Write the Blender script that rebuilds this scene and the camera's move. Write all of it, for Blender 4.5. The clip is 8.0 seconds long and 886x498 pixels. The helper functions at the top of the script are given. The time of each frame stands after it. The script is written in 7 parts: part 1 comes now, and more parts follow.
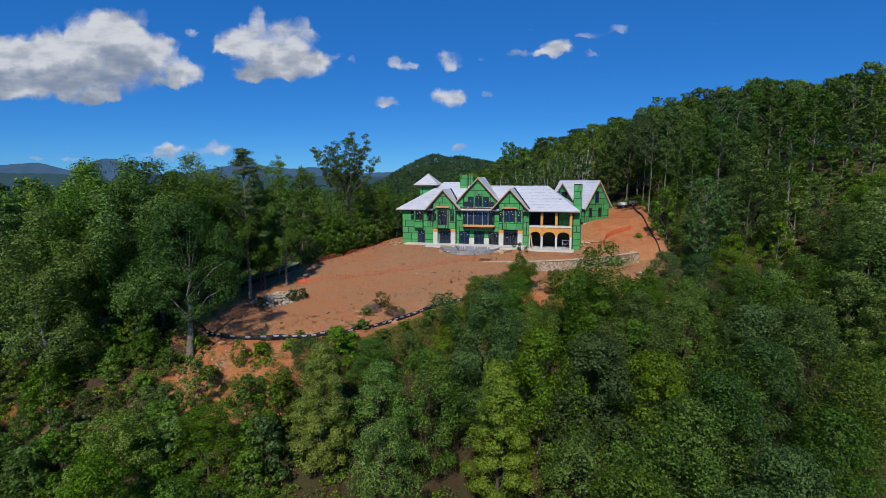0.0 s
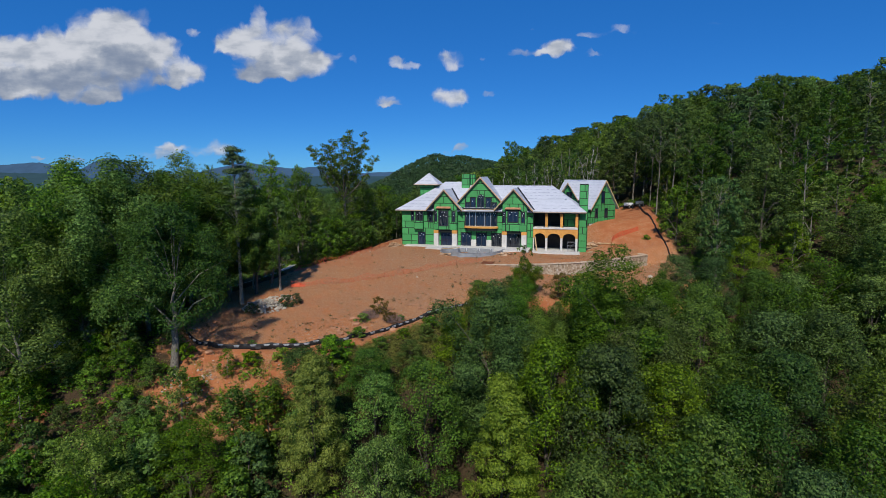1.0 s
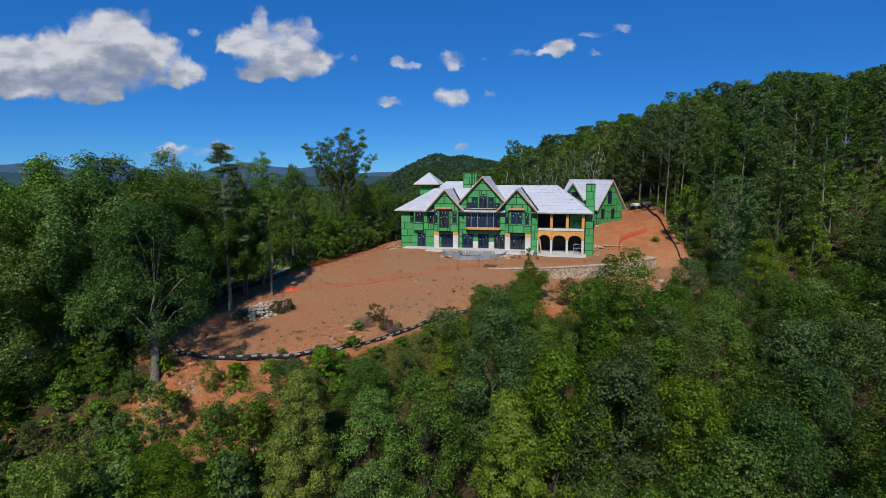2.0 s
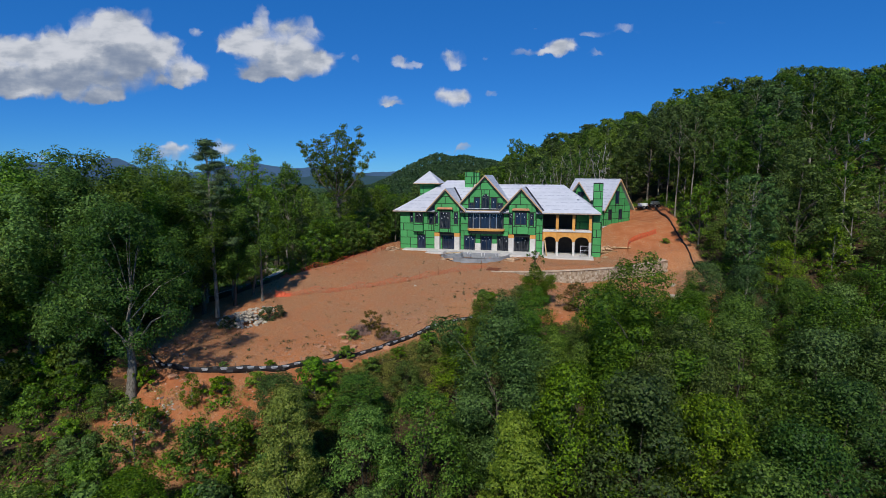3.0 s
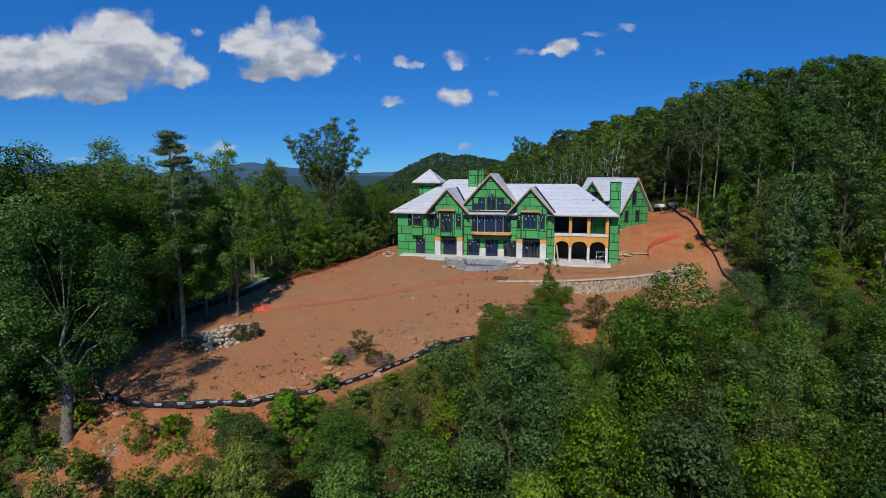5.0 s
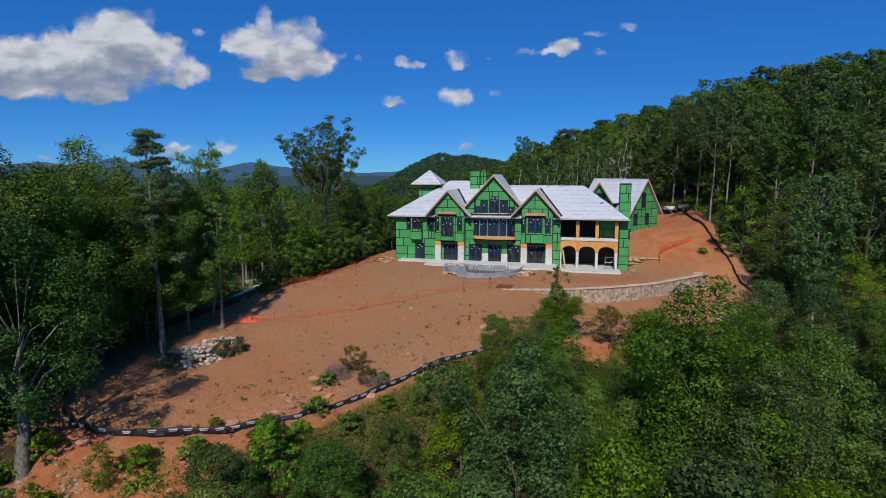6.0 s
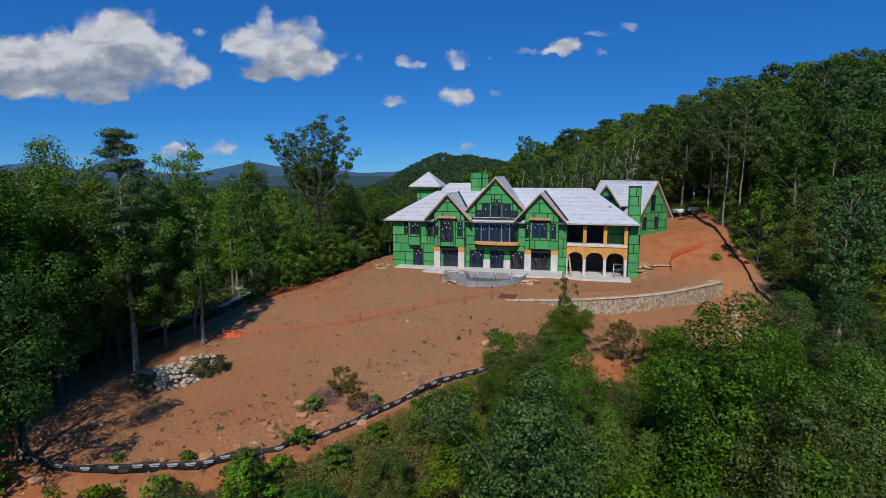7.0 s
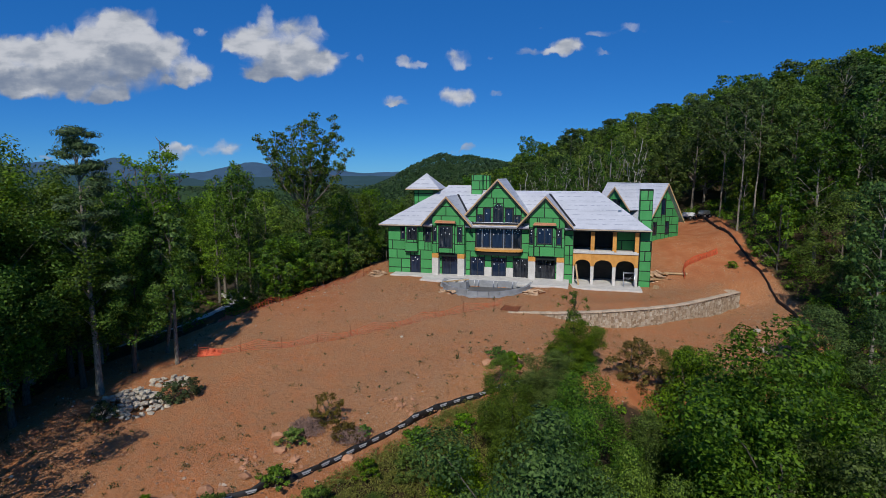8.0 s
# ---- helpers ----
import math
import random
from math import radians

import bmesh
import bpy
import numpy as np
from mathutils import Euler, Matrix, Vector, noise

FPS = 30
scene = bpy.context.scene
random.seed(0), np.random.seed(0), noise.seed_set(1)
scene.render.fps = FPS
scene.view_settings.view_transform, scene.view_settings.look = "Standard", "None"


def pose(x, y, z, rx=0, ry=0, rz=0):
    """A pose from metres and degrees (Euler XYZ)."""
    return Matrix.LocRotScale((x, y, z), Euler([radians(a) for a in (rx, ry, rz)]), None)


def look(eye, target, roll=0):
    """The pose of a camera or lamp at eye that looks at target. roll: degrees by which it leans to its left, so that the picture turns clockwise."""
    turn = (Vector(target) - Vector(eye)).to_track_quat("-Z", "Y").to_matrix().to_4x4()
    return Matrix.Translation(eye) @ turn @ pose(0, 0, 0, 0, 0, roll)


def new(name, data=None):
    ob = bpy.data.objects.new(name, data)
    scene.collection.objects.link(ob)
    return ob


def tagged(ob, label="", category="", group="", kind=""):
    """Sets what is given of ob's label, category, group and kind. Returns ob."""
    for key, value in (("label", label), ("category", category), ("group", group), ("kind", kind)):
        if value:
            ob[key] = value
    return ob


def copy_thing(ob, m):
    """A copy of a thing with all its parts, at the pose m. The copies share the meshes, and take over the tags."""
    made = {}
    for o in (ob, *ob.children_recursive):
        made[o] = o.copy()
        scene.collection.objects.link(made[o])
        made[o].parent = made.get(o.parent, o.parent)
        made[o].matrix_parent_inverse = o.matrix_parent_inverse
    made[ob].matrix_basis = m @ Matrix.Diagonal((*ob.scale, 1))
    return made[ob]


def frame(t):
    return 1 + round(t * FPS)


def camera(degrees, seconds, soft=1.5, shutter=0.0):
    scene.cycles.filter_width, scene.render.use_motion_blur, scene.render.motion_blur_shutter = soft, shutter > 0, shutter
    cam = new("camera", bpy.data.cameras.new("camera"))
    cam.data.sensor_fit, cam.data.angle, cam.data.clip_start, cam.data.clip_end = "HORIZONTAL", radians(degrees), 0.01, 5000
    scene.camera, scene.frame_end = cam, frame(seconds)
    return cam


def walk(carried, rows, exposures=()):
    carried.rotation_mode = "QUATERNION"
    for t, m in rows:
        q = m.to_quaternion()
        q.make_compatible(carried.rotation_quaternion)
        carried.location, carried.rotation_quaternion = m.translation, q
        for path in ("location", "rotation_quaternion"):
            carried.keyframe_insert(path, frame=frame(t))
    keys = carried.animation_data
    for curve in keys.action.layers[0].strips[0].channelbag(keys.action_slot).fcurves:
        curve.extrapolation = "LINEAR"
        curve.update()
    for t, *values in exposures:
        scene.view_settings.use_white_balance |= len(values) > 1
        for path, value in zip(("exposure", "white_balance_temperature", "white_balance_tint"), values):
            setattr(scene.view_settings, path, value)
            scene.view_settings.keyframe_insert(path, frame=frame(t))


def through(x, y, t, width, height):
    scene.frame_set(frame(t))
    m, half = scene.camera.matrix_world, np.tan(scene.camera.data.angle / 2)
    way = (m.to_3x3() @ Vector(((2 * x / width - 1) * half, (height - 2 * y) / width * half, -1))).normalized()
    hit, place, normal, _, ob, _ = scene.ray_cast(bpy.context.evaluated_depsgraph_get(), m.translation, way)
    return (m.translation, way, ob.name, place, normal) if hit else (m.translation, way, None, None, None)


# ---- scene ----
cam = camera(78.0, 8.0, soft=0.4)
METRES, EYE, TILT, LEAN, TURN = 33.0, 20.0, -7.7, 0.0, 0.0
# seconds, then right, ahead and up as parts of the flight's length, then yaw, pitch, roll
ROWS = [
    (0.0, 0.0, 0.0, 0.0, 0.0, 0.0, 0.0),
    (0.5, 0.00034, 0.0516, 0.00578, 0.068, -0.007, -0.000),
    (1.0, 0.00150, 0.1071, 0.01224, 0.136, -0.020, -0.020),
    (1.5, 0.00292, 0.1644, 0.01869, 0.197, -0.020, -0.040),
    (3.0, 0.00557, 0.3441, 0.03528, 0.387, -0.041, -0.110),
    (3.5, 0.00523, 0.4053, 0.04051, 0.435, -0.034, -0.110),
    (4.0, 0.00530, 0.4675, 0.04554, 0.483, -0.020, -0.130),
    (4.5, 0.00578, 0.5307, 0.05159, 0.537, -0.027, -0.130),
    (6.0, 0.00829, 0.7180, 0.08286, 0.700, -0.034, -0.140),
    (6.5, 0.00931, 0.7790, 0.09591, 0.755, -0.034, -0.150),
    (7.0, 0.01258, 0.8415, 0.10883, 0.789, -0.048, -0.150),
    (7.5, 0.01584, 0.9073, 0.12222, 0.823, -0.041, -0.180),
    (8.0, 0.01890, 0.9772, 0.13432, 0.856, -0.027, -0.230),
]
walk(cam, [(t, pose(0, 0, EYE, TILT, LEAN, TURN) @ pose(METRES * x, METRES * y, METRES * z, 90 + pitch, roll, yaw)) for t, x, y, z, yaw, pitch, roll in ROWS],
     [(0.0, 0.02), (4.5, 0.0), (6.0, -0.03), (6.5, -0.06), (8.0, -0.16)])

# ---------------------------------------------------------------- light
SUN_AZ, SUN_EL = radians(190.0), radians(43.0)   # compass bearing from +y, clockwise
TO_SUN = Vector((math.sin(SUN_AZ) * math.cos(SUN_EL), math.cos(SUN_AZ) * math.cos(SUN_EL), math.sin(SUN_EL)))
world = bpy.data.worlds.new("sky")
scene.world = world
world.use_nodes = True
wn, wl = world.node_tree.nodes, world.node_tree.links
wn.clear()
sky = wn.new("ShaderNodeTexSky")
sky.sky_type, sky.sun_disc = "NISHITA", False
sky.sun_elevation, sky.sun_rotation = SUN_EL, SUN_AZ
sky.altitude, sky.air_density, sky.dust_density, sky.ozone_density = 1500, 0.75, 0.0, 5.0
sat = wn.new("ShaderNodeHueSaturation")
sat.inputs["Saturation"].default_value = 1.12
sat.inputs["Hue"].default_value = 0.5
bg = wn.new("ShaderNodeBackground")
bg.inputs["Strength"].default_value = 0.088
wo = wn.new("ShaderNodeOutputWorld")
wl.new(sky.outputs[0], sat.inputs["Color"])
tint = wn.new("ShaderNodeMix")
tint.data_type, tint.blend_type = "RGBA", "MULTIPLY"
tint.inputs[0].default_value, tint.inputs[7].default_value = 1.0, (0.40, 0.81, 1.08, 1)
wl.new(sat.outputs[0], tint.inputs[6])
even = wn.new("ShaderNodeMix")
even.data_type = "RGBA"
even.inputs[0].default_value, even.inputs[7].default_value = 0.42, (0.10, 1.93, 7.1, 1)
wl.new(tint.outputs[2], even.inputs[6])
wl.new(even.outputs[2], bg.inputs["Color"])
wl.new(bg.outputs[0], wo.inputs["Surface"])
sun_data = bpy.data.lights.new("sun", "SUN")
sun_data.energy, sun_data.angle, sun_data.color = 4.1, radians(0.53), (1.0, 0.95, 0.87)
sun = new("sun", sun_data)
sun.matrix_world = look(TO_SUN * 500, (0, 0, 0))


# ---------------------------------------------------------------- materials
class Mat:
    """A node material with short ways to add and link nodes."""

    def __init__(self, name, rough=0.8, metal=0.0, spec=0.3):
        self.m = bpy.data.materials.new(name)
        self.m.use_nodes = True
        self.n, self.l = self.m.node_tree.nodes, self.m.node_tree.links
        self.b = self.n["Principled BSDF"]
        self.b.inputs["Roughness"].default_value = rough
        self.b.inputs["Metallic"].default_value = metal
        self.b.inputs["Specular IOR Level"].default_value = spec

    def node(self, kind, **kw):
        nd = self.n.new(kind)
        for key, value in kw.items():
            if key in nd.inputs:
                nd.inputs[key].default_value = value
        return nd

    def put(self, a, b):
        self.l.new(a, b)

    def coords(self, scale=(1, 1, 1), world_space=True):
        if world_space:
            src = self.n.new("ShaderNodeNewGeometry").outputs["Position"]
        else:
            src = self.n.new("ShaderNodeTexCoord").outputs["Object"]
        mp = self.n.new("ShaderNodeMapping")
        mp.inputs["Scale"].default_value = scale
        self.put(src, mp.inputs["Vector"])
        return mp.outputs[0]

    def noise(self, vec, scale, detail=4.0, rough=0.55):
        nd = self.n.new("ShaderNodeTexNoise")
        nd.inputs["Scale"].default_value, nd.inputs["Detail"].default_value, nd.inputs["Roughness"].default_value = scale, detail, rough
        self.put(vec, nd.inputs["Vector"])
        return nd.outputs["Fac"]

    def ramp(self, fac, stops):
        nd = self.n.new("ShaderNodeValToRGB")
        el = nd.color_ramp.elements
        while len(el) < len(stops):
            el.new(0.5)
        for e, (p, c) in zip(el, stops):
            e.position, e.color = p, (*c, 1)
        self.put(fac, nd.inputs["Fac"])
        return nd.outputs["Color"]

    def math(self, op, a, b=None, clamp=False):
        nd = self.n.new("ShaderNodeMath")
        nd.operation, nd.use_clamp = op, clamp
        for i, v in enumerate((a, b)):
            if v is None:
                continue
            if isinstance(v, (int, float)):
                nd.inputs[i].default_value = v
            else:
                self.put(v, nd.inputs[i])
        return nd.outputs[0]

    def span(self, fac, lo, hi, a=0.0, b=1.0):
        nd = self.n.new("ShaderNodeMapRange")
        nd.interpolation_type = "SMOOTHSTEP"
        for i, v in enumerate((fac, lo, hi, a, b)):
            if isinstance(v, (int, float)):
                nd.inputs[i].default_value = v
            else:
                self.put(v, nd.inputs[i])
        return nd.outputs[0]

    def mix(self, fac, a, b, mode="MIX"):
        nd = self.n.new("ShaderNodeMix")
        nd.data_type, nd.blend_type = "RGBA", mode
        for i, v in ((0, fac), (6, a), (7, b)):
            if isinstance(v, (int, float)):
                nd.inputs[i].default_value = v
            elif isinstance(v, tuple):
                nd.inputs[i].default_value = (*v, 1)
            else:
                self.put(v, nd.inputs[i])
        return nd.outputs[2]

    def hsv(self, col, h=None, s=None, v=None):
        nd = self.n.new("ShaderNodeHueSaturation")
        self.put(col, nd.inputs["Color"])
        for key, x in (("Hue", h), ("Saturation", s), ("Value", v)):
            if x is not None:
                if isinstance(x, (int, float)):
                    nd.inputs[key].default_value = x
                else:
                    self.put(x, nd.inputs[key])
        return nd.outputs[0]

    def colour(self, c):
        if isinstance(c, tuple):
            self.b.inputs["Base Color"].default_value = (*c, 1)
        else:
            self.put(c, self.b.inputs["Base Color"])
        return self

    def bump(self, fac, strength=0.4, dist=0.05):
        nd = self.n.new("ShaderNodeBump")
        nd.inputs["Strength"].default_value, nd.inputs["Distance"].default_value = strength, dist
        self.put(fac, nd.inputs["Height"])
        self.put(nd.outputs[0], self.b.inputs["Normal"])
        return self

    def object_random(self):
        return self.n.new("ShaderNodeObjectInfo").outputs["Random"]

    def island_random(self):
        return self.n.new("ShaderNodeNewGeometry").outputs["Random Per Island"]


def plain(name, a, b, scale=3.0, rough=0.8, metal=0.0, spec=0.3, bump=0.2, dist=0.01, vary=0.0):
    """Two tones mixed by noise at two scales, with fine relief."""
    m = Mat(name, rough, metal, spec)
    v = m.coords(world_space=False)
    n1, n2 = m.noise(v, scale), m.noise(v, scale * 9)
    f = m.math("ADD", m.math("MULTIPLY", n1, 0.65), m.math("MULTIPLY", n2, 0.35))
    col = m.ramp(f, ((0.35, a), (0.65, b)))
    if vary:
        col = m.hsv(col, v=m.span(m.object_random(), 0, 1, 1 - vary, 1 + vary))
    m.colour(col)
    if bump:
        m.bump(n2, bump, dist)
    return m.m


def leaf_material(name, dark, light, warm=0.0, through=0.38, low=0.68):
    """Leaves: tone by leaf, by clump and by tree, with light shining through."""
    m = Mat(name, 0.5, 0.0, 0.16)
    isl, obj = m.island_random(), m.object_random()
    clump = m.noise(m.coords(), 0.55, 2.0)
    f = m.math("ADD", m.math("MULTIPLY", isl, 0.6), m.math("MULTIPLY", clump, 0.4))
    col = m.ramp(f, ((0.28, dark), (0.72, light)))
    col = m.hsv(col, m.span(obj, 0, 1, 0.476 - warm, 0.505), m.span(m.math("FRACT", m.math("MULTIPLY", obj, 7.3)), 0, 1, 0.92, 1.14),
                m.span(m.math("FRACT", m.math("MULTIPLY", obj, 13.7)), 0, 1, low, 1.16))
    m.colour(col)
    tr = m.node("ShaderNodeBsdfTranslucent")
    m.put(m.hsv(col, 0.48, 1.1, 1.4), tr.inputs["Color"])
    ms = m.node("ShaderNodeMixShader", Fac=through)
    m.put(m.b.outputs[0], ms.inputs[1])
    m.put(tr.outputs[0], ms.inputs[2])
    m.put(ms.outputs[0], m.n["Material Output"].inputs["Surface"])
    return m.m


LEAF_OAK = leaf_material("oak_leaves", (0.028, 0.068, 0.013), (0.164, 0.284, 0.045))
LEAF_DARK = leaf_material("dark_leaves", (0.018, 0.050, 0.013), (0.108, 0.204, 0.040))
LEAF_MID = leaf_material("mid_green_leaves", (0.025, 0.065, 0.014), (0.146, 0.256, 0.046))
LEAF_FRESH = leaf_material("fresh_leaves", (0.038, 0.094, 0.014), (0.184, 0.318, 0.046))
LEAF_YELLOW = leaf_material("yellowing_leaves", (0.080, 0.128, 0.016), (0.245, 0.315, 0.046), low=1.0)
LEAF_RUST = leaf_material("dry_leaves", (0.090, 0.080, 0.022), (0.230, 0.185, 0.055))
LEAF_PINE = leaf_material("pine_needles", (0.020, 0.050, 0.016), (0.085, 0.140, 0.040), through=0.12)
LEAF_GRASS = leaf_material("bank_grass", (0.095, 0.115, 0.020), (0.270, 0.270, 0.060))
# bluish dark green, distance haze mixed into the leaf colour
LEAF_FAR = leaf_material("haze_toned_leaves", (0.014, 0.036, 0.018), (0.052, 0.098, 0.040), through=0.15)
LEAF_SAGE = leaf_material("grey_green_leaves", (0.045, 0.070, 0.030), (0.120, 0.150, 0.065))


def bark_material(name, a, b):
    m = Mat(name, 0.9, 0, 0.15)
    n = m.noise(m.coords((5, 5, 1.2), False), 3.0, 6)
    m.colour(m.hsv(m.ramp(n, ((0.35, a), (0.65, b))), v=m.span(m.object_random(), 0, 1, 0.7, 1.25))).bump(n, 0.6, 0.05)
    return m.m


BARK = bark_material("grey_bark", (0.10, 0.085, 0.065), (0.30, 0.27, 0.22))
BARK_PALE = bark_material("pale_bark", (0.24, 0.22, 0.19), (0.50, 0.47, 0.42))
BARK_DARK = bark_material("dark_bark", (0.05, 0.042, 0.033), (0.15, 0.125, 0.10))


def ground_material():
    m = Mat("red_clay_ground", 0.95, 0, 0.15)
    v = m.coords()
    big, mid, fine, grit = m.noise(v, 0.07, 5), m.noise(v, 0.6, 6), m.noise(v, 3.6, 6, 0.75), m.noise(v, 16.0, 4, 0.75)
    earth = m.ramp(m.math("ADD", m.math("MULTIPLY", big, 0.5), m.math("MULTIPLY", mid, 0.5)),
                   ((0.36, (0.475, 0.172, 0.060)), (0.50, (0.420, 0.184, 0.074)), (0.66, (0.392, 0.200, 0.094))))
    earth = m.mix(m.span(fine, 0.47, 0.64, 0, 0.7), earth, (0.205, 0.098, 0.046))
    earth = m.mix(m.span(grit, 0.52, 0.64, 0, 0.9), earth, (0.62, 0.45, 0.30))
    raw = m.ramp(mid, ((0.35, (0.54, 0.185, 0.070)), (0.65, (0.40, 0.140, 0.055))))
    at = m.node("ShaderNodeAttribute")
    at.attribute_name = "raw"
    earth = m.mix(m.math("MULTIPLY", at.outputs["Fac"], m.span(mid, 0.3, 0.6)), earth, raw)
    litter = m.ramp(m.math("ADD", m.math("MULTIPLY", fine, 0.6), m.math("MULTIPLY", mid, 0.4)),
                    ((0.34, (0.032, 0.024, 0.014)), (0.50, (0.080, 0.052, 0.028)), (0.62, (0.040, 0.060, 0.016)), (0.74, (0.17, 0.085, 0.045))))
    mask = m.node("ShaderNodeAttribute")
    mask.attribute_name = "soil"
    edge = m.span(m.math("ADD", mask.outputs["Fac"], m.math("MULTIPLY", m.math("SUBTRACT", mid, 0.5), 0.9)), 0.38, 0.62)
    grass = m.ramp(fine, ((0.35, (0.05, 0.10, 0.02)), (0.65, (0.11, 0.17, 0.04))))
    lawn = m.node("ShaderNodeAttribute")
    lawn.attribute_name = "lawn"
    col = m.mix(edge, litter, earth)
    col = m.mix(m.span(lawn.outputs["Fac"], 0.4, 0.6), col, grass)
    woods = m.node("ShaderNodeAttribute")
    woods.attribute_name = "woods"
    far = m.ramp(m.noise(v, 0.16, 5, 0.7), ((0.35, (0.016, 0.036, 0.010)), (0.65, (0.050, 0.095, 0.022))))
    col = m.mix(woods.outputs["Fac"], col, far)
    m.colour(col)
    m.bump(m.math("ADD", fine, m.math("MULTIPLY", grit, 0.6)), 0.9, 0.2)
    return m.m


GROUND = ground_material()
PANEL = plain("green_sheathing_board", (0.048, 0.255, 0.075), (0.070, 0.315, 0.098), 0.8, 0.75, bump=0.1, vary=0.08)
TAPE = plain("black_seam_tape", (0.006, 0.010, 0.008), (0.012, 0.018, 0.013), 4, 0.6)
FLASH = plain("black_flashing", (0.015, 0.016, 0.018), (0.035, 0.036, 0.04), 3, 0.5)
TIMBER = plain("raw_timber", (0.40, 0.26, 0.13), (0.56, 0.40, 0.22), 2.5, 0.8, vary=0.15)
GLULAM = plain("orange_wood_board", (0.50, 0.22, 0.045), (0.64, 0.33, 0.085), 1.6, 0.75, vary=0.08)
COPPER = plain("copper_canopy", (0.44, 0.20, 0.10), (0.58, 0.30, 0.17), 1.5, 0.45, bump=0.05)
CONCRETE = plain("pale_concrete", (0.46, 0.44, 0.40), (0.62, 0.60, 0.56), 1.2, 0.85)
BLOCK = plain("grey_concrete_block", (0.20, 0.21, 0.22), (0.30, 0.31, 0.32), 1.0, 0.85, vary=0.1)
CAPSTONE = plain("tan_cap_stone", (0.40, 0.30, 0.20), (0.56, 0.45, 0.33), 1.4, 0.85, bump=0.3, vary=0.12)
PALEROCK = plain("pale_grey_rock", (0.32, 0.275, 0.21), (0.52, 0.46, 0.37), 1.6, 0.9, bump=0.5, dist=0.04, vary=0.2)
REDROCK = plain("clay_coated_rock", (0.34, 0.15, 0.075), (0.48, 0.265, 0.155), 1.6, 0.92, bump=0.5, dist=0.04, vary=0.2)
SLABROCK = plain("orange_tan_flagstone", (0.40, 0.24, 0.13), (0.60, 0.43, 0.28), 1.5, 0.9, bump=0.4, vary=0.2)
DARKROCK = plain("purple_grey_rock", (0.13, 0.085, 0.07), (0.24, 0.165, 0.13), 1.2, 0.9, bump=0.5, dist=0.05, vary=0.15)
BASIN = plain("dark_basin_floor", (0.075, 0.075, 0.075), (0.14, 0.135, 0.13), 0.8, 0.9)
FRAME = plain("dark_window_frame", (0.020, 0.024, 0.030), (0.032, 0.036, 0.044), 3, 0.45)
# near-black tone stands for the shade deep in the porch
SHADED_PORCH = plain("shaded_porch_interior", (0.035, 0.033, 0.030), (0.06, 0.056, 0.05), 1.5, 0.9)
SILT = plain("black_silt_fabric", (0.012, 0.012, 0.013), (0.030, 0.030, 0.032), 2.5, 0.7, bump=0.4, dist=0.03)
SILTPRINT = plain("white_fence_print", (0.28, 0.29, 0.31), (0.42, 0.43, 0.45), 6, 0.7)
STAKE = plain("grey_wooden_stake", (0.14, 0.10, 0.07), (0.26, 0.20, 0.14), 3, 0.9)
ORANGE = plain("orange_plastic_mesh", (0.52, 0.085, 0.035), (0.66, 0.13, 0.055), 2, 0.6)
STEEL = plain("galvanised_steel", (0.42, 0.43, 0.45), (0.58, 0.59, 0.61), 4, 0.35, metal=0.9)
RUST = plain("rusty_steel", (0.16, 0.055, 0.03), (0.26, 0.10, 0.05), 4, 0.7, metal=0.3)
GRAVEL = plain("pale_gravel", (0.36, 0.33, 0.30), (0.56, 0.53, 0.49), 2.0, 0.95, bump=0.5, dist=0.05)
WHITEPAINT = plain("white_paint", (0.70, 0.70, 0.69), (0.80, 0.80, 0.79), 2, 0.4)
RUBBER = plain("black_rubber", (0.015, 0.015, 0.015), (0.03, 0.03, 0.03), 6, 0.8)


def glass_material():
    m = Mat("window_glass", 0.06, 0.0, 0.4)
    # reflections painted into the base colour: pale upright streaks, navy of the sky
    n = m.noise(m.coords((2.2, 2.2, 0.35), False), 1.6, 3)
    bare = m.ramp(n, ((0.40, (0.007, 0.010, 0.016)), (0.62, (0.030, 0.034, 0.040)), (0.72, (0.10, 0.105, 0.11))))
    m.colour(m.mix(m.span(m.object_random(), 0.35, 0.65), m.ramp(n, ((0.35, (0.008, 0.016, 0.036)), (0.65, (0.018, 0.032, 0.064)))), bare))
    m.b.inputs["Coat Weight"].default_value = 0.1
    return m.m


GLASS = glass_material()
STICKER = plain("white_window_label", (0.66, 0.68, 0.70), (0.76, 0.78, 0.80), 5, 0.6)


# ---------------------------------------------------------------- mesh helpers
def mesh_of(name, verts, faces, mat=None, smooth=False):
    me = bpy.data.meshes.new(name)
    me.from_pydata(verts, [], faces)
    if mat:
        me.materials.append(mat)
    if smooth:
        me.polygons.foreach_set("use_smooth", [True] * len(me.polygons))
    me.update()
    return me


def part(name, data, material, parent, label=""):
    """One mesh object under a thing or part; data is a bmesh or a mesh."""
    if isinstance(data, bmesh.types.BMesh):
        me = bpy.data.meshes.new(name)
        bmesh.ops.recalc_face_normals(data, faces=data.faces)
        data.to_mesh(me)
        data.free()
    else:
        me = data
    if material and not me.materials:
        me.materials.append(material)
    ob = new(name, me)
    ob.parent = parent
    if label:
        tagged(ob, label)
    return ob


def thing(name, m, label, category, group="", kind=""):
    ob = new(name)
    ob.empty_display_size = 0.3
    ob.matrix_world = m
    return tagged(ob, label, category, group, kind)


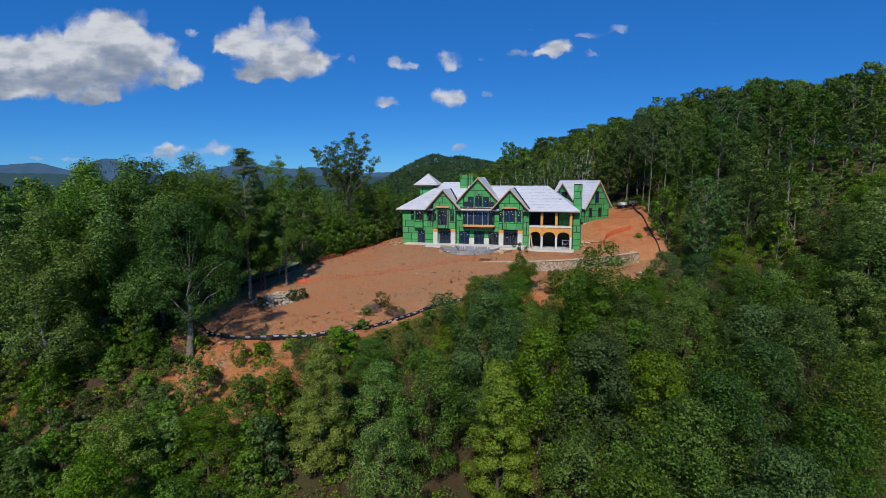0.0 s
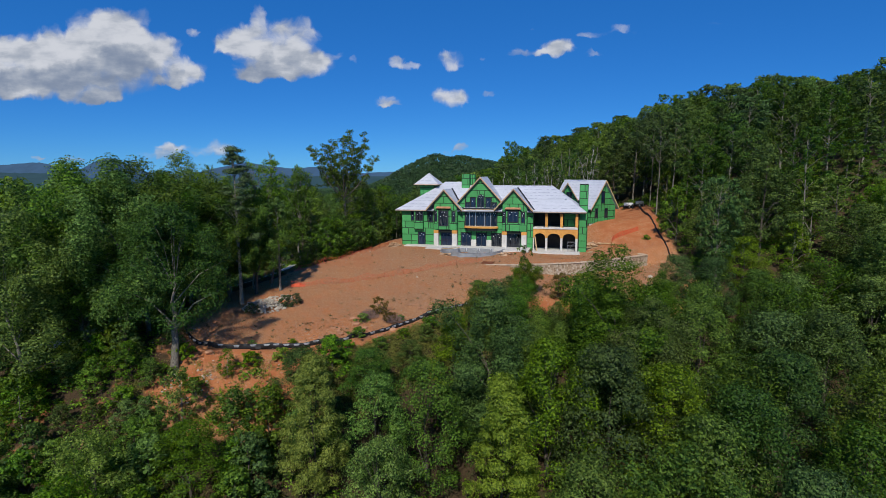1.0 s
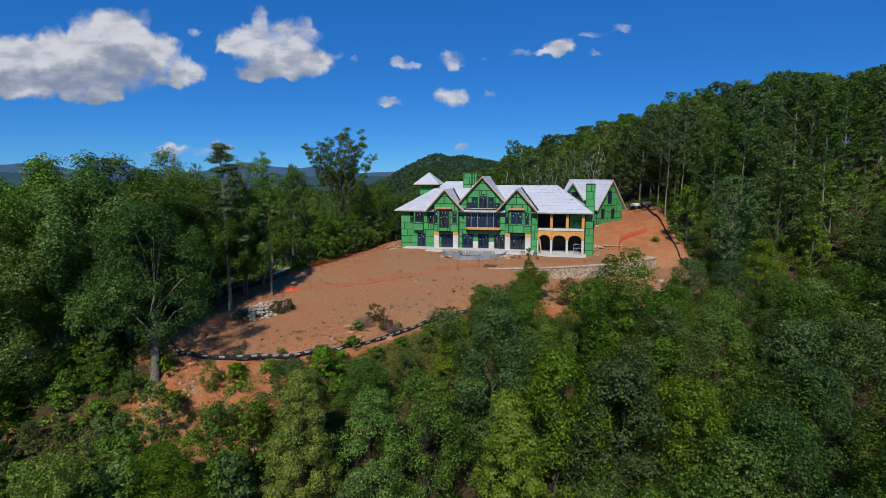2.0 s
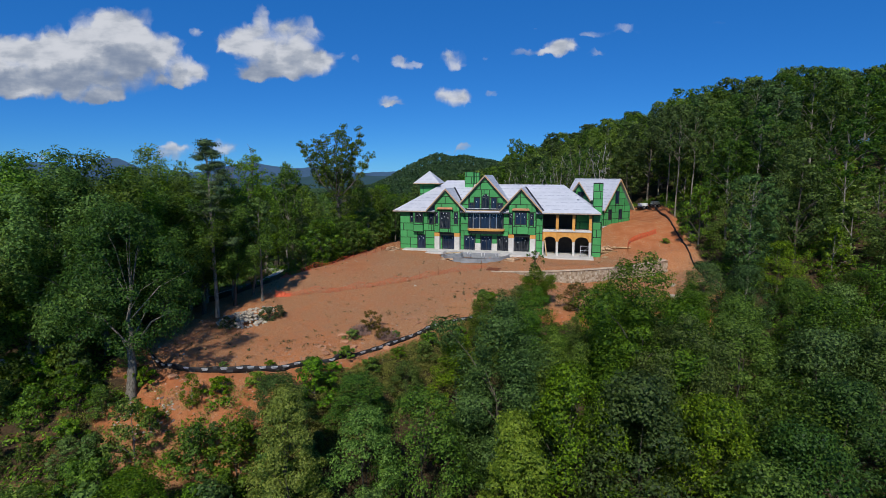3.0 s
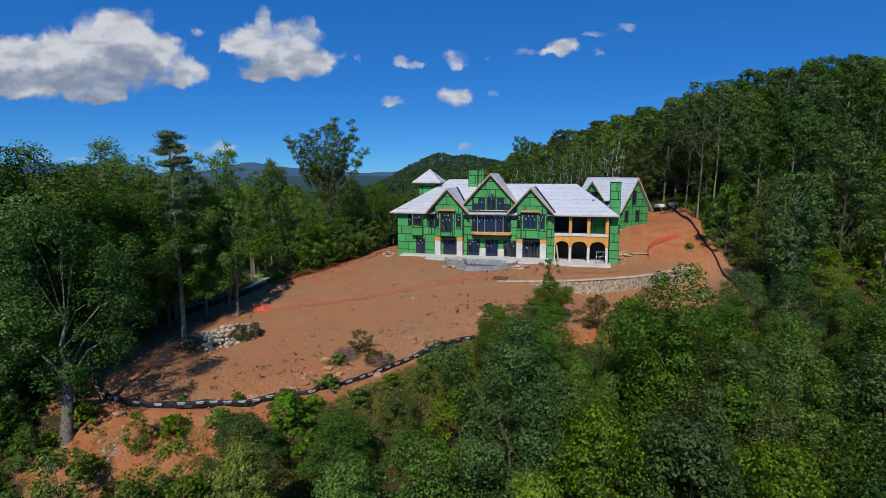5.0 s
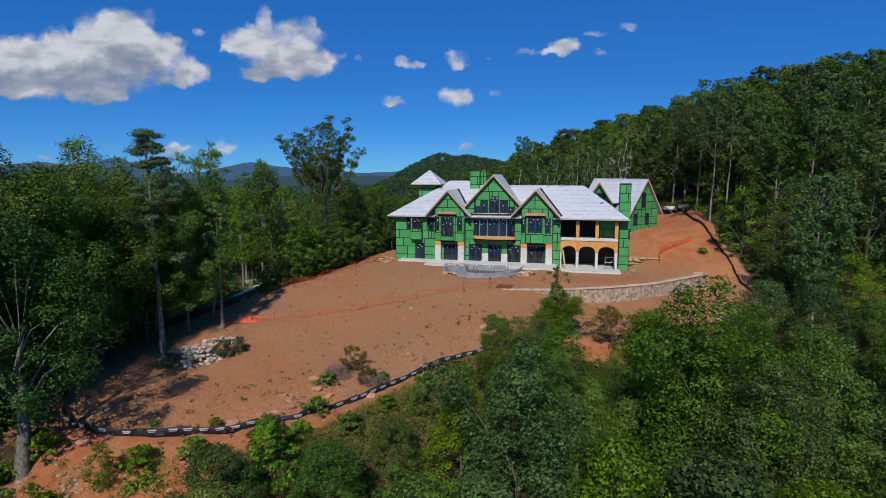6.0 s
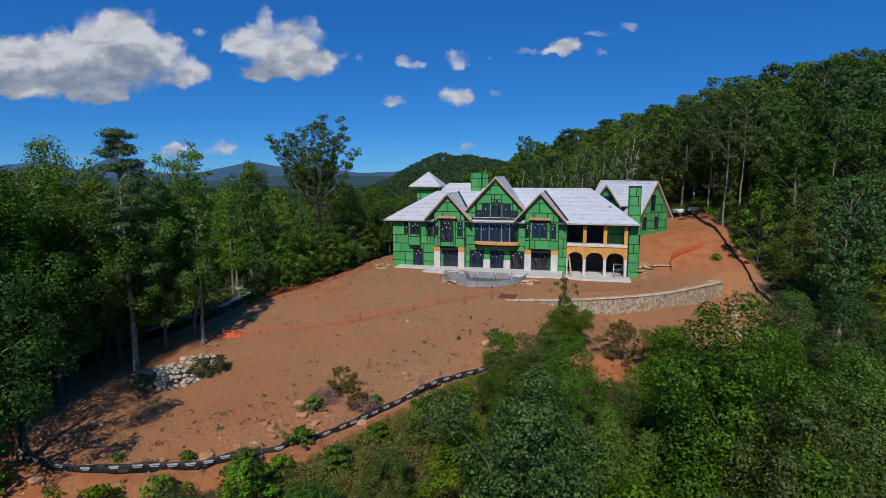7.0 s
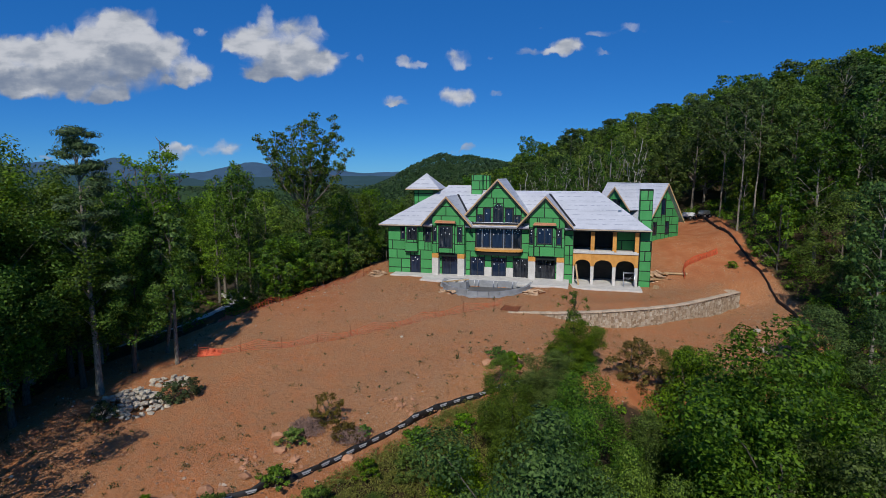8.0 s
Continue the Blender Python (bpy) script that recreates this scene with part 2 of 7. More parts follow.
def box(bm, x0, x1, y0, y1, z0, z1, m=None, bev=0.0):
    """A box between the limits, bevelled if asked, added to bm."""
    vs = [bm.verts.new(c) for c in ((x0, y0, z0), (x1, y0, z0), (x1, y1, z0), (x0, y1, z0), (x0, y0, z1), (x1, y0, z1), (x1, y1, z1), (x0, y1, z1))]
    fs = [bm.faces.new([vs[i] for i in q]) for q in ((3, 2, 1, 0), (4, 5, 6, 7), (0, 1, 5, 4), (1, 2, 6, 5), (2, 3, 7, 6), (3, 0, 4, 7))]
    if bev:
        edges = list({e for f in fs for e in f.edges})
        r = bmesh.ops.bevel(bm, geom=edges, offset=bev, segments=1, affect="EDGES")
        vs = list({v for f in r["faces"] for v in f.verts} | {v for v in vs if v.is_valid})
    if m is not None:
        for v in vs:
            v.co = m @ v.co
    return vs


def boxes(*specs, bev=0.0):
    bm = bmesh.new()
    for s in specs:
        box(bm, *s, bev=bev)
    return bm


def prism(bm, outline, y0, y1):
    """A plate: an outline of (x, z) in the wall's plane, from y0 to y1."""
    a = [bm.verts.new((x, y0, z)) for x, z in outline]
    b = [bm.verts.new((x, y1, z)) for x, z in outline]
    n = len(a)
    bm.faces.new(a)
    bm.faces.new(b[::-1])
    for i in range(n):
        bm.faces.new((a[i], b[i], b[(i + 1) % n], a[(i + 1) % n]))
    return bm


def slab(bm, quad, thick):
    """A roof plate: corner points, thickened downwards along its normal."""
    p = [Vector(q) for q in quad]
    n = (p[1] - p[0]).cross(p[2] - p[0]).normalized()
    if n.z < 0:
        n = -n
    top = [bm.verts.new(q) for q in p]
    low = [bm.verts.new(q - n * thick) for q in p]
    k = len(p)
    bm.faces.new(top)
    bm.faces.new(low[::-1])
    for i in range(k):
        bm.faces.new((top[i], low[i], low[(i + 1) % k], top[(i + 1) % k]))
    return bm


def tube(path, radii, sides=6):
    """Vertices and faces of a tapered tube along a path."""
    vs, fs = [], []
    for i, p in enumerate(path):
        d = (path[min(i + 1, len(path) - 1)] - path[max(i - 1, 0)]).normalized()
        a = d.orthogonal().normalized()
        if i:
            a = (ref - d * ref.dot(d)).normalized()
        ref = a
        b = d.cross(a)
        for s in range(sides):
            t = 2 * math.pi * s / sides
            vs.append(p + (a * math.cos(t) + b * math.sin(t)) * radii[i])
    for i in range(len(path) - 1):
        for s in range(sides):
            s2 = (s + 1) % sides
            fs.append((i * sides + s, i * sides + s2, (i + 1) * sides + s2, (i + 1) * sides + s))
    fs.append(tuple(range((len(path) - 1) * sides, len(path) * sides)))
    return vs, fs


def join(chunks):
    vs, fs = [], []
    for v, f in chunks:
        k = len(vs)
        vs += v
        fs += [tuple(i + k for i in q) for q in f]
    return vs, fs


# ---------------------------------------------------------------- terrain
def ease(a, b, x):
    """A smooth step from 0 at a to 1 at b; a may lie above b."""
    t = min(1.0, max(0.0, (x - a) / (b - a)))
    return t * t * (3 - 2 * t)


def along(x, xs, ys):
    return float(np.interp(x, xs, ys))


def soft(x, k=2.0):
    """A rounded max(0, x)."""
    return 0.5 * (x + math.sqrt(x * x + k * k))


def brow(x):
    """Where the clearing breaks off into the wooded slope, towards the viewer."""
    return along(x, (-60, -25, -18, -12, -8, -4, 2, 8, 16, 25, 34, 45, 80), (52, 58, 57.5, 59, 61.5, 66, 71.5, 74, 75, 77, 81, 88, 92))


def crest(y):
    """Where the clearing breaks off towards the valley."""
    return along(y, (40, 60, 75, 80, 87, 93, 104, 120, 200), (-34, -31, -27, -24, -20, -15.5, -12, -10, -14))


def wall_line(x):
    """The retaining wall in plan."""
    return along(x, (6.5, 12, 18, 25, 30.5, 35), (87.6, 87.0, 87.9, 90.3, 94.2, 97.2))


def height(x, y):
    f = brow(x)
    z = 6.88 - 0.142 * soft(93.0 - max(y, f), 3.0)
    # made ground below the retaining wall
    if x > 6.5:
        w = wall_line(x)
        wide = 0.35 + 7.0 * ease(35.6, 41, x)
        z -= (1.95 + 0.45 * ease(25, 32, x)) * ease(8, 19, x) * (1 - ease(w + 0.7 - 0.6 * (wide - 0.35), w + 1.9 + 0.4 * (wide - 0.35), y)) * (1 - 0.6 * ease(38, 46, x))
    z += 3.4 * ease(21, 32, x) * ease(99, 113, y)
    z -= along(x, (-25, -18, -10, -5, 2, 8, 14), (0.3, 0.45, 0.6, 1.1, 1.3, 1.1, 0)) * ease(f + 5.0, f + 0.8, y)
    d = soft(f - y, 1.5) - 0.3
    if d > 0:
        z -= 0.80 * d - 0.45 * soft(d - 13, 6)
    c = soft(crest(y) - x, 2.0) - 0.3
    if c > 0:
        z -= 0.27 * min(c, 18) + 0.10 * max(0, min(c - 18, 150))
    z += 18 * (1 - math.exp(-soft(x - 41, 6) / 36)) * ease(55, 115, y) * (1 - 0.75 * ease(200, 380, y))
    z -= 0.62 * ease(13, 17, x) * (1 - ease(35, 39, x)) * (1 - ease(along(x, (24.5, 27), (104.5, 97.6)), along(x, (24.5, 27), (106, 102)), y)) * ease(89, 94, y)
    z -= 6.5 * ease(114, 150, y) * (1 - ease(2, 28, x))
    # dug out for the round basin before the house
    if 84 < y < 104 and -4 < x < 16:
        ca, sa = math.cos(math.radians(13.0)), math.sin(math.radians(13.0))
        lx, ly = ca * (x + 7.66) - sa * (y - 105.66), sa * (x + 7.66) + ca * (y - 105.66)
        q = math.hypot((lx - 13.9) / 5.5, (ly + 3.0) / 7.2)
        z -= (0.75 * ease(1.06, 0.92, q) + 0.12 * ease(1.7, 1.15, q)) * ease(-2.4, -3.6, ly)
    back = ease(118, 175, y)
    z += 2.5 * back * ease(-5, 40, x)
    z -= 24 * ease(125, 420, y) * (1 - ease(0, 120, x)) * (1 - ease(-170, -20, x) * 0.4)
    z += 59 * math.exp(-abs((x + 22) / 112) ** 1.6 - ((y - 1100) / 220) ** 2)
    z += 5 * math.exp(-((x - 48) / 42) ** 2 - ((y - 235) / 60) ** 2)
    z += 1.4 * noise.noise((x * 0.06, y * 0.06, 0.3)) * ease(0, 12, d + max(0, c)) + 0.16 * noise.noise((x * 0.4, y * 0.4, 1.7)) * (1 - 0.85 * ease(88, 93, y) * ease(-10, -6, x) * ease(29, 25, x)) + 0.05 * noise.noise((x * 1.3, y * 1.3, 4.0))
    if abs(x) > 350 or y > 500:
        z += 22 * noise.noise((x * 0.003, y * 0.003, 2.0)) * ease(400, 1200, math.hypot(x, y))
    return z


CLEARING = ((-29, 58.5), (-25, 57.5), (-18, 57), (-13, 59.2), (-8, 62.2), (-4, 66.8), (2, 71.8), (8, 74.3), (16, 74), (25, 74), (33, 77), (38, 86), (39.8, 98),
            (40.5, 108), (44.5, 124), (44, 131), (32, 131), (10, 126), (-8, 119), (-12.5, 106), (-16.5, 94), (-21, 88), (-25, 82), (-29, 77), (-32.5, 67))


def outside(x, y, poly):
    """Signed distance from a closed outline in plan; negative inside."""
    best, inside = 1e9, False
    for i in range(len(poly)):
        (x0, y0), (x1, y1) = poly[i], poly[i - 1]
        dx, dy = x1 - x0, y1 - y0
        t = max(0, min(1, ((x - x0) * dx + (y - y0) * dy) / (dx * dx + dy * dy)))
        best = min(best, math.hypot(x - x0 - t * dx, y - y0 - t * dy))
        if (y0 > y) != (y1 > y) and x < (x1 - x0) * (y - y0) / (y1 - y0) + x0:
            inside = not inside
    return -best if inside else best


def graded(lo, hi, step, near_lo, near_hi, grow):
    """Grid lines: even between near_lo and near_hi, growing outside."""
    vals = list(np.arange(near_lo, near_hi + 1e-6, step))
    s, v = step, near_hi
    while v < hi:
        s *= grow
        v += s
        vals.append(min(v, hi))
    s, v = step, near_lo
    while v > lo:
        s *= grow
        v -= s
        vals.insert(0, max(v, lo))
    return vals


def build_ground():
    xs, ys = graded(-4600, 4600, 0.8, -46, 50, 1.09), graded(-600, 4600, 0.8, 40, 126, 1.09)
    verts = [(x, y, height(x, y)) for y in ys for x in xs]
    nx = len(xs)
    faces = [(j * nx + i, j * nx + i + 1, (j + 1) * nx + i + 1, (j + 1) * nx + i) for j in range(len(ys) - 1) for i in range(nx - 1)]
    me = mesh_of("ground", verts, faces, GROUND, True)
    soil, raw, lawn, woods = [], [], [], []
    for x, y, z in verts:
        near = abs(x) < 80 and 20 < y < 160
        d = outside(x, y, CLEARING) if near else 99
        s = ease(2.5, -1.0, d) if d < 3 else 0.0
        s = max(s, 0.30 * ease(14, 3, d) * ease(-16, -22, x) * ease(40, 46, y)) if near else s
        patch = ease(1.15, 0.75, math.hypot((x + 20.5) / 8.5, (y - 54.2) / 5.0)) if near else 0
        s = max(s, 0.72 * patch, 0.4 * ease(1.3, 0.8, math.hypot((x + 38) / 9.0, (y - 52) / 5.0)) if near else 0)
        soil.append(s)
        bank = ease(4, 1.5, abs(y - brow(x) + 1.5)) if near else 0
        raw.append(min(1.0, bank + 0.35 * patch + (ease(26, 31, x) * ease(94, 104, y) + ease(-8, -13, x) * ease(82, 90, y) * 0.7 if near else 0)))
        lawn.append(ease(6, 2, abs(math.hypot((x + 40) / 1.4, (y - 104) / 1.0))) if near else 0)
        woods.append(max(ease(110, 170, math.hypot(x - 5, y - 90)), ease(34, 24, y)))
    for name, vals in (("woods", woods), ("soil", soil), ("raw", raw), ("lawn", lawn)):
        at = me.attributes.new(name, "FLOAT", "POINT")
        at.data.foreach_set("value", vals)
    return tagged(new("ground", me), "bare red clay clearing on a wooded hilltop, leaf litter under trees", "ground", kind="structure")


ground = build_ground()


# ---------------------------------------------------------------- distance: clouds and blue ridges
# clouds: across, up, half width, half height, in parts of the backdrop's distance, then how thick
GREAT_CUMULUS = ((-0.579, 0.234, 0.081, 0.058, 1.00), (-0.660, 0.219, 0.074, 0.043, 1.00), (-0.735, 0.207, 0.064, 0.037, 1.00), (-0.821, 0.196, 0.083, 0.048, 1.00), (-0.519, 0.209, 0.064, 0.037, 1.00), (-0.461, 0.184, 0.045, 0.027, 0.80), (-0.653, 0.176, 0.155, 0.041, 1.00), (-0.745, 0.161, 0.103, 0.025, 1.00), (-0.622, 0.137, 0.054, 0.014, 0.90), (-0.485, 0.161, 0.041, 0.009, 0.60))
RAGGED_CUMULUS = ((-0.322, 0.272, 0.015, 0.026, 0.42), (-0.315, 0.215, 0.066, 0.020, 0.75), (-0.356, 0.234, 0.052, 0.031, 0.90), (-0.281, 0.240, 0.064, 0.035, 0.70), (-0.238, 0.199, 0.043, 0.025, 0.85), (-0.293, 0.186, 0.070, 0.021, 1.00), (-0.346, 0.174, 0.029, 0.012, 0.90), (-0.379, 0.221, 0.027, 0.017, 0.80), (-0.439, 0.243, 0.015, 0.015, 0.40), (-0.187, 0.209, 0.017, 0.009, 0.35))
SMALL_PUFFS = ((-0.160, 0.199, 0.012, 0.009, 0.38), (-0.131, 0.194, 0.009, 0.007, 0.30), (-0.084, 0.197, 0.023, 0.012, 0.42), (-0.060, 0.191, 0.027, 0.006, 0.35), (0.006, 0.202, 0.028, 0.018, 0.60), (0.016, 0.191, 0.018, 0.008, 0.55), (0.070, 0.199, 0.009, 0.006, 0.28))
LOW_PUFFS = ((-0.104, 0.130, 0.024, 0.014, 0.72), (-0.100, 0.124, 0.026, 0.006, 0.45), (0.014, 0.136, 0.033, 0.018, 0.78), (0.078, 0.142, 0.015, 0.008, 0.60))
HIGH_WISPS = ((0.200, 0.222, 0.033, 0.016, 0.66), (0.170, 0.213, 0.034, 0.009, 0.52), (0.127, 0.213, 0.024, 0.009, 0.46), (0.261, 0.242, 0.040, 0.009, 0.38), (0.310, 0.252, 0.030, 0.009, 0.34), (0.260, 0.209, 0.027, 0.005, 0.28), (0.152, 0.253, 0.009, 0.006, 0.25), (0.460, 0.261, 0.031, 0.006, 0.20))
HORIZON_CLOUDS = ((-0.457, 0.045, 0.081, 0.013, 0.44), (-0.406, 0.052, 0.031, 0.012, 0.46), (-0.492, 0.048, 0.027, 0.009, 0.42), (-0.524, 0.035, 0.062, 0.008, 0.41), (-0.736, 0.030, 0.019, 0.005, 0.54), (-0.669, 0.027, 0.029, 0.005, 0.48), (0.033, 0.048, 0.015, 0.008, 0.48), (0.004, 0.042, 0.023, 0.005, 0.34))
CLOUD_BANKS = GREAT_CUMULUS + RAGGED_CUMULUS + SMALL_PUFFS + LOW_PUFFS + HIGH_WISPS + HORIZON_CLOUDS
FAR = 4200.0


def cloud_group():
    """A node group that gives a cloud's thickness at a place on the backdrop."""
    g = bpy.data.node_groups.new("cloud_thickness", "ShaderNodeTree")
    g.interface.new_socket("Place", in_out="INPUT", socket_type="NodeSocketVector")
    g.interface.new_socket("Thickness", in_out="OUTPUT", socket_type="NodeSocketFloat")
    n, l = g.nodes, g.links
    gin, gout = n.new("NodeGroupInput"), n.new("NodeGroupOutput")

    def vec(op, a, b):
        nd = n.new("ShaderNodeVectorMath")
        nd.operation = op
        for i, v in enumerate((a, b)):
            if isinstance(v, tuple):
                nd.inputs[i].default_value = v
            elif v is not None:
                l.new(v, nd.inputs[i])
        return nd

    def num(op, a, b):
        nd = n.new("ShaderNodeMath")
        nd.operation = op
        for i, v in enumerate((a, b)):
            if isinstance(v, float):
                nd.inputs[i].default_value = v
            else:
                l.new(v, nd.inputs[i])
        return nd.outputs[0]

    def noise_of(place, scale, detail, rough):
        nd = n.new("ShaderNodeTexNoise")
        nd.inputs["Scale"].default_value, nd.inputs["Detail"].default_value, nd.inputs["Roughness"].default_value = scale, detail, rough
        l.new(place, nd.inputs["Vector"])
        return nd

    place = gin.outputs[0]
    # billows push the outline about
    for scale, amount in ((24.0, 0.040), (75.0, 0.016)):
        nd = noise_of(place, scale, 3.0, 0.5)
        place = vec("ADD", place, vec("MULTIPLY", vec("SUBTRACT", nd.outputs["Color"], (0.5, 0.5, 0.5)).outputs[0], (amount, 0.0, amount * 0.8)).outputs[0]).outputs[0]
    total = None
    for u, v, a, b, w in CLOUD_BANKS:
        k = vec("MULTIPLY", vec("SUBTRACT", place, (u, 1.0, v)).outputs[0], (1 / a, 0.0, 1 / b))
        r = vec("LENGTH", k.outputs[0], None).outputs["Value"]
        nd = n.new("ShaderNodeMapRange")
        nd.interpolation_type = "SMOOTHSTEP"
        for i, q in enumerate((r, 1.35, 0.25, 0.0, w)):
            if isinstance(q, float):
                nd.inputs[i].default_value = q
            else:
                l.new(q, nd.inputs[i])
        one = nd.outputs[0]
        total = one if total is None else num("SUBTRACT", num("ADD", total, one), num("MULTIPLY", total, one))
    # puffs, then fine fibres
    puff = n.new("ShaderNodeTexVoronoi")
    puff.feature = "SMOOTH_F1"
    puff.inputs["Scale"].default_value, puff.inputs["Smoothness"].default_value = 27.0, 0.45
    l.new(place, puff.inputs["Vector"])
    fibre = noise_of(place, 60.0, 5.0, 0.55).outputs["Fac"]
    rough = num("ADD", num("MULTIPLY", num("SUBTRACT", 0.45, puff.outputs["Distance"]), 0.70), num("MULTIPLY", num("SUBTRACT", fibre, 0.5), 0.42))
    l.new(num("ADD", total, num("MULTIPLY", rough, num("MINIMUM", num("MULTIPLY", total, 3.0), 1.0))), gout.inputs[0])
    return g


def build_clouds():
    m = Mat("cumulus_sky", 1.0)
    sub = m.node("ShaderNodeVectorMath")
    sub.operation = "SUBTRACT"
    m.put(m.coords((1 / FAR, 1 / FAR, 1 / FAR)), sub.inputs[0])
    sub.inputs[1].default_value = (0, 0, EYE / FAR)
    base = sub.outputs[0]
    group = cloud_group()

    def thickness(shift):
        add = m.node("ShaderNodeVectorMath")
        add.operation = "ADD"
        m.put(base, add.inputs[0])
        add.inputs[1].default_value = shift
        nd = m.n.new("ShaderNodeGroup")
        nd.node_tree = group
        m.put(add.outputs[0], nd.inputs[0])
        return nd.outputs[0]

    here, high = thickness((0, 0, 0)), thickness((-0.012, 0, 0.052))
    alpha = m.span(here, 0.14, 0.80)
    # sun shading put into the emission: vapour on the sun's side greys the underside
    shade = m.math("SUBTRACT", m.math("SUBTRACT", 1.0, m.math("MULTIPLY", m.span(high, 0.15, 1.1), 0.62)), m.math("MULTIPLY", m.math("SUBTRACT", 1.0, m.span(here, 0.2, 0.9)), 0.18))
    strata = m.noise(m.coords((1 / FAR, 1 / FAR, 2.6 / FAR)), 17, 4, 0.5)
    tone = m.math("ADD", shade, m.math("MULTIPLY", m.math("SUBTRACT", strata, 0.5), 1.7))
    tone = m.math("ADD", tone, m.math("MULTIPLY", m.math("SUBTRACT", m.noise(base, 34, 3, 0.45), 0.5), 0.45))
    col = m.ramp(m.span(tone, 0.0, 1.2), ((0.0, (0.20, 0.25, 0.35)), (0.35, (0.30, 0.345, 0.43)), (0.7, (0.42, 0.455, 0.52)), (1.0, (0.62, 0.64, 0.69))))
    em = m.node("ShaderNodeEmission")
    m.put(col, em.inputs["Color"])
    tr = m.node("ShaderNodeBsdfTransparent")
    ms = m.node("ShaderNodeMixShader")
    m.put(m.math("MULTIPLY", alpha, 0.97), ms.inputs[0])
    m.put(tr.outputs[0], ms.inputs[1])
    m.put(em.outputs[0], ms.inputs[2])
    m.put(ms.outputs[0], m.n["Material Output"].inputs["Surface"])
    me = mesh_of("backdrop", [(-4200, FAR, -60), (4200, FAR, -60), (4200, FAR, 1700), (-4200, FAR, 1700)], [(0, 1, 2, 3)], m.m)
    tagged(new("backdrop", me), "white cumulus clouds in a deep blue sky", "sky", kind="structure")


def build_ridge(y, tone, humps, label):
    """A far blue mountain ridge as a folded sheet with a wavy skyline; its haze is painted as glow."""
    m = Mat("haze_glow_mountain", 1.0, 0, 0.0)
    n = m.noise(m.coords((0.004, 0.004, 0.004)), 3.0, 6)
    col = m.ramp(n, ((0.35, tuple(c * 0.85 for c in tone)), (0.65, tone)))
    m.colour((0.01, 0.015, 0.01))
    # blue distance haze put into the emission, the sheet glows by itself
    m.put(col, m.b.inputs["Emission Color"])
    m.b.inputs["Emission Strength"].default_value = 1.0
    xs = np.linspace(-4000, 3000, 281)
    verts, faces = [], []
    for x in xs:
        top = 4 + sum(a * math.exp(-((x - c) / w) ** 2) for c, w, a in humps)
        top += 9 * noise.noise((x * 0.006, y, 0)) + 4 * noise.noise((x * 0.03, y, 3))
        for k in range(5):
            t = k / 4
            verts.append((x, y - (1 - t) * 420 + 40 * noise.noise((x * 0.01, t * 2, 7)), -60 + (top + 60 + EYE) * t))
    for i in range(len(xs) - 1):
        for k in range(4):
            a = i * 5 + k
            faces.append((a, a + 5, a + 6, a + 1))
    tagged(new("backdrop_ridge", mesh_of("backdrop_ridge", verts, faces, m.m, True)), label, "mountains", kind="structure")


build_clouds()
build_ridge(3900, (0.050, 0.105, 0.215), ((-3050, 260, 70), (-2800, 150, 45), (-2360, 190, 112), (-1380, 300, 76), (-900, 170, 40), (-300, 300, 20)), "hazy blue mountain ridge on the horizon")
build_ridge(2900, (0.030, 0.070, 0.105), ((-2500, 420, 10), (-1750, 160, -28), (-1250, 240, -34), (-800, 260, -10), (-350, 260, -12)), "wooded ridge in dark blue-green haze before farther mountains")


# ---------------------------------------------------------------- trees
def leaf_sheet(points, normals, size, rng, aspect=0.6):
    """Many small pointed leaf sprays, each a narrow tilted triangle."""
    n = len(points)
    P, N = np.asarray(points), np.asarray(normals)
    N /= np.linalg.norm(N, axis=1)[:, None] + 1e-9
    R = rng.normal(size=(n, 3))
    A = np.cross(N, R)
    A /= np.linalg.norm(A, axis=1)[:, None] + 1e-9
    B = np.cross(N, A)
    s = size * rng.uniform(0.65, 1.35, (n, 1))
    droop = N * s * rng.uniform(0.05, 0.3, (n, 1))
    tip = P + A * s * 0.9 - droop
    V = np.stack([tip, P - A * s * 0.7 - B * s * aspect, P - A * s * 0.5 + B * s * aspect + droop * 0.6], axis=1).reshape(-1, 3)
    F = (np.arange(n)[:, None] * 3 + np.array([[0, 1, 2]]))
    return V, F


def fast_mesh(name, V, F, mat):
    me = bpy.data.meshes.new(name)
    n, k = len(F), F.shape[1]
    me.vertices.add(len(V))
    me.vertices.foreach_set("co", np.asarray(V, dtype=np.float32).ravel())
    me.loops.add(n * k)
    me.loops.foreach_set("vertex_index", F.ravel().astype(np.int32))
    me.polygons.add(n)
    me.polygons.foreach_set("loop_start", np.arange(0, n * k, k, dtype=np.int32))
    me.update(calc_edges=True)
    me.materials.append(mat)
    return me


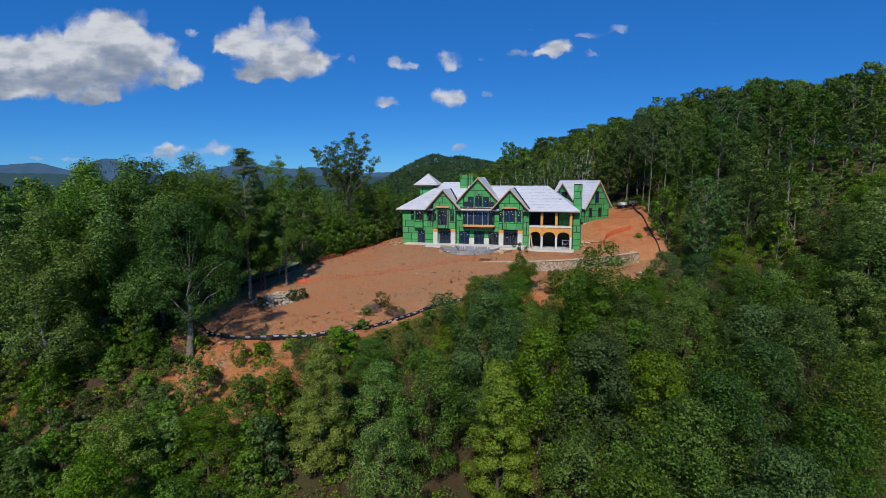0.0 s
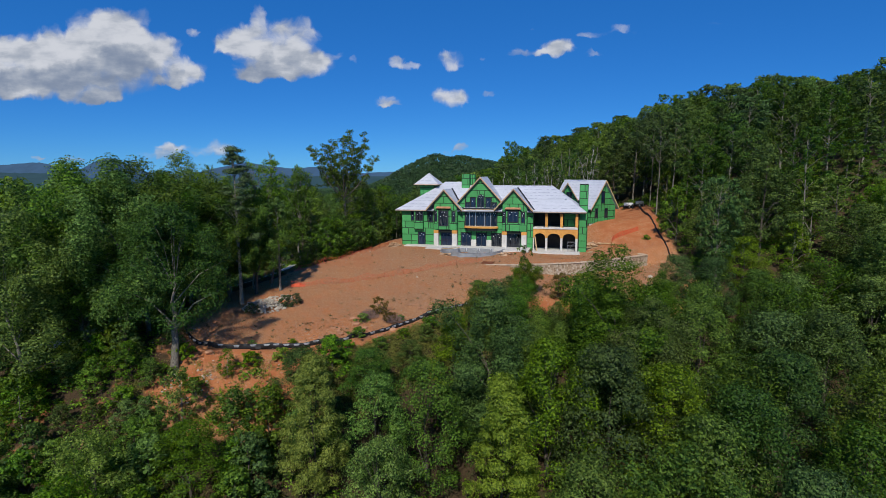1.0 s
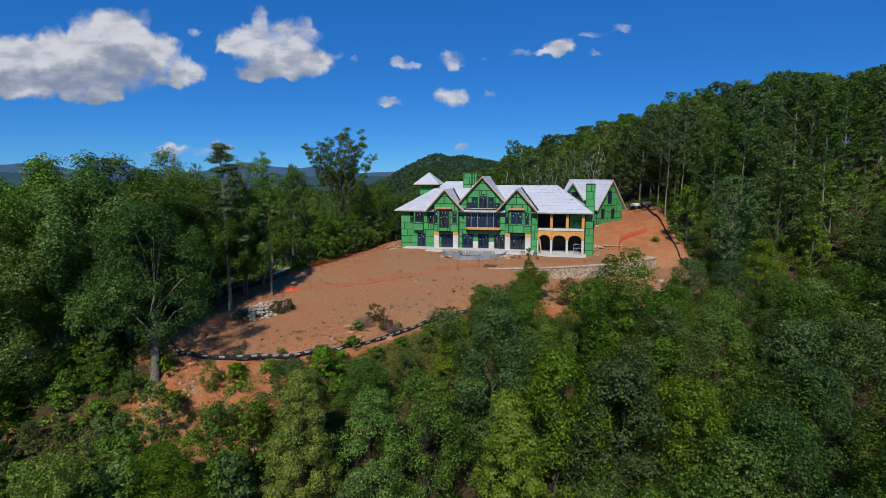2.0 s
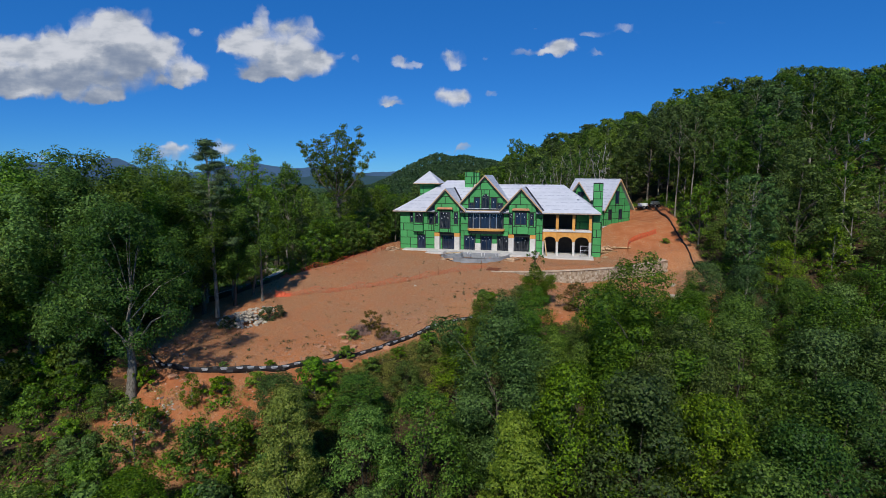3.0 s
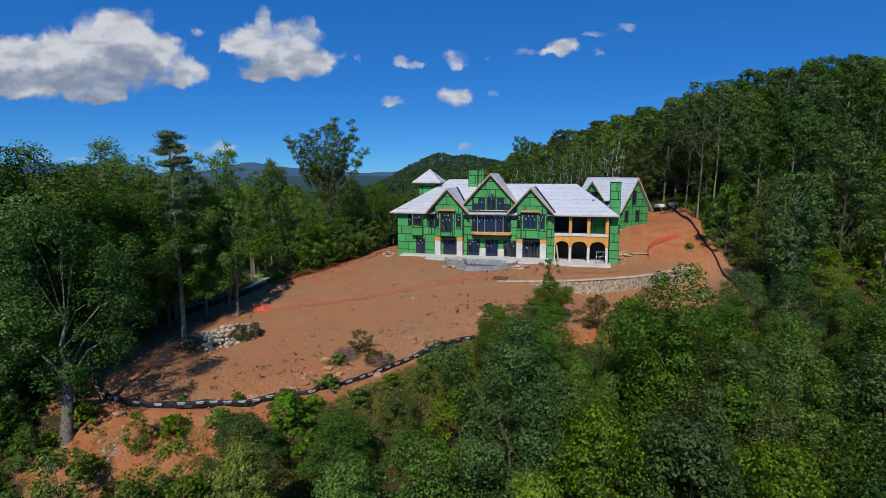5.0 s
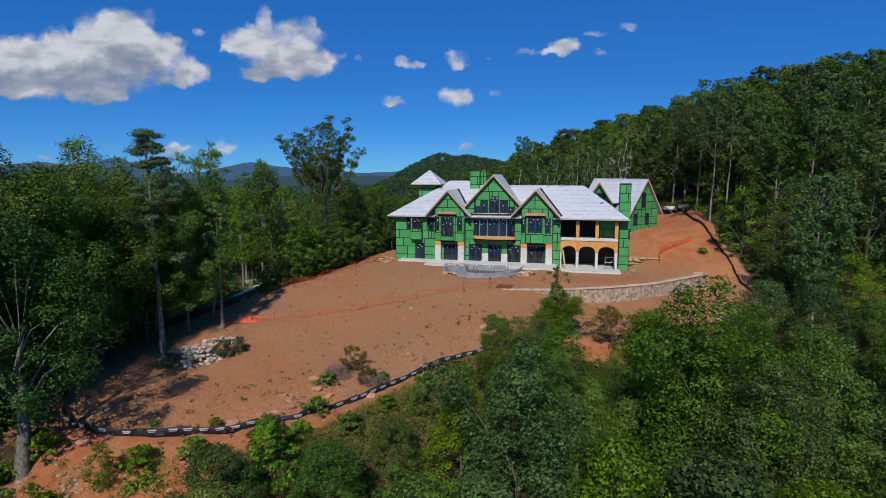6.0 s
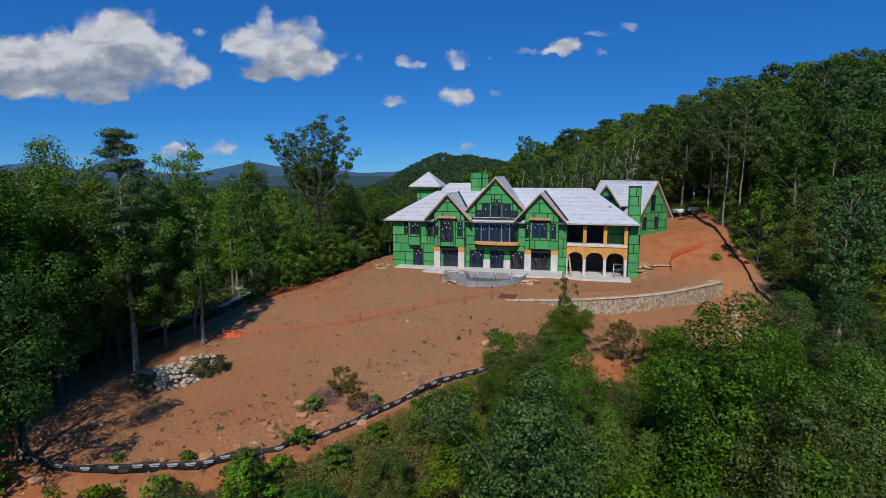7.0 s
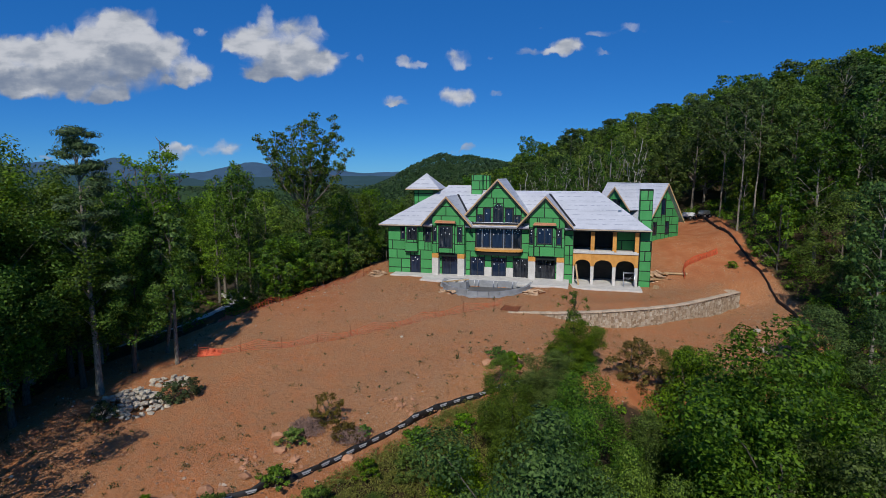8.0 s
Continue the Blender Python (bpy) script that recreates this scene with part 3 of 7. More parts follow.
def clump_crown(rng, base, top, radius, clumps, leaves, leaf, profile="round", lean=(0, 0), core=0.5, lump=(0.13, 0.27)):
    """Clump centres and their leaves for a crown between two heights."""
    P, N, centres = [], [], []
    ph = rng.uniform(0, 6.28, 4)
    leaders = [(0.0, 0.0, 1.0, 0.55), (0.08, 0.05, 0.94, 0.5)]
    for i in range(6):
        a, q = i * 1.05 + rng.uniform(-0.35, 0.35), rng.uniform(0.45, 0.78)
        leaders.append((q * math.cos(a), q * math.sin(a), rng.uniform(0.58, 0.92), rng.uniform(0.32, 0.5)))
    for i in range(clumps):
        u = (i + rng.uniform(0.1, 0.9)) / clumps
        if profile == "round":
            r = radius * (math.sin(math.pi * (0.12 + 0.86 * u ** 0.85)) ** 0.75)
        elif profile == "dome":
            r = radius * 1.12 * min(1.0, (u + 0.2) / 0.42) * (1.0 - 0.98 * u) ** 0.6
        elif profile == "cone":
            r = radius * (1.02 - u) ** 0.8 * (0.55 + 0.45 * min(1, u * 6))
        elif profile == "tall":
            r = radius * (math.sin(math.pi * (0.2 + 0.78 * u)) ** 0.6) * rng.uniform(0.6, 1.15)
        else:
            r = radius * (0.45 + 0.55 * u) * math.sqrt(max(0.05, 1.08 - u ** 4))
        ang = i * 2.39996 + rng.uniform(-0.5, 0.5)
        if profile == "leaders":
            lx, ly, lu, lr = leaders[i % len(leaders)]
            r = lr * radius * (1.04 - u) ** 0.65 * min(1.0, (u + 0.25) / 0.5)
        r *= 1.0 + 0.16 * math.sin(2 * ang + ph[0] + 3 * u) + 0.14 * math.sin(3 * ang + ph[1] - 7 * u)
        rr = r * math.sqrt(rng.uniform(core * core, 1.0))
        c = np.array([rr * math.cos(ang) + lean[0] * u, rr * math.sin(ang) + lean[1] * u, base + (top - base) * u])
        rc = radius * rng.uniform(lump[0], lump[1]) * (1.0 - 0.35 * u if profile == "cone" else 1.0)
        if profile == "leaders":
            c[0], c[1], c[2] = c[0] + lx * radius * (0.5 + 0.5 * u), c[1] + ly * radius * (0.5 + 0.5 * u), base + (top * lu - base) * u
        c[2] = min(c[2], top - rc * 0.6)
        centres.append((c, rc))
        k = max(6, int(leaves * (rc / (0.2 * radius)) ** 2))
        out = np.array([math.cos(ang), math.sin(ang), 0.0])
        d = rng.normal(size=(k, 3)) + out * 0.45
        d[:, 2] += 0.4
        d /= np.linalg.norm(d, axis=1)[:, None]
        shell = np.where(rng.random((k, 1)) < 0.72, rng.uniform(0.82, 1.06, (k, 1)), rng.uniform(0.25, 0.9, (k, 1)))
        knobs = 1.0 + 0.22 * np.sin(d[:, :1] * 5 + ph[2] + i) * np.sin(d[:, 1:2] * 5 + ph[3]) + 0.12 * np.sin(d[:, 2:3] * 9 + i)
        P.append(c + d * np.array([1, 1, 0.72]) * rc * shell * knobs)
        N.append(d * 1.1 + out * 0.15 + np.array([0, 0, 0.35]) + rng.normal(size=(k, 3)) * 0.42)
    return np.concatenate(P), np.concatenate(N), centres


def limbs(rng, base_r, crown_base, top, centres, count, bend=0.5, sides=6, reach=0.93):
    """A tapered, slightly crooked trunk and limbs that reach into the clumps."""
    pts, rad = [], []
    k = 8
    off = Vector((0, 0, 0))
    for i in range(k + 1):
        u = i / k
        off = off + Vector((rng.normal(), rng.normal(), 0)) * bend * 0.16
        pts.append(Vector((off.x * u, off.y * u, -0.9 + (top * reach + 0.9) * u)))
        rad.append(base_r * ((1.35 if i == 0 else 1.0) * (1 - u) ** 0.8 + 0.05))
    chunks = [tube(pts, rad, sides)]
    picks = rng.permutation(len(centres))[:count]
    for j in picks:
        c, rc = centres[j]
        end = Vector(c)
        z0 = max(crown_base * 0.8, end.z - 0.75 * math.hypot(end.x, end.y) - 0.4)
        u = min(0.9, max(0.05, (z0 + 0.9) / (top * reach + 0.9)))
        i = min(k - 1, int(u * k))
        start = pts[i].lerp(pts[i + 1], u * k - i)
        mid = start.lerp(end, 0.5) + Vector((0, 0, 0.12 * (end - start).length)) + Vector(rng.normal(size=3)) * 0.12
        r0 = max(0.035, base_r * (1 - u) * 0.5)
        chunks.append(tube([start, mid, end], [r0, r0 * 0.65, r0 * 0.2], 5))
    return chunks


def make_tree(name, seed, tall, radius, crown_from, clumps, leaves, leaf, mat, label, category="tree", profile="round", trunk_r=0.2, limb_count=14, bark=None, group="", lean=(0, 0), core=0.25, bend=0.5, lump=(0.13, 0.27), split=False):
    rng = np.random.default_rng(seed)
    P, N, centres = clump_crown(rng, crown_from, tall, radius, clumps, leaves, leaf, profile, lean, core, lump)
    V, F = leaf_sheet(P, N, leaf, rng)
    root = thing(name, pose(0, 0, 0), label, category, group)
    wood = limbs(rng, trunk_r, crown_from, tall, centres, limb_count, bend, reach=0.55 if profile in ("leaders", "dome") or split else 0.9)
    tv, tf = wood[0] if split else join(wood)
    trunk = part("trunk", mesh_of("trunk", tv, tf, bark or BARK, True), None, root)
    for lv, lf in wood[1:] if split else ():
        part("limb", mesh_of("limb", lv, lf, bark or BARK, True), None, trunk)
    part("crown", fast_mesh("crown", V, F, mat), None, root)
    return root


PLACED = []


def stand(proto, x, y, turn=0.0, size=1.0, z=None, wide=1.0):
    """A copy of a tree set into the ground."""
    zz = height(x, y) if z is None else z
    if proto not in PLACED:
        PLACED.append(proto)
        ob = proto
        ob.matrix_world = pose(x, y, zz, 0, 0, turn)
    else:
        ob = copy_thing(proto, pose(x, y, zz, 0, 0, turn))
    ob.scale = (size * wide, size * wide, size)
    return ob


DISTANT = []


def stand_far(proto, x, y, turn=0.0, size=1.0, wide=1.0):
    """A tree too far off to be told apart from its neighbours."""
    DISTANT.append((proto, pose(x, y, height(x, y), 0, 0, turn) @ Matrix.Diagonal((size * wide, size * wide, size, 1))))


def join_distant():
    """All far trees of one kind in one mesh, crowns and stems."""
    for proto in {p.name: p for p, m in DISTANT}.values():
        for src in proto.children:
            me = src.data
            co = np.empty(len(me.vertices) * 3, dtype=np.float32)
            me.vertices.foreach_get("co", co)
            co = co.reshape(-1, 3)
            polys = [tuple(p.vertices) for p in me.polygons]
            V, F, k = [], [], 0
            for p, m in DISTANT:
                if p is proto:
                    a = np.array(m)
                    V.append(co @ a[:3, :3].T + a[:3, 3])
                    F += [tuple(i + k for i in q) for q in polys]
                    k += len(co)
            name = "hillside_foliage" if src.name.startswith("crown") else "hillside_stems"
            ob = new(name, mesh_of(name, np.concatenate(V).tolist(), F, me.materials[0]))
            tagged(ob, "dense green crowns of the far hillside forest" if name.endswith("foliage") else "grey stems of the far hillside forest", "forest", kind="stuff")


SLOPE = "trees on the near slope"
FORE = [
    make_tree("broadleaf_tree", 11, 11.0, 3.9, 0.6, 66, 165, 0.108, LEAF_OAK, "dense green broadleaf tree on the wooded slope", group=SLOPE, profile="dome", bark=BARK_DARK, limb_count=8, core=0.74, lump=(0.15, 0.31)),
    make_tree("broadleaf_tree", 12, 11.0, 3.8, 0.6, 66, 165, 0.108, LEAF_DARK, "dark green broadleaf tree on the wooded slope", group=SLOPE, profile="dome", bark=BARK_DARK, limb_count=8, core=0.74, lump=(0.15, 0.31)),
    make_tree("broadleaf_tree", 13, 11.0, 3.7, 0.6, 66, 165, 0.104, LEAF_FRESH, "fresh green broadleaf tree on the wooded slope", group=SLOPE, profile="dome", bark=BARK_DARK, limb_count=8, core=0.74, lump=(0.14, 0.29)),
    make_tree("broadleaf_tree", 14, 11.0, 4.0, 0.8, 84, 130, 0.108, LEAF_MID, "spreading green oak on the wooded slope", group=SLOPE, profile="leaders", bark=BARK_DARK, limb_count=8, core=0.74, lump=(0.14, 0.29)),
]
HERO = [
    make_tree("broadleaf_tree", 17, 11.0, 3.5, 0.6, 92, 520, 0.068, LEAF_MID, "large dark green oak at the top of the bank", group=SLOPE, profile="leaders", bark=BARK_DARK, limb_count=10, core=0.7, lump=(0.15, 0.30)),
    make_tree("broadleaf_tree", 18, 11.0, 3.5, 0.6, 92, 480, 0.070, LEAF_OAK, "large dense green oak at the top of the bank", group=SLOPE, profile="leaders", bark=BARK_DARK, limb_count=10, core=0.7, lump=(0.15, 0.30)),
]
BANK_OAK = [
    make_tree("forest_tree", 51, 20.0, 6.0, 4.6, 145, 235, 0.125, LEAF_MID, "broad forest oak with foliage reaching low", group="trees of the surrounding forest", profile="leaders", trunk_r=0.3, limb_count=14, bend=1.4, bark=BARK_DARK, core=0.62, lump=(0.12, 0.25)),
    make_tree("forest_tree", 52, 20.0, 5.6, 4.4, 145, 235, 0.125, LEAF_MID, "forest oak above the bare bank", group="trees of the surrounding forest", profile="leaders", trunk_r=0.27, limb_count=14, bend=1.4, core=0.62, lump=(0.12, 0.25)),
]
YELLOWING = make_tree("broadleaf_tree", 15, 11.0, 2.2, 1.0, 70, 170, 0.085, LEAF_YELLOW, "yellowing broadleaf tree with a narrow pointed crown", group="trees on the near slope", profile="dome", bark=BARK_DARK, core=0.6, lump=(0.2, 0.36))
DRYING = make_tree("broadleaf_tree", 16, 11.0, 3.0, 1.5, 70, 110, 0.11, LEAF_RUST, "drying brownish broadleaf tree below the wall", group="trees on the near slope")
WOOD = [
    make_tree("forest_tree", 21, 20.0, 4.8, 3.4, 96, 78, 0.20, LEAF_OAK, "tall green forest tree with a bare lower trunk", group="trees of the surrounding forest", profile="round", trunk_r=0.24, limb_count=16, core=0.5, lump=(0.13, 0.26)),
    make_tree("forest_tree", 22, 20.0, 4.5, 4.2, 96, 78, 0.20, LEAF_MID, "tall dark green forest tree with a bare trunk", group="trees of the surrounding forest", profile="round", trunk_r=0.22, limb_count=16, bark=BARK_DARK, core=0.5, lump=(0.13, 0.26)),
    make_tree("forest_tree", 23, 20.0, 5.2, 5.0, 96, 78, 0.20, LEAF_OAK, "tall oak with a broad green crown", group="trees of the surrounding forest", profile="flat", trunk_r=0.28, limb_count=18, core=0.5, lump=(0.13, 0.26)),
    make_tree("forest_tree", 24, 20.0, 4.2, 3.4, 96, 78, 0.20, LEAF_OAK, "tall light green poplar in the forest", group="trees of the surrounding forest", profile="tall", trunk_r=0.2, limb_count=14, core=0.5, lump=(0.13, 0.26)),
]
BACK = [
    make_tree("forest_tree", 25, 20.0, 4.8, 3.0, 66, 44, 0.30, LEAF_OAK, "forest tree on the hillside", group="trees of the surrounding forest", profile="round", trunk_r=0.24, limb_count=8, core=0.5, lump=(0.14, 0.27)),
    make_tree("forest_tree", 26, 20.0, 4.6, 3.5, 66, 44, 0.30, LEAF_DARK, "dark forest tree on the hillside", group="trees of the surrounding forest", profile="flat", trunk_r=0.24, limb_count=8, core=0.5, lump=(0.14, 0.27)),
    make_tree("forest_tree", 27, 20.0, 4.4, 3.0, 66, 44, 0.30, LEAF_DARK, "green forest tree on the hillside", group="trees of the surrounding forest", profile="tall", trunk_r=0.22, limb_count=8, core=0.5, lump=(0.14, 0.27)),
]
HILL = [
    make_tree("forest_tree", 28, 20.0, 4.4, 6.8, 84, 66, 0.225, LEAF_DARK, "tall hillside tree with a pale bare trunk", group="trees of the surrounding forest", profile="round", trunk_r=0.22, limb_count=26, core=0.5, lump=(0.13, 0.26)),
    make_tree("forest_tree", 29, 20.0, 4.2, 6.2, 84, 66, 0.225, LEAF_DARK, "tall hillside tree with forked pale limbs", group="trees of the surrounding forest", profile="flat", trunk_r=0.2, limb_count=34, core=0.5, lump=(0.13, 0.26)),
]
UNDER = [
    make_tree("young_tree", 31, 6.0, 2.0, 0.6, 44, 50, 0.125, LEAF_OAK, "young green tree at the forest edge", group="young trees at the forest edge", trunk_r=0.08, limb_count=8),
    make_tree("young_tree", 32, 6.0, 2.1, 0.7, 44, 50, 0.125, LEAF_OAK, "low green tree under the forest", group="young trees at the forest edge", trunk_r=0.09, limb_count=8),
]


def clear_of(x, y, margin):
    return outside(x, y, CLEARING) > margin


rnd = random.Random(7)
SPOTS = []


def free(x, y, gap):
    for a, b, g in SPOTS:
        if (a - x) ** 2 + (b - y) ** 2 < (0.5 * (g + gap)) ** 2:
            return False
    SPOTS.append((x, y, gap))
    return True


def scatter(x0, x1, y0, y1, step, gap, accept, place):
    y = y0
    while y < y1:
        x = x0
        while x < x1:
            px, py = x + rnd.uniform(-0.45, 0.45) * step, y + rnd.uniform(-0.45, 0.45) * step
            if accept(px, py) and free(px, py, gap):
                place(px, py)
            x += step
        y += step


def canopy(x, y):
    """Height of the tree tops on the slope before the clearing."""
    if x > 38:
        return max(9.0, height(x, y) + 9.5)
    top = along(x, (-44, -18, -12, -2, 1.5, 4, 10, 16, 20, 25, 30, 36, 50), (0.5, 1.4, 2.4, 2.8, 3.6, 7.0, 7.0, 9.0, 7.0, 5.5, 7.0, 9.0, 11.0))
    if -13 < x < 4:
        top = max(top, min(5.6, height(x, brow(x)) + 0.45 * (brow(x) - y)))
    return top - (top - 1.2) * ease(55, 45, y) * ease(44, 30, x) - 3.5 * ease(45, 33, y)


# trees that stand out, each by its place, height of its top, kind and width
TOP_OF_BANK = (
        (17.8, 61.0, 12.6, "h", 1.15), (4.8, 56.5, 9.6, "h", 1.15), (9.8, 58.5, 6.4, "g", 0.8), (13.2, 66.0, 5.4, "g", 0.8), (11.0, 76.8, 8.4, "g", 0.85), (15.4, 76.2, 6.6, "r", 0.5), (8.2, 71.5, 7.4, "g", 0.85), (4.6, 73.4, 6.3, 2, 0.42), (4.7, 67.4, 7.2, "g", 0.75), (8.9, 65.0, 8.6, "h", 0.95), (26.0, 68.5, 8.6, "g", 0.95), (19.5, 75.3, 6.6, "g", 0.75), (23.4, 72.6, 6.2, "h", 0.8))
ON_THE_SLOPE = (
        (-10.9, 47.0, 5.2, "y", 0.95), (5.0, 46.6, 3.6, "y", 0.95), (-6.0, 50.0, 2.4, 2, 1.0), (-1.5, 51.5, 3.2, 0, 1.0), (21.5, 58.0, 7.6, "g", 1.0), (31.0, 68.0, 7.0, 2, 1.0), (15.0, 51.5, 4.5, 1, 1.1),
        (32.6, 79.0, 8.8, 1, 0.9), (29.0, 74.5, 6.4, 3, 0.9))
for x, y, top, kind, wide in TOP_OF_BANK + ON_THE_SLOPE:
    free(x, y, 4.0)
    if kind == "y":
        free(x, y - 4.2, 3.6)
        free(x, y - 7.5, 3.0)
    g = height(x, y)
    s = (top - g) / 11.0
    stand(YELLOWING if kind == "y" else DRYING if kind == "r" else HERO[0] if kind == "h" else HERO[1] if kind == "g" else FORE[kind], x, y, rnd.uniform(0, 360), s, wide=wide * 0.95 / s if s < 1 else wide)


SAPLING = make_tree("sapling", 65, 6.0, 1.5, 2.0, 26, 34, 0.11, LEAF_DARK, "thin dark sapling before the stone wall", profile="tall", trunk_r=0.06, limb_count=16, bark=BARK_DARK, core=0.2, lump=(0.14, 0.34))
stand(SAPLING, 10.9, 77.6, 0, (10.4 - height(10.9, 77.6)) / 6.0, wide=0.75)


def near_slope(x, y):
    if not clear_of(x, y, 0.7) or y > brow(x) - 1.6:
        return False
    if x < -17 and y > 47 + 0.45 * (x + 17):
        return False
    return abs(x) < 0.82 * y + 4


def plant_near(x, y):
    proto = rnd.choice([FORE[1], FORE[1], FORE[0], FORE[3], FORE[2]] if x > 22 else FORE + [FORE[0], FORE[2]])
    s = min(1.25, max(0.32, (canopy(x, y) + rnd.uniform(-2.4, 1.8) - height(x, y)) / 11.0))
    stand(proto, x, y, rnd.uniform(0, 360), s, wide=rnd.uniform(0.92, 1.12) * min(1.5, max(1.0, 0.85 / s)))


scatter(-46, 64, 31, 88, 5.2, 4.9, near_slope, plant_near)


def plant_young(x, y):
    stand(rnd.choice(UNDER), x, y, rnd.uniform(0, 360), rnd.uniform(0.65, 1.4) * (0.7 if y > 48 else 1.0), wide=rnd.uniform(0.9, 1.3))


BUSH = [
    make_tree("young_tree", 34, 4.0, 1.9, 0.2, 44, 62, 0.112, LEAF_OAK, "light green bushy young tree on the bank", group="young trees on the bank", profile="dome", trunk_r=0.06, limb_count=6, bark=BARK_DARK),
    make_tree("young_tree", 35, 4.0, 1.8, 0.2, 44, 62, 0.112, LEAF_MID, "green bushy young tree on the bank", group="young trees on the bank", profile="dome", trunk_r=0.06, limb_count=6, bark=BARK_DARK),
]


def bushy(x, y):
    if not clear_of(x, y, 1.5) or x < -0.85 * y - 6:
        return False
    bare = math.hypot((x + 20.4) / 6.6, (y - 54.8) / 4.2) < 1 or math.hypot((x + 37) / 2.6, (y - 51.5) / 2.0) < 1
    return not bare


def plant_bush(x, y):
    stand(rnd.choice(BUSH + BUSH[:1]), x, y, rnd.uniform(0, 360), rnd.uniform(0.6, 1.15) if y > 46 else rnd.uniform(0.8, 1.5), wide=rnd.uniform(0.9, 1.25))


scatter(-52, -8, 36, 58, 2.3, 1.6, bushy, plant_bush)
scatter(-27, -13, 50, 58, 2.2, 1.2, lambda x, y: clear_of(x, y, 0.8) and rnd.random() < 0.4, lambda x, y: stand(rnd.choice(BUSH), x, y, rnd.uniform(0, 360), rnd.uniform(0.16, 0.36), wide=1.3))
# low growth right below the silt fence
scatter(-11, 10, 52, 74, 2.4, 1.9, lambda x, y: 2.2 < brow(x) - y < 9.5 and rnd.random() < 0.85, lambda x, y: stand(rnd.choice(BUSH), x, y, rnd.uniform(0, 360), rnd.uniform(0.4, 0.62) + 0.05 * (brow(x) - y), wide=1.25))
scatter(58, 84, 74, 106, 4.6, 2.0, lambda x, y: True, lambda x, y: stand(rnd.choice(UNDER), x, y, rnd.uniform(0, 360), rnd.uniform(0.8, 1.5), wide=1.3))


def plant_mid(x, y):
    stand(rnd.choice(UNDER), x, y, rnd.uniform(0, 360), rnd.uniform(0.6, 1.7), wide=rnd.uniform(0.8, 1.1))


# bank below the clearing, with scattered young growth
scatter(-52, -14, 34, 57, 3.4, 2.6, lambda x, y: clear_of(x, y, 1.0) and rnd.random() < 0.72, plant_young)


def plant_wood(x, y):
    s = rnd.uniform(0.85, 1.08) * (0.86 if y > 92 and x < 15 else 1.0)
    if x > 30:
        s *= along(x, (40, 48, 60, 68, 76, 90), (0.86, 0.91, 0.97, 1.0, 0.98, 0.92))
    if x < 2 and y > 84:
        s = max(0.4, min(s, (17.5 + rnd.uniform(-2.5, 1.0) - height(x, y)) / 20.0))
    kinds = BACK if y > 135 or x > 78 or x < -58 else HILL + WOOD[1:2] if x > 20 else BANK_OAK + WOOD[3:] if y < 74 and x > -52 else WOOD
    (stand_far if kinds is BACK and (y > 128 or x > 84 or x < -66) else stand)(rnd.choice(kinds), x, y, rnd.uniform(0, 360), s, wide=rnd.uniform(0.95, 1.2))


# valley side
for x, y, s in ((-35.0, 60.6, 1.03), (-39.0, 61.5, 1.05), (-42.0, 66.5, 1.1), (-33.4, 63.6, 0.99), (-33, 58, 0.95), (-40, 54, 0.95), (-31.5, 66, 0.86), (-31.0, 71.0, 0.86), (-29.2, 67.4, 0.78), (-34.0, 68.0, 0.91), (-27.6, 72.4, 0.77), (-30.4, 75.0, 0.78), (-24.8, 74.4, 0.66)):
    free(x, y, 4.5)
    stand(BANK_OAK[0 if s < 0.92 else 1], x, y, rnd.uniform(0, 360), s, wide=1.15)
for x, y, top in ((-33.7, 75.0, 22.8), (-31.0, 80.5, 20.0), (-28.6, 84.6, 17.6), (-33.4, 87.0, 18.6), (-37.5, 79.0, 20.8), (-29.6, 77.6, 18.6)):
    free(x, y, 4.5)
    stand(BANK_OAK[1], x, y, rnd.uniform(0, 360), (top - height(x, y)) / 20.0, wide=1.12)
VETERAN = make_tree("old_oak", 53, 18.0, 5.2, 5.0, 96, 190, 0.125, LEAF_DARK, "old oak with a thick pale crooked trunk above the bank", profile="round", trunk_r=0.5, limb_count=16, bend=2.4, split=True, core=0.62, lump=(0.16, 0.27))
stand(VETERAN, -27.0, 56.2, 0, (17.2 - height(-27.0, 56.2)) / 18.0)
free(-27.0, 56.2, 5.0)


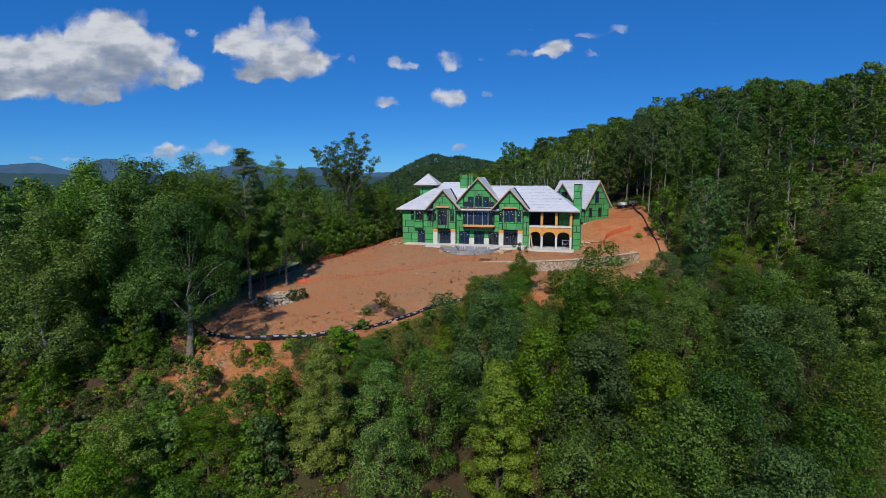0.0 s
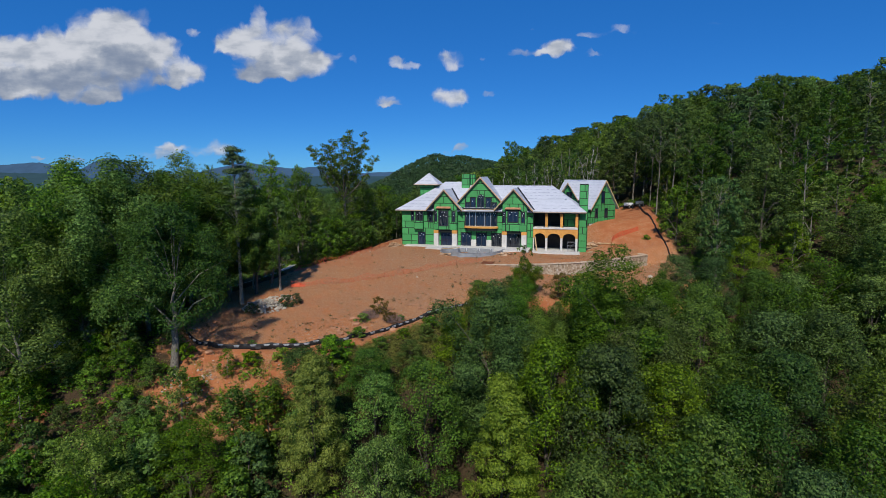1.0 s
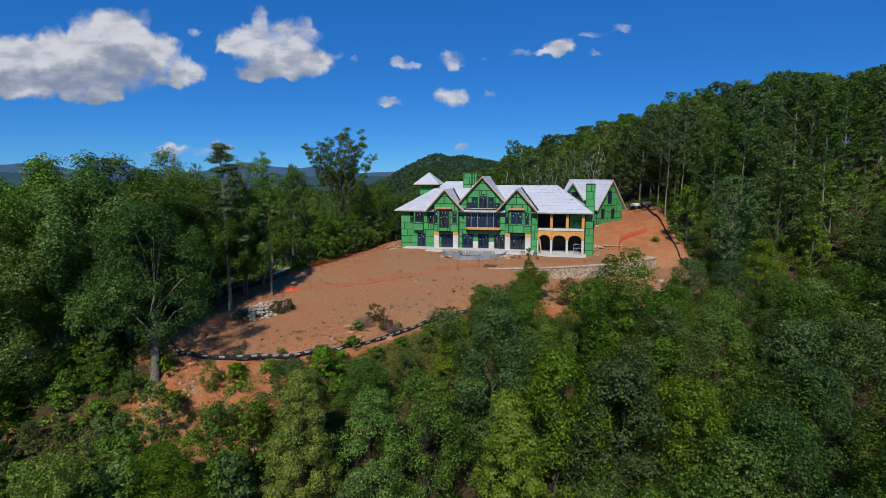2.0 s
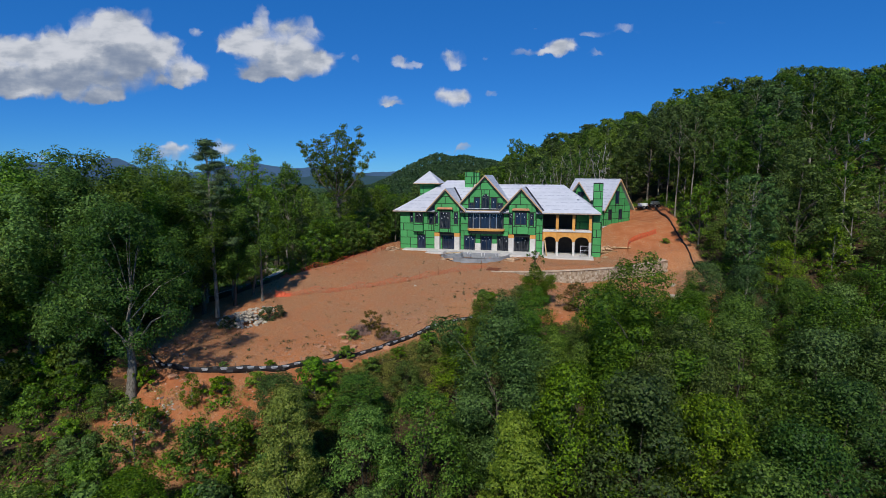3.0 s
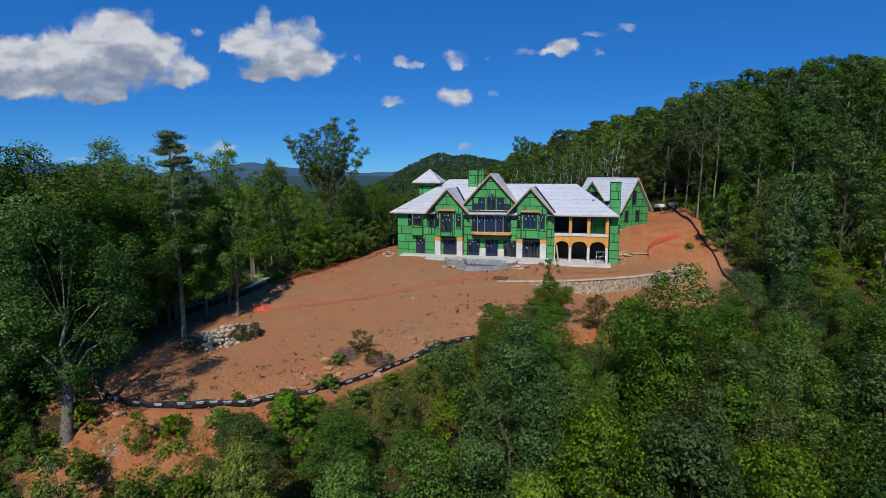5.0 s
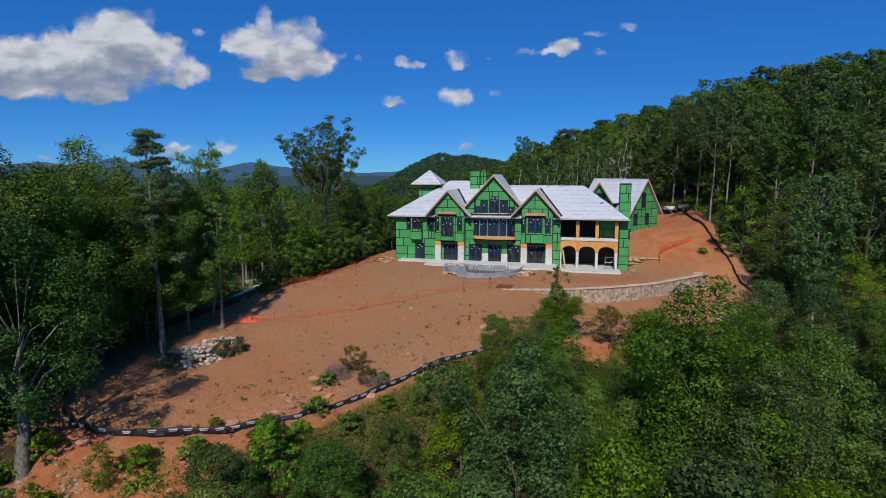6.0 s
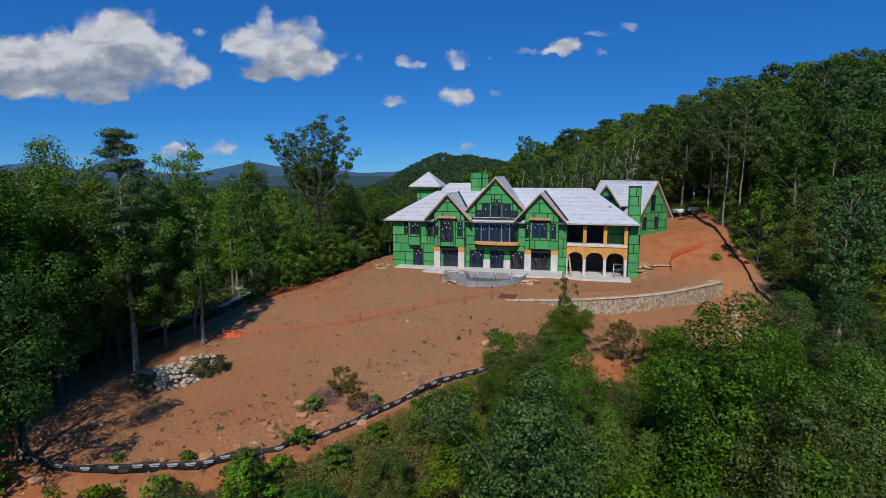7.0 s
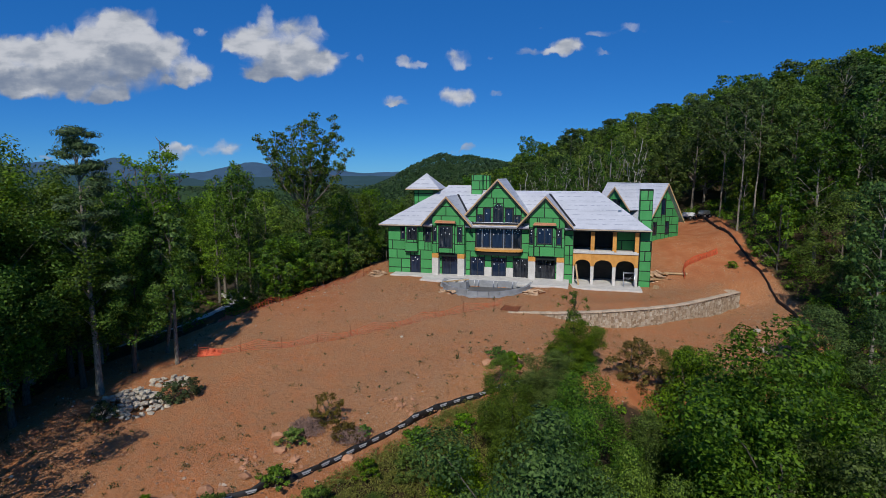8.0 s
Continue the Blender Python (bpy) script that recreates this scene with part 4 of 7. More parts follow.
def open_tree(name, seed, tall, spread, fork, leaders, tufts, leaf, mat, label, trunk_r=0.25, bark=None, low=0.3, bare=0.0, tuft=(0.45, 0.95), count=70, group=""):
    """A tree whose limbs climb and spread from a fork, with leaf tufts at the ends of the twigs."""
    rng = np.random.default_rng(seed)
    P, N, twigs = [], [], []

    def leafy(c, r, k):
        d = rng.normal(size=(k, 3))
        d /= np.linalg.norm(d, axis=1)[:, None]
        P.append(np.array(c) + d * np.array([1, 1, 0.8]) * r * rng.uniform(0.45, 1.05, (k, 1)))
        N.append(d + np.array([0, 0, 0.35]) + rng.normal(size=(k, 3)) * 0.5)

    stem = [Vector((0.25 * math.sin(i * 1.3 + seed), 0.25 * math.cos(i * 1.7), -0.8 + (fork + 0.8) * i / 6)) for i in range(7)]
    chunks = [tube(stem, [trunk_r * (1.3 if i == 0 else 1.0 - 0.07 * i) for i in range(7)], 7)]
    for k in range(leaders):
        a = 6.2832 * k / leaders + rng.uniform(-0.3, 0.3)
        reach = spread * (0.2 if k == 0 else rng.uniform(0.45, 1.0))
        top = tall * (0.98 if k == 0 else rng.uniform(0.88, 1.02) - 0.13 * reach / spread)
        path = []
        for i in range(7):
            u = i / 6
            path.append(stem[-1] + Vector((math.cos(a) * reach * u ** 0.8, math.sin(a) * reach * u ** 0.8, (top - fork) * u ** 1.1)) + Vector(rng.normal(size=3)) * 0.16 * (i > 0))
        r0 = trunk_r * (0.62 if k == 0 else 0.42)
        chunks.append(tube(path, [r0 * (1 - 0.85 * i / 6) for i in range(7)], 5))
        for j in range(tufts):
            u = 0.22 + 0.78 * (j + rng.random()) / tufts
            i = min(5, int(u * 6))
            p = path[i].lerp(path[i + 1], u * 6 - i)
            ang = rng.uniform(0, 6.2832)
            far = rng.uniform(0.5, 1.7) * (1.15 - 0.6 * u)
            end = p + Vector((math.cos(ang) * far, math.sin(ang) * far, rng.uniform(0.2, 0.9)))
            chunks.append(tube([p, p.lerp(end, 0.5) + Vector((0, 0, -0.08)), end], [0.045, 0.03, 0.012], 4))
            if rng.random() > bare * (0.4 + u):
                r = rng.uniform(*tuft)
                leafy(end, r, int(count * r * r / 0.5))
    for j in range(int(tufts * 2.2)):
        z = tall * low + (fork - tall * low + 1.5) * rng.random()
        ang, far = rng.uniform(0, 6.2832), rng.uniform(0.5, 0.42 * spread)
        end = Vector((math.cos(ang) * far, math.sin(ang) * far, z))
        chunks.append(tube([Vector((0, 0, z - 0.5 * far)), end], [0.05, 0.015], 4))
        r = rng.uniform(*tuft)
        leafy(end, r, int(count * r * r / 0.5))
    V, F = leaf_sheet(np.concatenate(P), np.concatenate(N), leaf, rng)
    root = thing(name, pose(0, 0, 0), label, "tree", group)
    tv, tf = join(chunks)
    part("trunk", mesh_of("trunk", tv, tf, bark or BARK, True), None, root)
    part("crown", fast_mesh("crown", V, F, mat), None, root)
    return root


TALL = open_tree("tall_tree", 41, 24.0, 8.0, 11.0, 13, 30, 0.160, LEAF_OAK, "tall tree with an open forked crown above the others", trunk_r=0.3, low=0.26, tuft=(0.35, 0.75), count=70)
stand(TALL, -18.1, 103.8, 20, (27.8 - height(-18.1, 103.8)) / 24.0)
POPLAR = open_tree("slender_tree", 45, 20.0, 3.0, 8.0, 7, 20, 0.165, LEAF_OAK, "upright light green tree beside the taller one", trunk_r=0.18, low=0.25, count=70)
stand(POPLAR, -24.8, 96.5, 30, (21.6 - height(-24.8, 96.5)) / 20.0)
SPARSE = open_tree("slender_tree", 42, 20.0, 2.8, 7.0, 8, 24, 0.14, LEAF_OAK, "slender half-bare tree with dead twigs at its top", trunk_r=0.2, low=0.25, bare=0.22, tuft=(0.35, 0.8), count=74)
stand(SPARSE, -23.7, 77.9, 0, (23.2 - height(-23.7, 77.9)) / 20.0)
DEAD = open_tree("dead_tree", 47, 19.0, 2.2, 9.0, 5, 9, 0.14, LEAF_RUST, "thin dying tree with bare grey twigs", trunk_r=0.14, low=0.5, bare=1.3, tuft=(0.25, 0.5))
stand(DEAD, -25.9, 77.0, 40, (20.8 - height(-25.9, 77.0)) / 19.0)
EDGE = make_tree("slender_tree", 43, 14.0, 2.3, 4.6, 52, 60, 0.17, LEAF_MID, "slender tree with a pale trunk at the clearing's edge", profile="tall", trunk_r=0.2, limb_count=18, core=0.3, bark=BARK)
stand(EDGE, -22.1, 76.0, 50, (17.0 - height(-22.1, 76)) / 14.0)
for x, y in ((-23.7, 77.9), (-22.1, 76.0), (-18.1, 103.8), (-24.8, 96.5), (-25.9, 77.0), (-25.6, 71.3)):
    free(x, y, 3.5)


def build_pine():
    """A pine with flat tufts in layers at the top of a bare stem."""
    rng = np.random.default_rng(44)
    P, N, centres = [], [], []
    for i in range(66):
        u = rng.random() ** 0.8
        z = 6.0 + 12.5 * u
        tier = 1.0 - 0.55 * abs(math.sin(z * 1.9))
        r = (4.2 - 3.0 * u) * tier * math.sqrt(rng.uniform(0.2, 1))
        a = i * 2.4
        c = np.array([r * math.cos(a), r * math.sin(a), z])
        centres.append((c, 0.9))
        d = rng.normal(size=(230, 3))
        d /= np.linalg.norm(d, axis=1)[:, None]
        P.append(c + d * np.array([0.95, 0.95, 0.30]) * rng.uniform(0.3, 1.0, (230, 1)))
        N.append(d + np.array([0, 0, 0.5]))
    V, F = leaf_sheet(np.concatenate(P), np.concatenate(N), 0.15, rng, 0.28)
    root = thing("pine_tree", pose(0, 0, 0), "tall pine with flat dark green tufts", "tree")
    tv, tf = join(limbs(rng, 0.24, 6, 18.5, centres, 40, 0.3))
    part("trunk", mesh_of("trunk", tv, tf, BARK, True), None, root)
    part("crown", fast_mesh("crown", V, F, LEAF_PINE), None, root)
    return root


PINE = build_pine()
stand(PINE, -25.6, 71.3, 0, (23.7 - height(-25.6, 71.3)) / 18.8)
scatter(-95, -14, 46, 150, 5.6, 4.6, lambda x, y: clear_of(x, y, 2.5 if x < -24 else 4) and x < crest(y) - 2 and math.hypot((x + 36) / 1.6, y - 98) > 8 and not (-33 < x < -18 and 71 < y < 97) and x > -0.85 * y - 12 and (x > -60 or rnd.random() < 0.55), plant_wood)
scatter(-60, -12, 50, 125, 5.0, 2.6, lambda x, y: clear_of(x, y, 1.5) and x < crest(y) - 1 and math.hypot((x + 36) / 1.6, y - 98) > 6 and not (-34 < x < -21 and 76 < y < 95) and rnd.random() < 0.6, plant_mid)
# leafy hem along the clearing's valley edge
for k in range(46):
    y = 80 + 34 * k / 46
    for x in np.arange(-30.0, -4.0, 0.25):
        if outside(x, y, CLEARING) < 1.6:
            break
    x += rnd.uniform(-2.6, 0.2)
    if y > 90 or k % 3 == 0:
        stand(rnd.choice(UNDER), x, y, rnd.uniform(0, 360), rnd.uniform(0.35, 0.6) if y < 92 else rnd.uniform(0.6, 1.25), wide=1.2)
GREY = open_tree("forest_tree", 46, 15.5, 4.6, 5.0, 6, 9, 0.21, LEAF_DARK, "thinly leaved tree with many pale forked limbs", trunk_r=0.26, bark=BARK_PALE, low=0.5, bare=0.4, tuft=(0.45, 0.95), count=36, group="trees of the surrounding forest")
for x, y, s in ((13.0, 127, 0.95), (16.5, 127, 1.0), (20.5, 128, 1.0), (24.5, 129, 1.0), (29.0, 131, 1.0), (34.0, 133, 1.0)):
    free(x, y, 4.0)
    stand(GREY, x, y, rnd.uniform(0, 360), s)
# hill side
scatter(37, 66, 70, 97, 5.0, 4.4, lambda x, y: clear_of(x, y, 1.0) and brow(x) - 9 < y < brow(x) + 8, lambda x, y: stand(rnd.choice([FORE[1], FORE[0], FORE[1], FORE[3]]), x, y, rnd.uniform(0, 360), rnd.uniform(0.62, 0.92) * (1.0 if y < 86 else 0.62 if x < 45 else 1.2), wide=rnd.uniform(1.0, 1.25)))
for k, x, y, top in ((2, 57.0, 71.0, 13.5), (0, 62.0, 76.0, 16.0), (2, 66.0, 82.0, 18.0), (3, 60.0, 82.0, 16.0), (0, 70.0, 88.0, 20.5)):
    free(x, y, 4.0)
    stand(FORE[k], x, y, rnd.uniform(0, 360), max(0.6, (top - height(x, y)) / 11.0), wide=1.15)
STEM = make_tree("forest_tree", 48, 20.0, 3.6, 11.0, 44, 62, 0.21, LEAF_DARK, "tall slim tree with a long bare pale trunk", group="trees of the surrounding forest", profile="round", trunk_r=0.15, limb_count=16, core=0.5, lump=(0.13, 0.26), bark=BARK, bend=0.9)
for x, y, s in ((42.3, 112.6, 1.0), (44.0, 103.5, 0.95), (50.0, 100.0, 1.0), (55.5, 88.0, 0.95), (47.5, 118.0, 1.02), (45.2, 124.0, 1.0), (58.0, 96.0, 1.0)):
    free(x, y, 2.6)
    stand(STEM, x, y, rnd.uniform(0, 360), s)
scatter(40, 74, 84, 150, 5.2, 4.3, lambda x, y: clear_of(x, y, 2.2) and x < 0.72 * y, plant_wood)
scatter(34, 140, 58, 190, 6.6, 5.2, lambda x, y: (y < 140 or rnd.random() < 0.7) and clear_of(x, y, 1.8) and y > brow(x) - 4 and x < 0.83 * y + 4, plant_wood)
scatter(36, 70, 60, 135, 4.4, 2.4, lambda x, y: clear_of(x, y, 1.2) and y > brow(x) - 6 and rnd.random() < 0.72, plant_mid)
scatter(56, 112, 62, 130, 7.0, 2.6, lambda x, y: clear_of(x, y, 0.8) and y > brow(x) - 6 and 0.55 * y < x < 0.86 * y + 4, plant_mid)


def plant_back(x, y):
    """Trees behind the house, their tops falling towards the valley."""
    top = along(x, (-24, -10, 0, 10, 20, 36), (12.5, 15.0, 18.5, 20.5, 23.5, 26.5)) + rnd.uniform(-1.2, 0.8)
    top = 20 + (top - 20) * (y - 32) / 118
    (stand_far if y > 140 else stand)(rnd.choice(BACK if y > 140 else HILL), x, y, rnd.uniform(0, 360), max(0.4, (top - height(x, y)) / 20.0), wide=rnd.uniform(0.85, 1.1))


scatter(-24, 36, 128, 200, 6.0, 5.0, lambda x, y: clear_of(x, y, 4.0), plant_back)
scatter(6, 120, 196, 262, 7.5, 6.0, lambda x, y: True, lambda x, y: stand_far(rnd.choice(BACK), x, y, rnd.uniform(0, 360), rnd.uniform(0.68, 0.90), wide=1.25))
stand_far(BACK[1], 26.5, 222, 40, (33.0 - height(26.5, 222)) / 20.0, wide=0.9)
stand(BACK[0], 12.0, 138.0, 0, (19.5 - height(12.0, 138.0)) / 20.0)
stand(BACK[1], 4.0, 139.0, 0, (17.5 - height(4.0, 139.0)) / 20.0)
stand(BACK[2], -6.0, 138.0, 0, (15.0 - height(-6.0, 138.0)) / 20.0)
join_distant()


def far_woods(name, seed, count, spot, leaves, leaf, mat, label):
    """Distant forest: one sheet of tree crowns made of leaf clumps."""
    rng = np.random.default_rng(seed)
    P, N = [], []
    for k in range(count):
        x, y = spot(rng)
        if y < 210 and x > -12:
            continue
        g = height(x, y)
        r, t = rng.uniform(3.2, 5.4), rng.uniform(10, 16)
        d = rng.normal(size=(leaves, 3))
        d[:, 2] = np.abs(d[:, 2]) * 1.2
        d /= np.linalg.norm(d, axis=1)[:, None]
        P.append(np.array([x, y, g + t - 4]) + d * np.array([r, r, 4.6]) * rng.uniform(0.7, 1.1, (leaves, 1)))
        N.append(d + rng.normal(size=(leaves, 3)) * 0.35)
    V, F = leaf_sheet(np.concatenate(P), np.concatenate(N), leaf, rng, 0.75)
    tagged(new(name, fast_mesh(name, V, F, mat)), label, "forest", kind="stuff")


def valley_spot(rng):
    y = 150 + 480 * rng.random() ** 1.3
    return (rng.random() * 1.75 - 0.85) * y, y


def hill_spot(rng):
    y = rng.uniform(780, 1180)
    return rng.uniform(-0.34, 0.24) * y, y


def plain_spot(rng):
    y = 600 + 1700 * rng.random() ** 1.4
    return rng.uniform(-0.9, 0.1) * y, y


far_woods("valley_woods", 5, 2600, valley_spot, 56, 0.68, LEAF_MID, "unbroken green forest in the valley")
far_woods("hill_woods", 6, 3800, hill_spot, 26, 1.2, LEAF_FAR, "dark green forest on a rounded far hill")
far_woods("distant_woods", 7, 5200, plain_spot, 9, 2.4, LEAF_FAR, "dark hazy forest towards the mountains")


def undergrowth():
    """Low leafy cover on the wooded slopes round the clearing."""
    rng = np.random.default_rng(9)
    P, N = [], []
    for k in range(4600):
        if k % 8 == 1:
            x, y = rng.uniform(36, 56), rng.uniform(72, 135)
        elif k % 3:
            x, y = rng.uniform(-48, 62), rng.uniform(34, 92)
        else:
            x, y = (rng.uniform(36, 75), rng.uniform(70, 135)) if k % 2 else (rng.uniform(-70, -12), rng.uniform(48, 125))
        d = outside(x, y, CLEARING)
        if d < 0.8 or (-14 < x < 9 and y > brow(x) - 6.5 and y < brow(x) + 2) or abs(x) > 0.95 * y + 4 or (-34 < x < -24 and 79 < y < 104) or (x < -14 and 42 < y < 62 and rng.random() < 0.2):
            continue
        if y < 70 and -10 < x < 60 and rng.random() < 0.6:
            continue
        r = rng.uniform(0.5, 1.3)
        n = int(30 + 40 * r)
        v = rng.normal(size=(n, 3))
        v[:, 2] = np.abs(v[:, 2])
        v /= np.linalg.norm(v, axis=1)[:, None]
        P.append(np.array([x, y, height(x, y) + 0.1]) + v * np.array([r, r, r * 0.9]) * rng.uniform(0.5, 1.05, (n, 1)))
        N.append(v + np.array([0, 0, 0.6]) + rng.normal(size=(n, 3)) * 0.4)
    V, F = leaf_sheet(np.concatenate(P), np.concatenate(N), 0.13, rng)
    tagged(new("undergrowth", fast_mesh("undergrowth", V, F, LEAF_OAK)), "low green undergrowth on the forest floor", "undergrowth", kind="stuff")


undergrowth()


# ---------------------------------------------------------------- the house
def clip_poly(poly, outline):
    """The part of a convex polygon inside a convex outline, both of (x, z) and counter-clockwise."""
    for i in range(len(outline)):
        (ax, az), (bx, bz) = outline[i], outline[(i + 1) % len(outline)]
        res = []
        for j in range(len(poly)):
            p, q = poly[j - 1], poly[j]
            sp = (bx - ax) * (p[1] - az) - (bz - az) * (p[0] - ax)
            sq = (bx - ax) * (q[1] - az) - (bz - az) * (q[0] - ax)
            if (sp < 0) != (sq < 0):
                t = sp / (sp - sq)
                res.append((p[0] + t * (q[0] - p[0]), p[1] + t * (q[1] - p[1])))
            if sq >= 0:
                res.append(q)
        poly = res
        if len(poly) < 3:
            return []
    clean = [p for i, p in enumerate(poly) if math.hypot(p[0] - poly[i - 1][0], p[1] - poly[i - 1][1]) > 0.01]
    return clean if len(clean) >= 3 else []


def cells(x0, x1, z0, z1, holes):
    """Rectangles that fill a rectangle round its holes."""
    xs = sorted({x0, x1, *(min(max(h[i], x0), x1) for h in holes for i in (0, 1))})
    zs = sorted({z0, z1, *(min(max(h[i], z0), z1) for h in holes for i in (2, 3))})
    out = []
    for j in range(len(zs) - 1):
        run = None
        for i in range(len(xs) - 1):
            cx, cz = (xs[i] + xs[i + 1]) / 2, (zs[j] + zs[j + 1]) / 2
            solid = not any(h[0] < cx < h[1] and h[2] < cz < h[3] for h in holes)
            if solid and run:
                run[1] = xs[i + 1]
            elif solid:
                run = [xs[i], xs[i + 1], zs[j], zs[j + 1]]
                out.append(run)
            else:
                run = None
    return out


def cut(rects, hole):
    """Rectangles with a hole taken out of them."""
    res = []
    for x0, x1, z0, z1 in rects:
        a, b, c, d = max(x0, hole[0]), min(x1, hole[1]), max(z0, hole[2]), min(z1, hole[3])
        if a >= b or c >= d:
            res.append((x0, x1, z0, z1))
            continue
        res += [r for r in ((x0, a, z0, z1), (b, x1, z0, z1), (a, b, z0, c), (a, b, d, z1)) if r[1] - r[0] > 0.08 and r[3] - r[2] > 0.08]
    return res


def sheathed(parent, outline, holes=(), place=None, thick=0.2, boards=True, seed=1, mat=None, row=1.22, long=2.44, board_mat=None):
    """A wall part with its openings cut through and green boards on its face, taped joints between them.
    The wall's plane is x, z; its face looks to -y at y = 0."""
    xs, zs = [p[0] for p in outline], [p[1] for p in outline]
    x0, x1, z0, z1 = min(xs), max(xs), min(zs), max(zs)
    bm = bmesh.new()
    for a, b, c, d in cells(x0, x1, z0, z1, holes):
        poly = clip_poly([(a, c), (b, c), (b, d), (a, d)], outline)
        if poly:
            prism(bm, poly, 0, thick)
    wall = part("wall", bm, mat or TAPE, parent)
    if place is not None:
        wall.matrix_local = place
    if not boards:
        return wall
    rr = random.Random(seed)
    z, k = z0, 0
    while z < z1 - 0.05:
        top = min(z + row, z1)
        x = x0 - rr.choice((0.0, 0.61, 1.22, 1.83))
        while x < x1:
            rects = [(max(x, x0), min(x + long, x1), z, top)]
            for h in holes:
                rects = cut(rects, (h[0] - 0.05, h[1] + 0.05, h[2] - 0.05, h[3] + 0.05))
            for a, b, c, d in rects:
                g = 0.055
                poly = clip_poly([(a + g, c + g), (b - g, c + g), (b - g, d - g), (a + g, d - g)], outline)
                if poly and b - a > 0.15 and d - c > 0.15:
                    ob = part("sheathing_board", prism(bmesh.new(), poly, -0.014, 0.004), board_mat or PANEL, wall)
            x += long
        z = top
        k += 1
    return wall


def window(parent, x0, x1, z0, z1, y=0.0, cols=1, rows=1, place=None, arched=False, labels=1, seed=0, name="window", bar=0.07):
    """A dark framed window with panes and paper labels, set into an opening."""
    w = new(name)
    w.parent = parent
    w.matrix_local = (place or Matrix()) @ Matrix.Translation((0, y, 0))
    w.empty_display_size = 0.1
    bm = bmesh.new()
    fw = bar
    if arched:
        cx, r = (x0 + x1) / 2, (x1 - x0) / 2
        spring = z1 - r
        n = 14
        arc = [(cx + r * math.cos(math.pi * i / n), spring + r * math.sin(math.pi * i / n)) for i in range(n + 1)]
        inner = [(cx + (r - fw) * math.cos(math.pi * i / n), spring + (r - fw) * math.sin(math.pi * i / n)) for i in range(n + 1)]
        for i in range(n):
            prism(bm, [arc[i], arc[i + 1], inner[i + 1], inner[i]], 0, 0.1)
        box(bm, x0, x0 + fw, 0, 0.1, z0, spring)
        box(bm, x1 - fw, x1, 0, 0.1, z0, spring)
        box(bm, x0 + fw, x1 - fw, 0, 0.1, z0, z0 + fw)
        box(bm, cx - 0.03, cx + 0.03, 0.012, 0.09, z0 + fw, z1 - fw)
        box(bm, x0 + fw, x1 - fw, 0.014, 0.088, spring - 0.03, spring + 0.03)
        part("frame", bm, FRAME, w)
        pane = prism(bmesh.new(), [(x0 + fw, z0 + fw), (x1 - fw, z0 + fw)] + inner, 0.045, 0.055)
        part("pane", pane, GLASS, w)
    else:
        box(bm, x0, x0 + fw, 0, 0.1, z0, z1)
        box(bm, x1 - fw, x1, 0, 0.1, z0, z1)
        box(bm, x0 + fw, x1 - fw, 0, 0.1, z0, z0 + fw)
        box(bm, x0 + fw, x1 - fw, 0, 0.1, z1 - fw, z1)
        dx, dz = (x1 - x0 - fw) / cols, (z1 - z0 - fw) / rows
        for i in range(1, cols):
            xm = x0 + fw / 2 + dx * i
            box(bm, xm - fw * 0.6, xm + fw * 0.6, 0.006, 0.094, z0 + fw, z1 - fw)
        for j in range(1, rows):
            zm = z0 + fw / 2 + dz * j
            box(bm, x0 + fw, x1 - fw, 0.012, 0.088, zm - 0.03, zm + 0.03)
        part("frame", bm, FRAME, w)
        for i in range(cols):
            a = x0 + fw / 2 + dx * i + fw * 0.5
            b = a + dx - fw
            for j in range(rows):
                c = z0 + fw / 2 + dz * j + fw * 0.5
                part("pane", boxes((a - 0.02, b + 0.02, 0.045, 0.055, c - 0.02, c + dz - fw + 0.02)), GLASS, w)
    rr = random.Random(seed * 7 + int(x0 * 10))
    n = labels + (2 if x1 - x0 > 0.9 and labels else 0)
    for i in range(n):
        lx = x0 + 0.12 + (x1 - x0 - 0.34) * (i + 0.5 + rr.uniform(-0.2, 0.2)) / n
        lz = z1 - 0.16 - (0.0 if i % 2 else (z1 - z0) * rr.uniform(0.1, 0.3))
        part("paper_label", boxes((lx, lx + 0.1, 0.036, 0.042, lz - 0.13, lz)), STICKER, w, "small white paper label")
    return w


HOUSE = pose(-7.86, 105.66, 7.0, 0, 0, -13.0) @ Matrix.Diagonal((1.012, 1.0, 1.0, 1.0))
house = thing("house", HOUSE, "large unfinished two-storey house clad in green sheathing boards, white underlay roof", "house")
T = Matrix.Translation
DEEP = 12.0


def rect(x0, x1, z0, z1):
    return [(x0, z0), (x1, z0), (x1, z1), (x0, z1)]


# front of the left wing
lw = [(1.8, 2.29, 4.6, 6.12), (3.12, 4.41, 0.05, 2.36), (5.11, 5.86, 4.3, 6.08), (2.6, 4.1, 4.6, 6.2)]
sheathed(house, rect(0, 6.3, -0.5, 6.45), lw, seed=3)
window(house, *lw[0], 0.03, 1, 2, seed=1)
window(house, *lw[1], 0.03, 1, 1, seed=2, name="door", labels=1)
window(house, *lw[2], 0.03, 1, 2, seed=3)
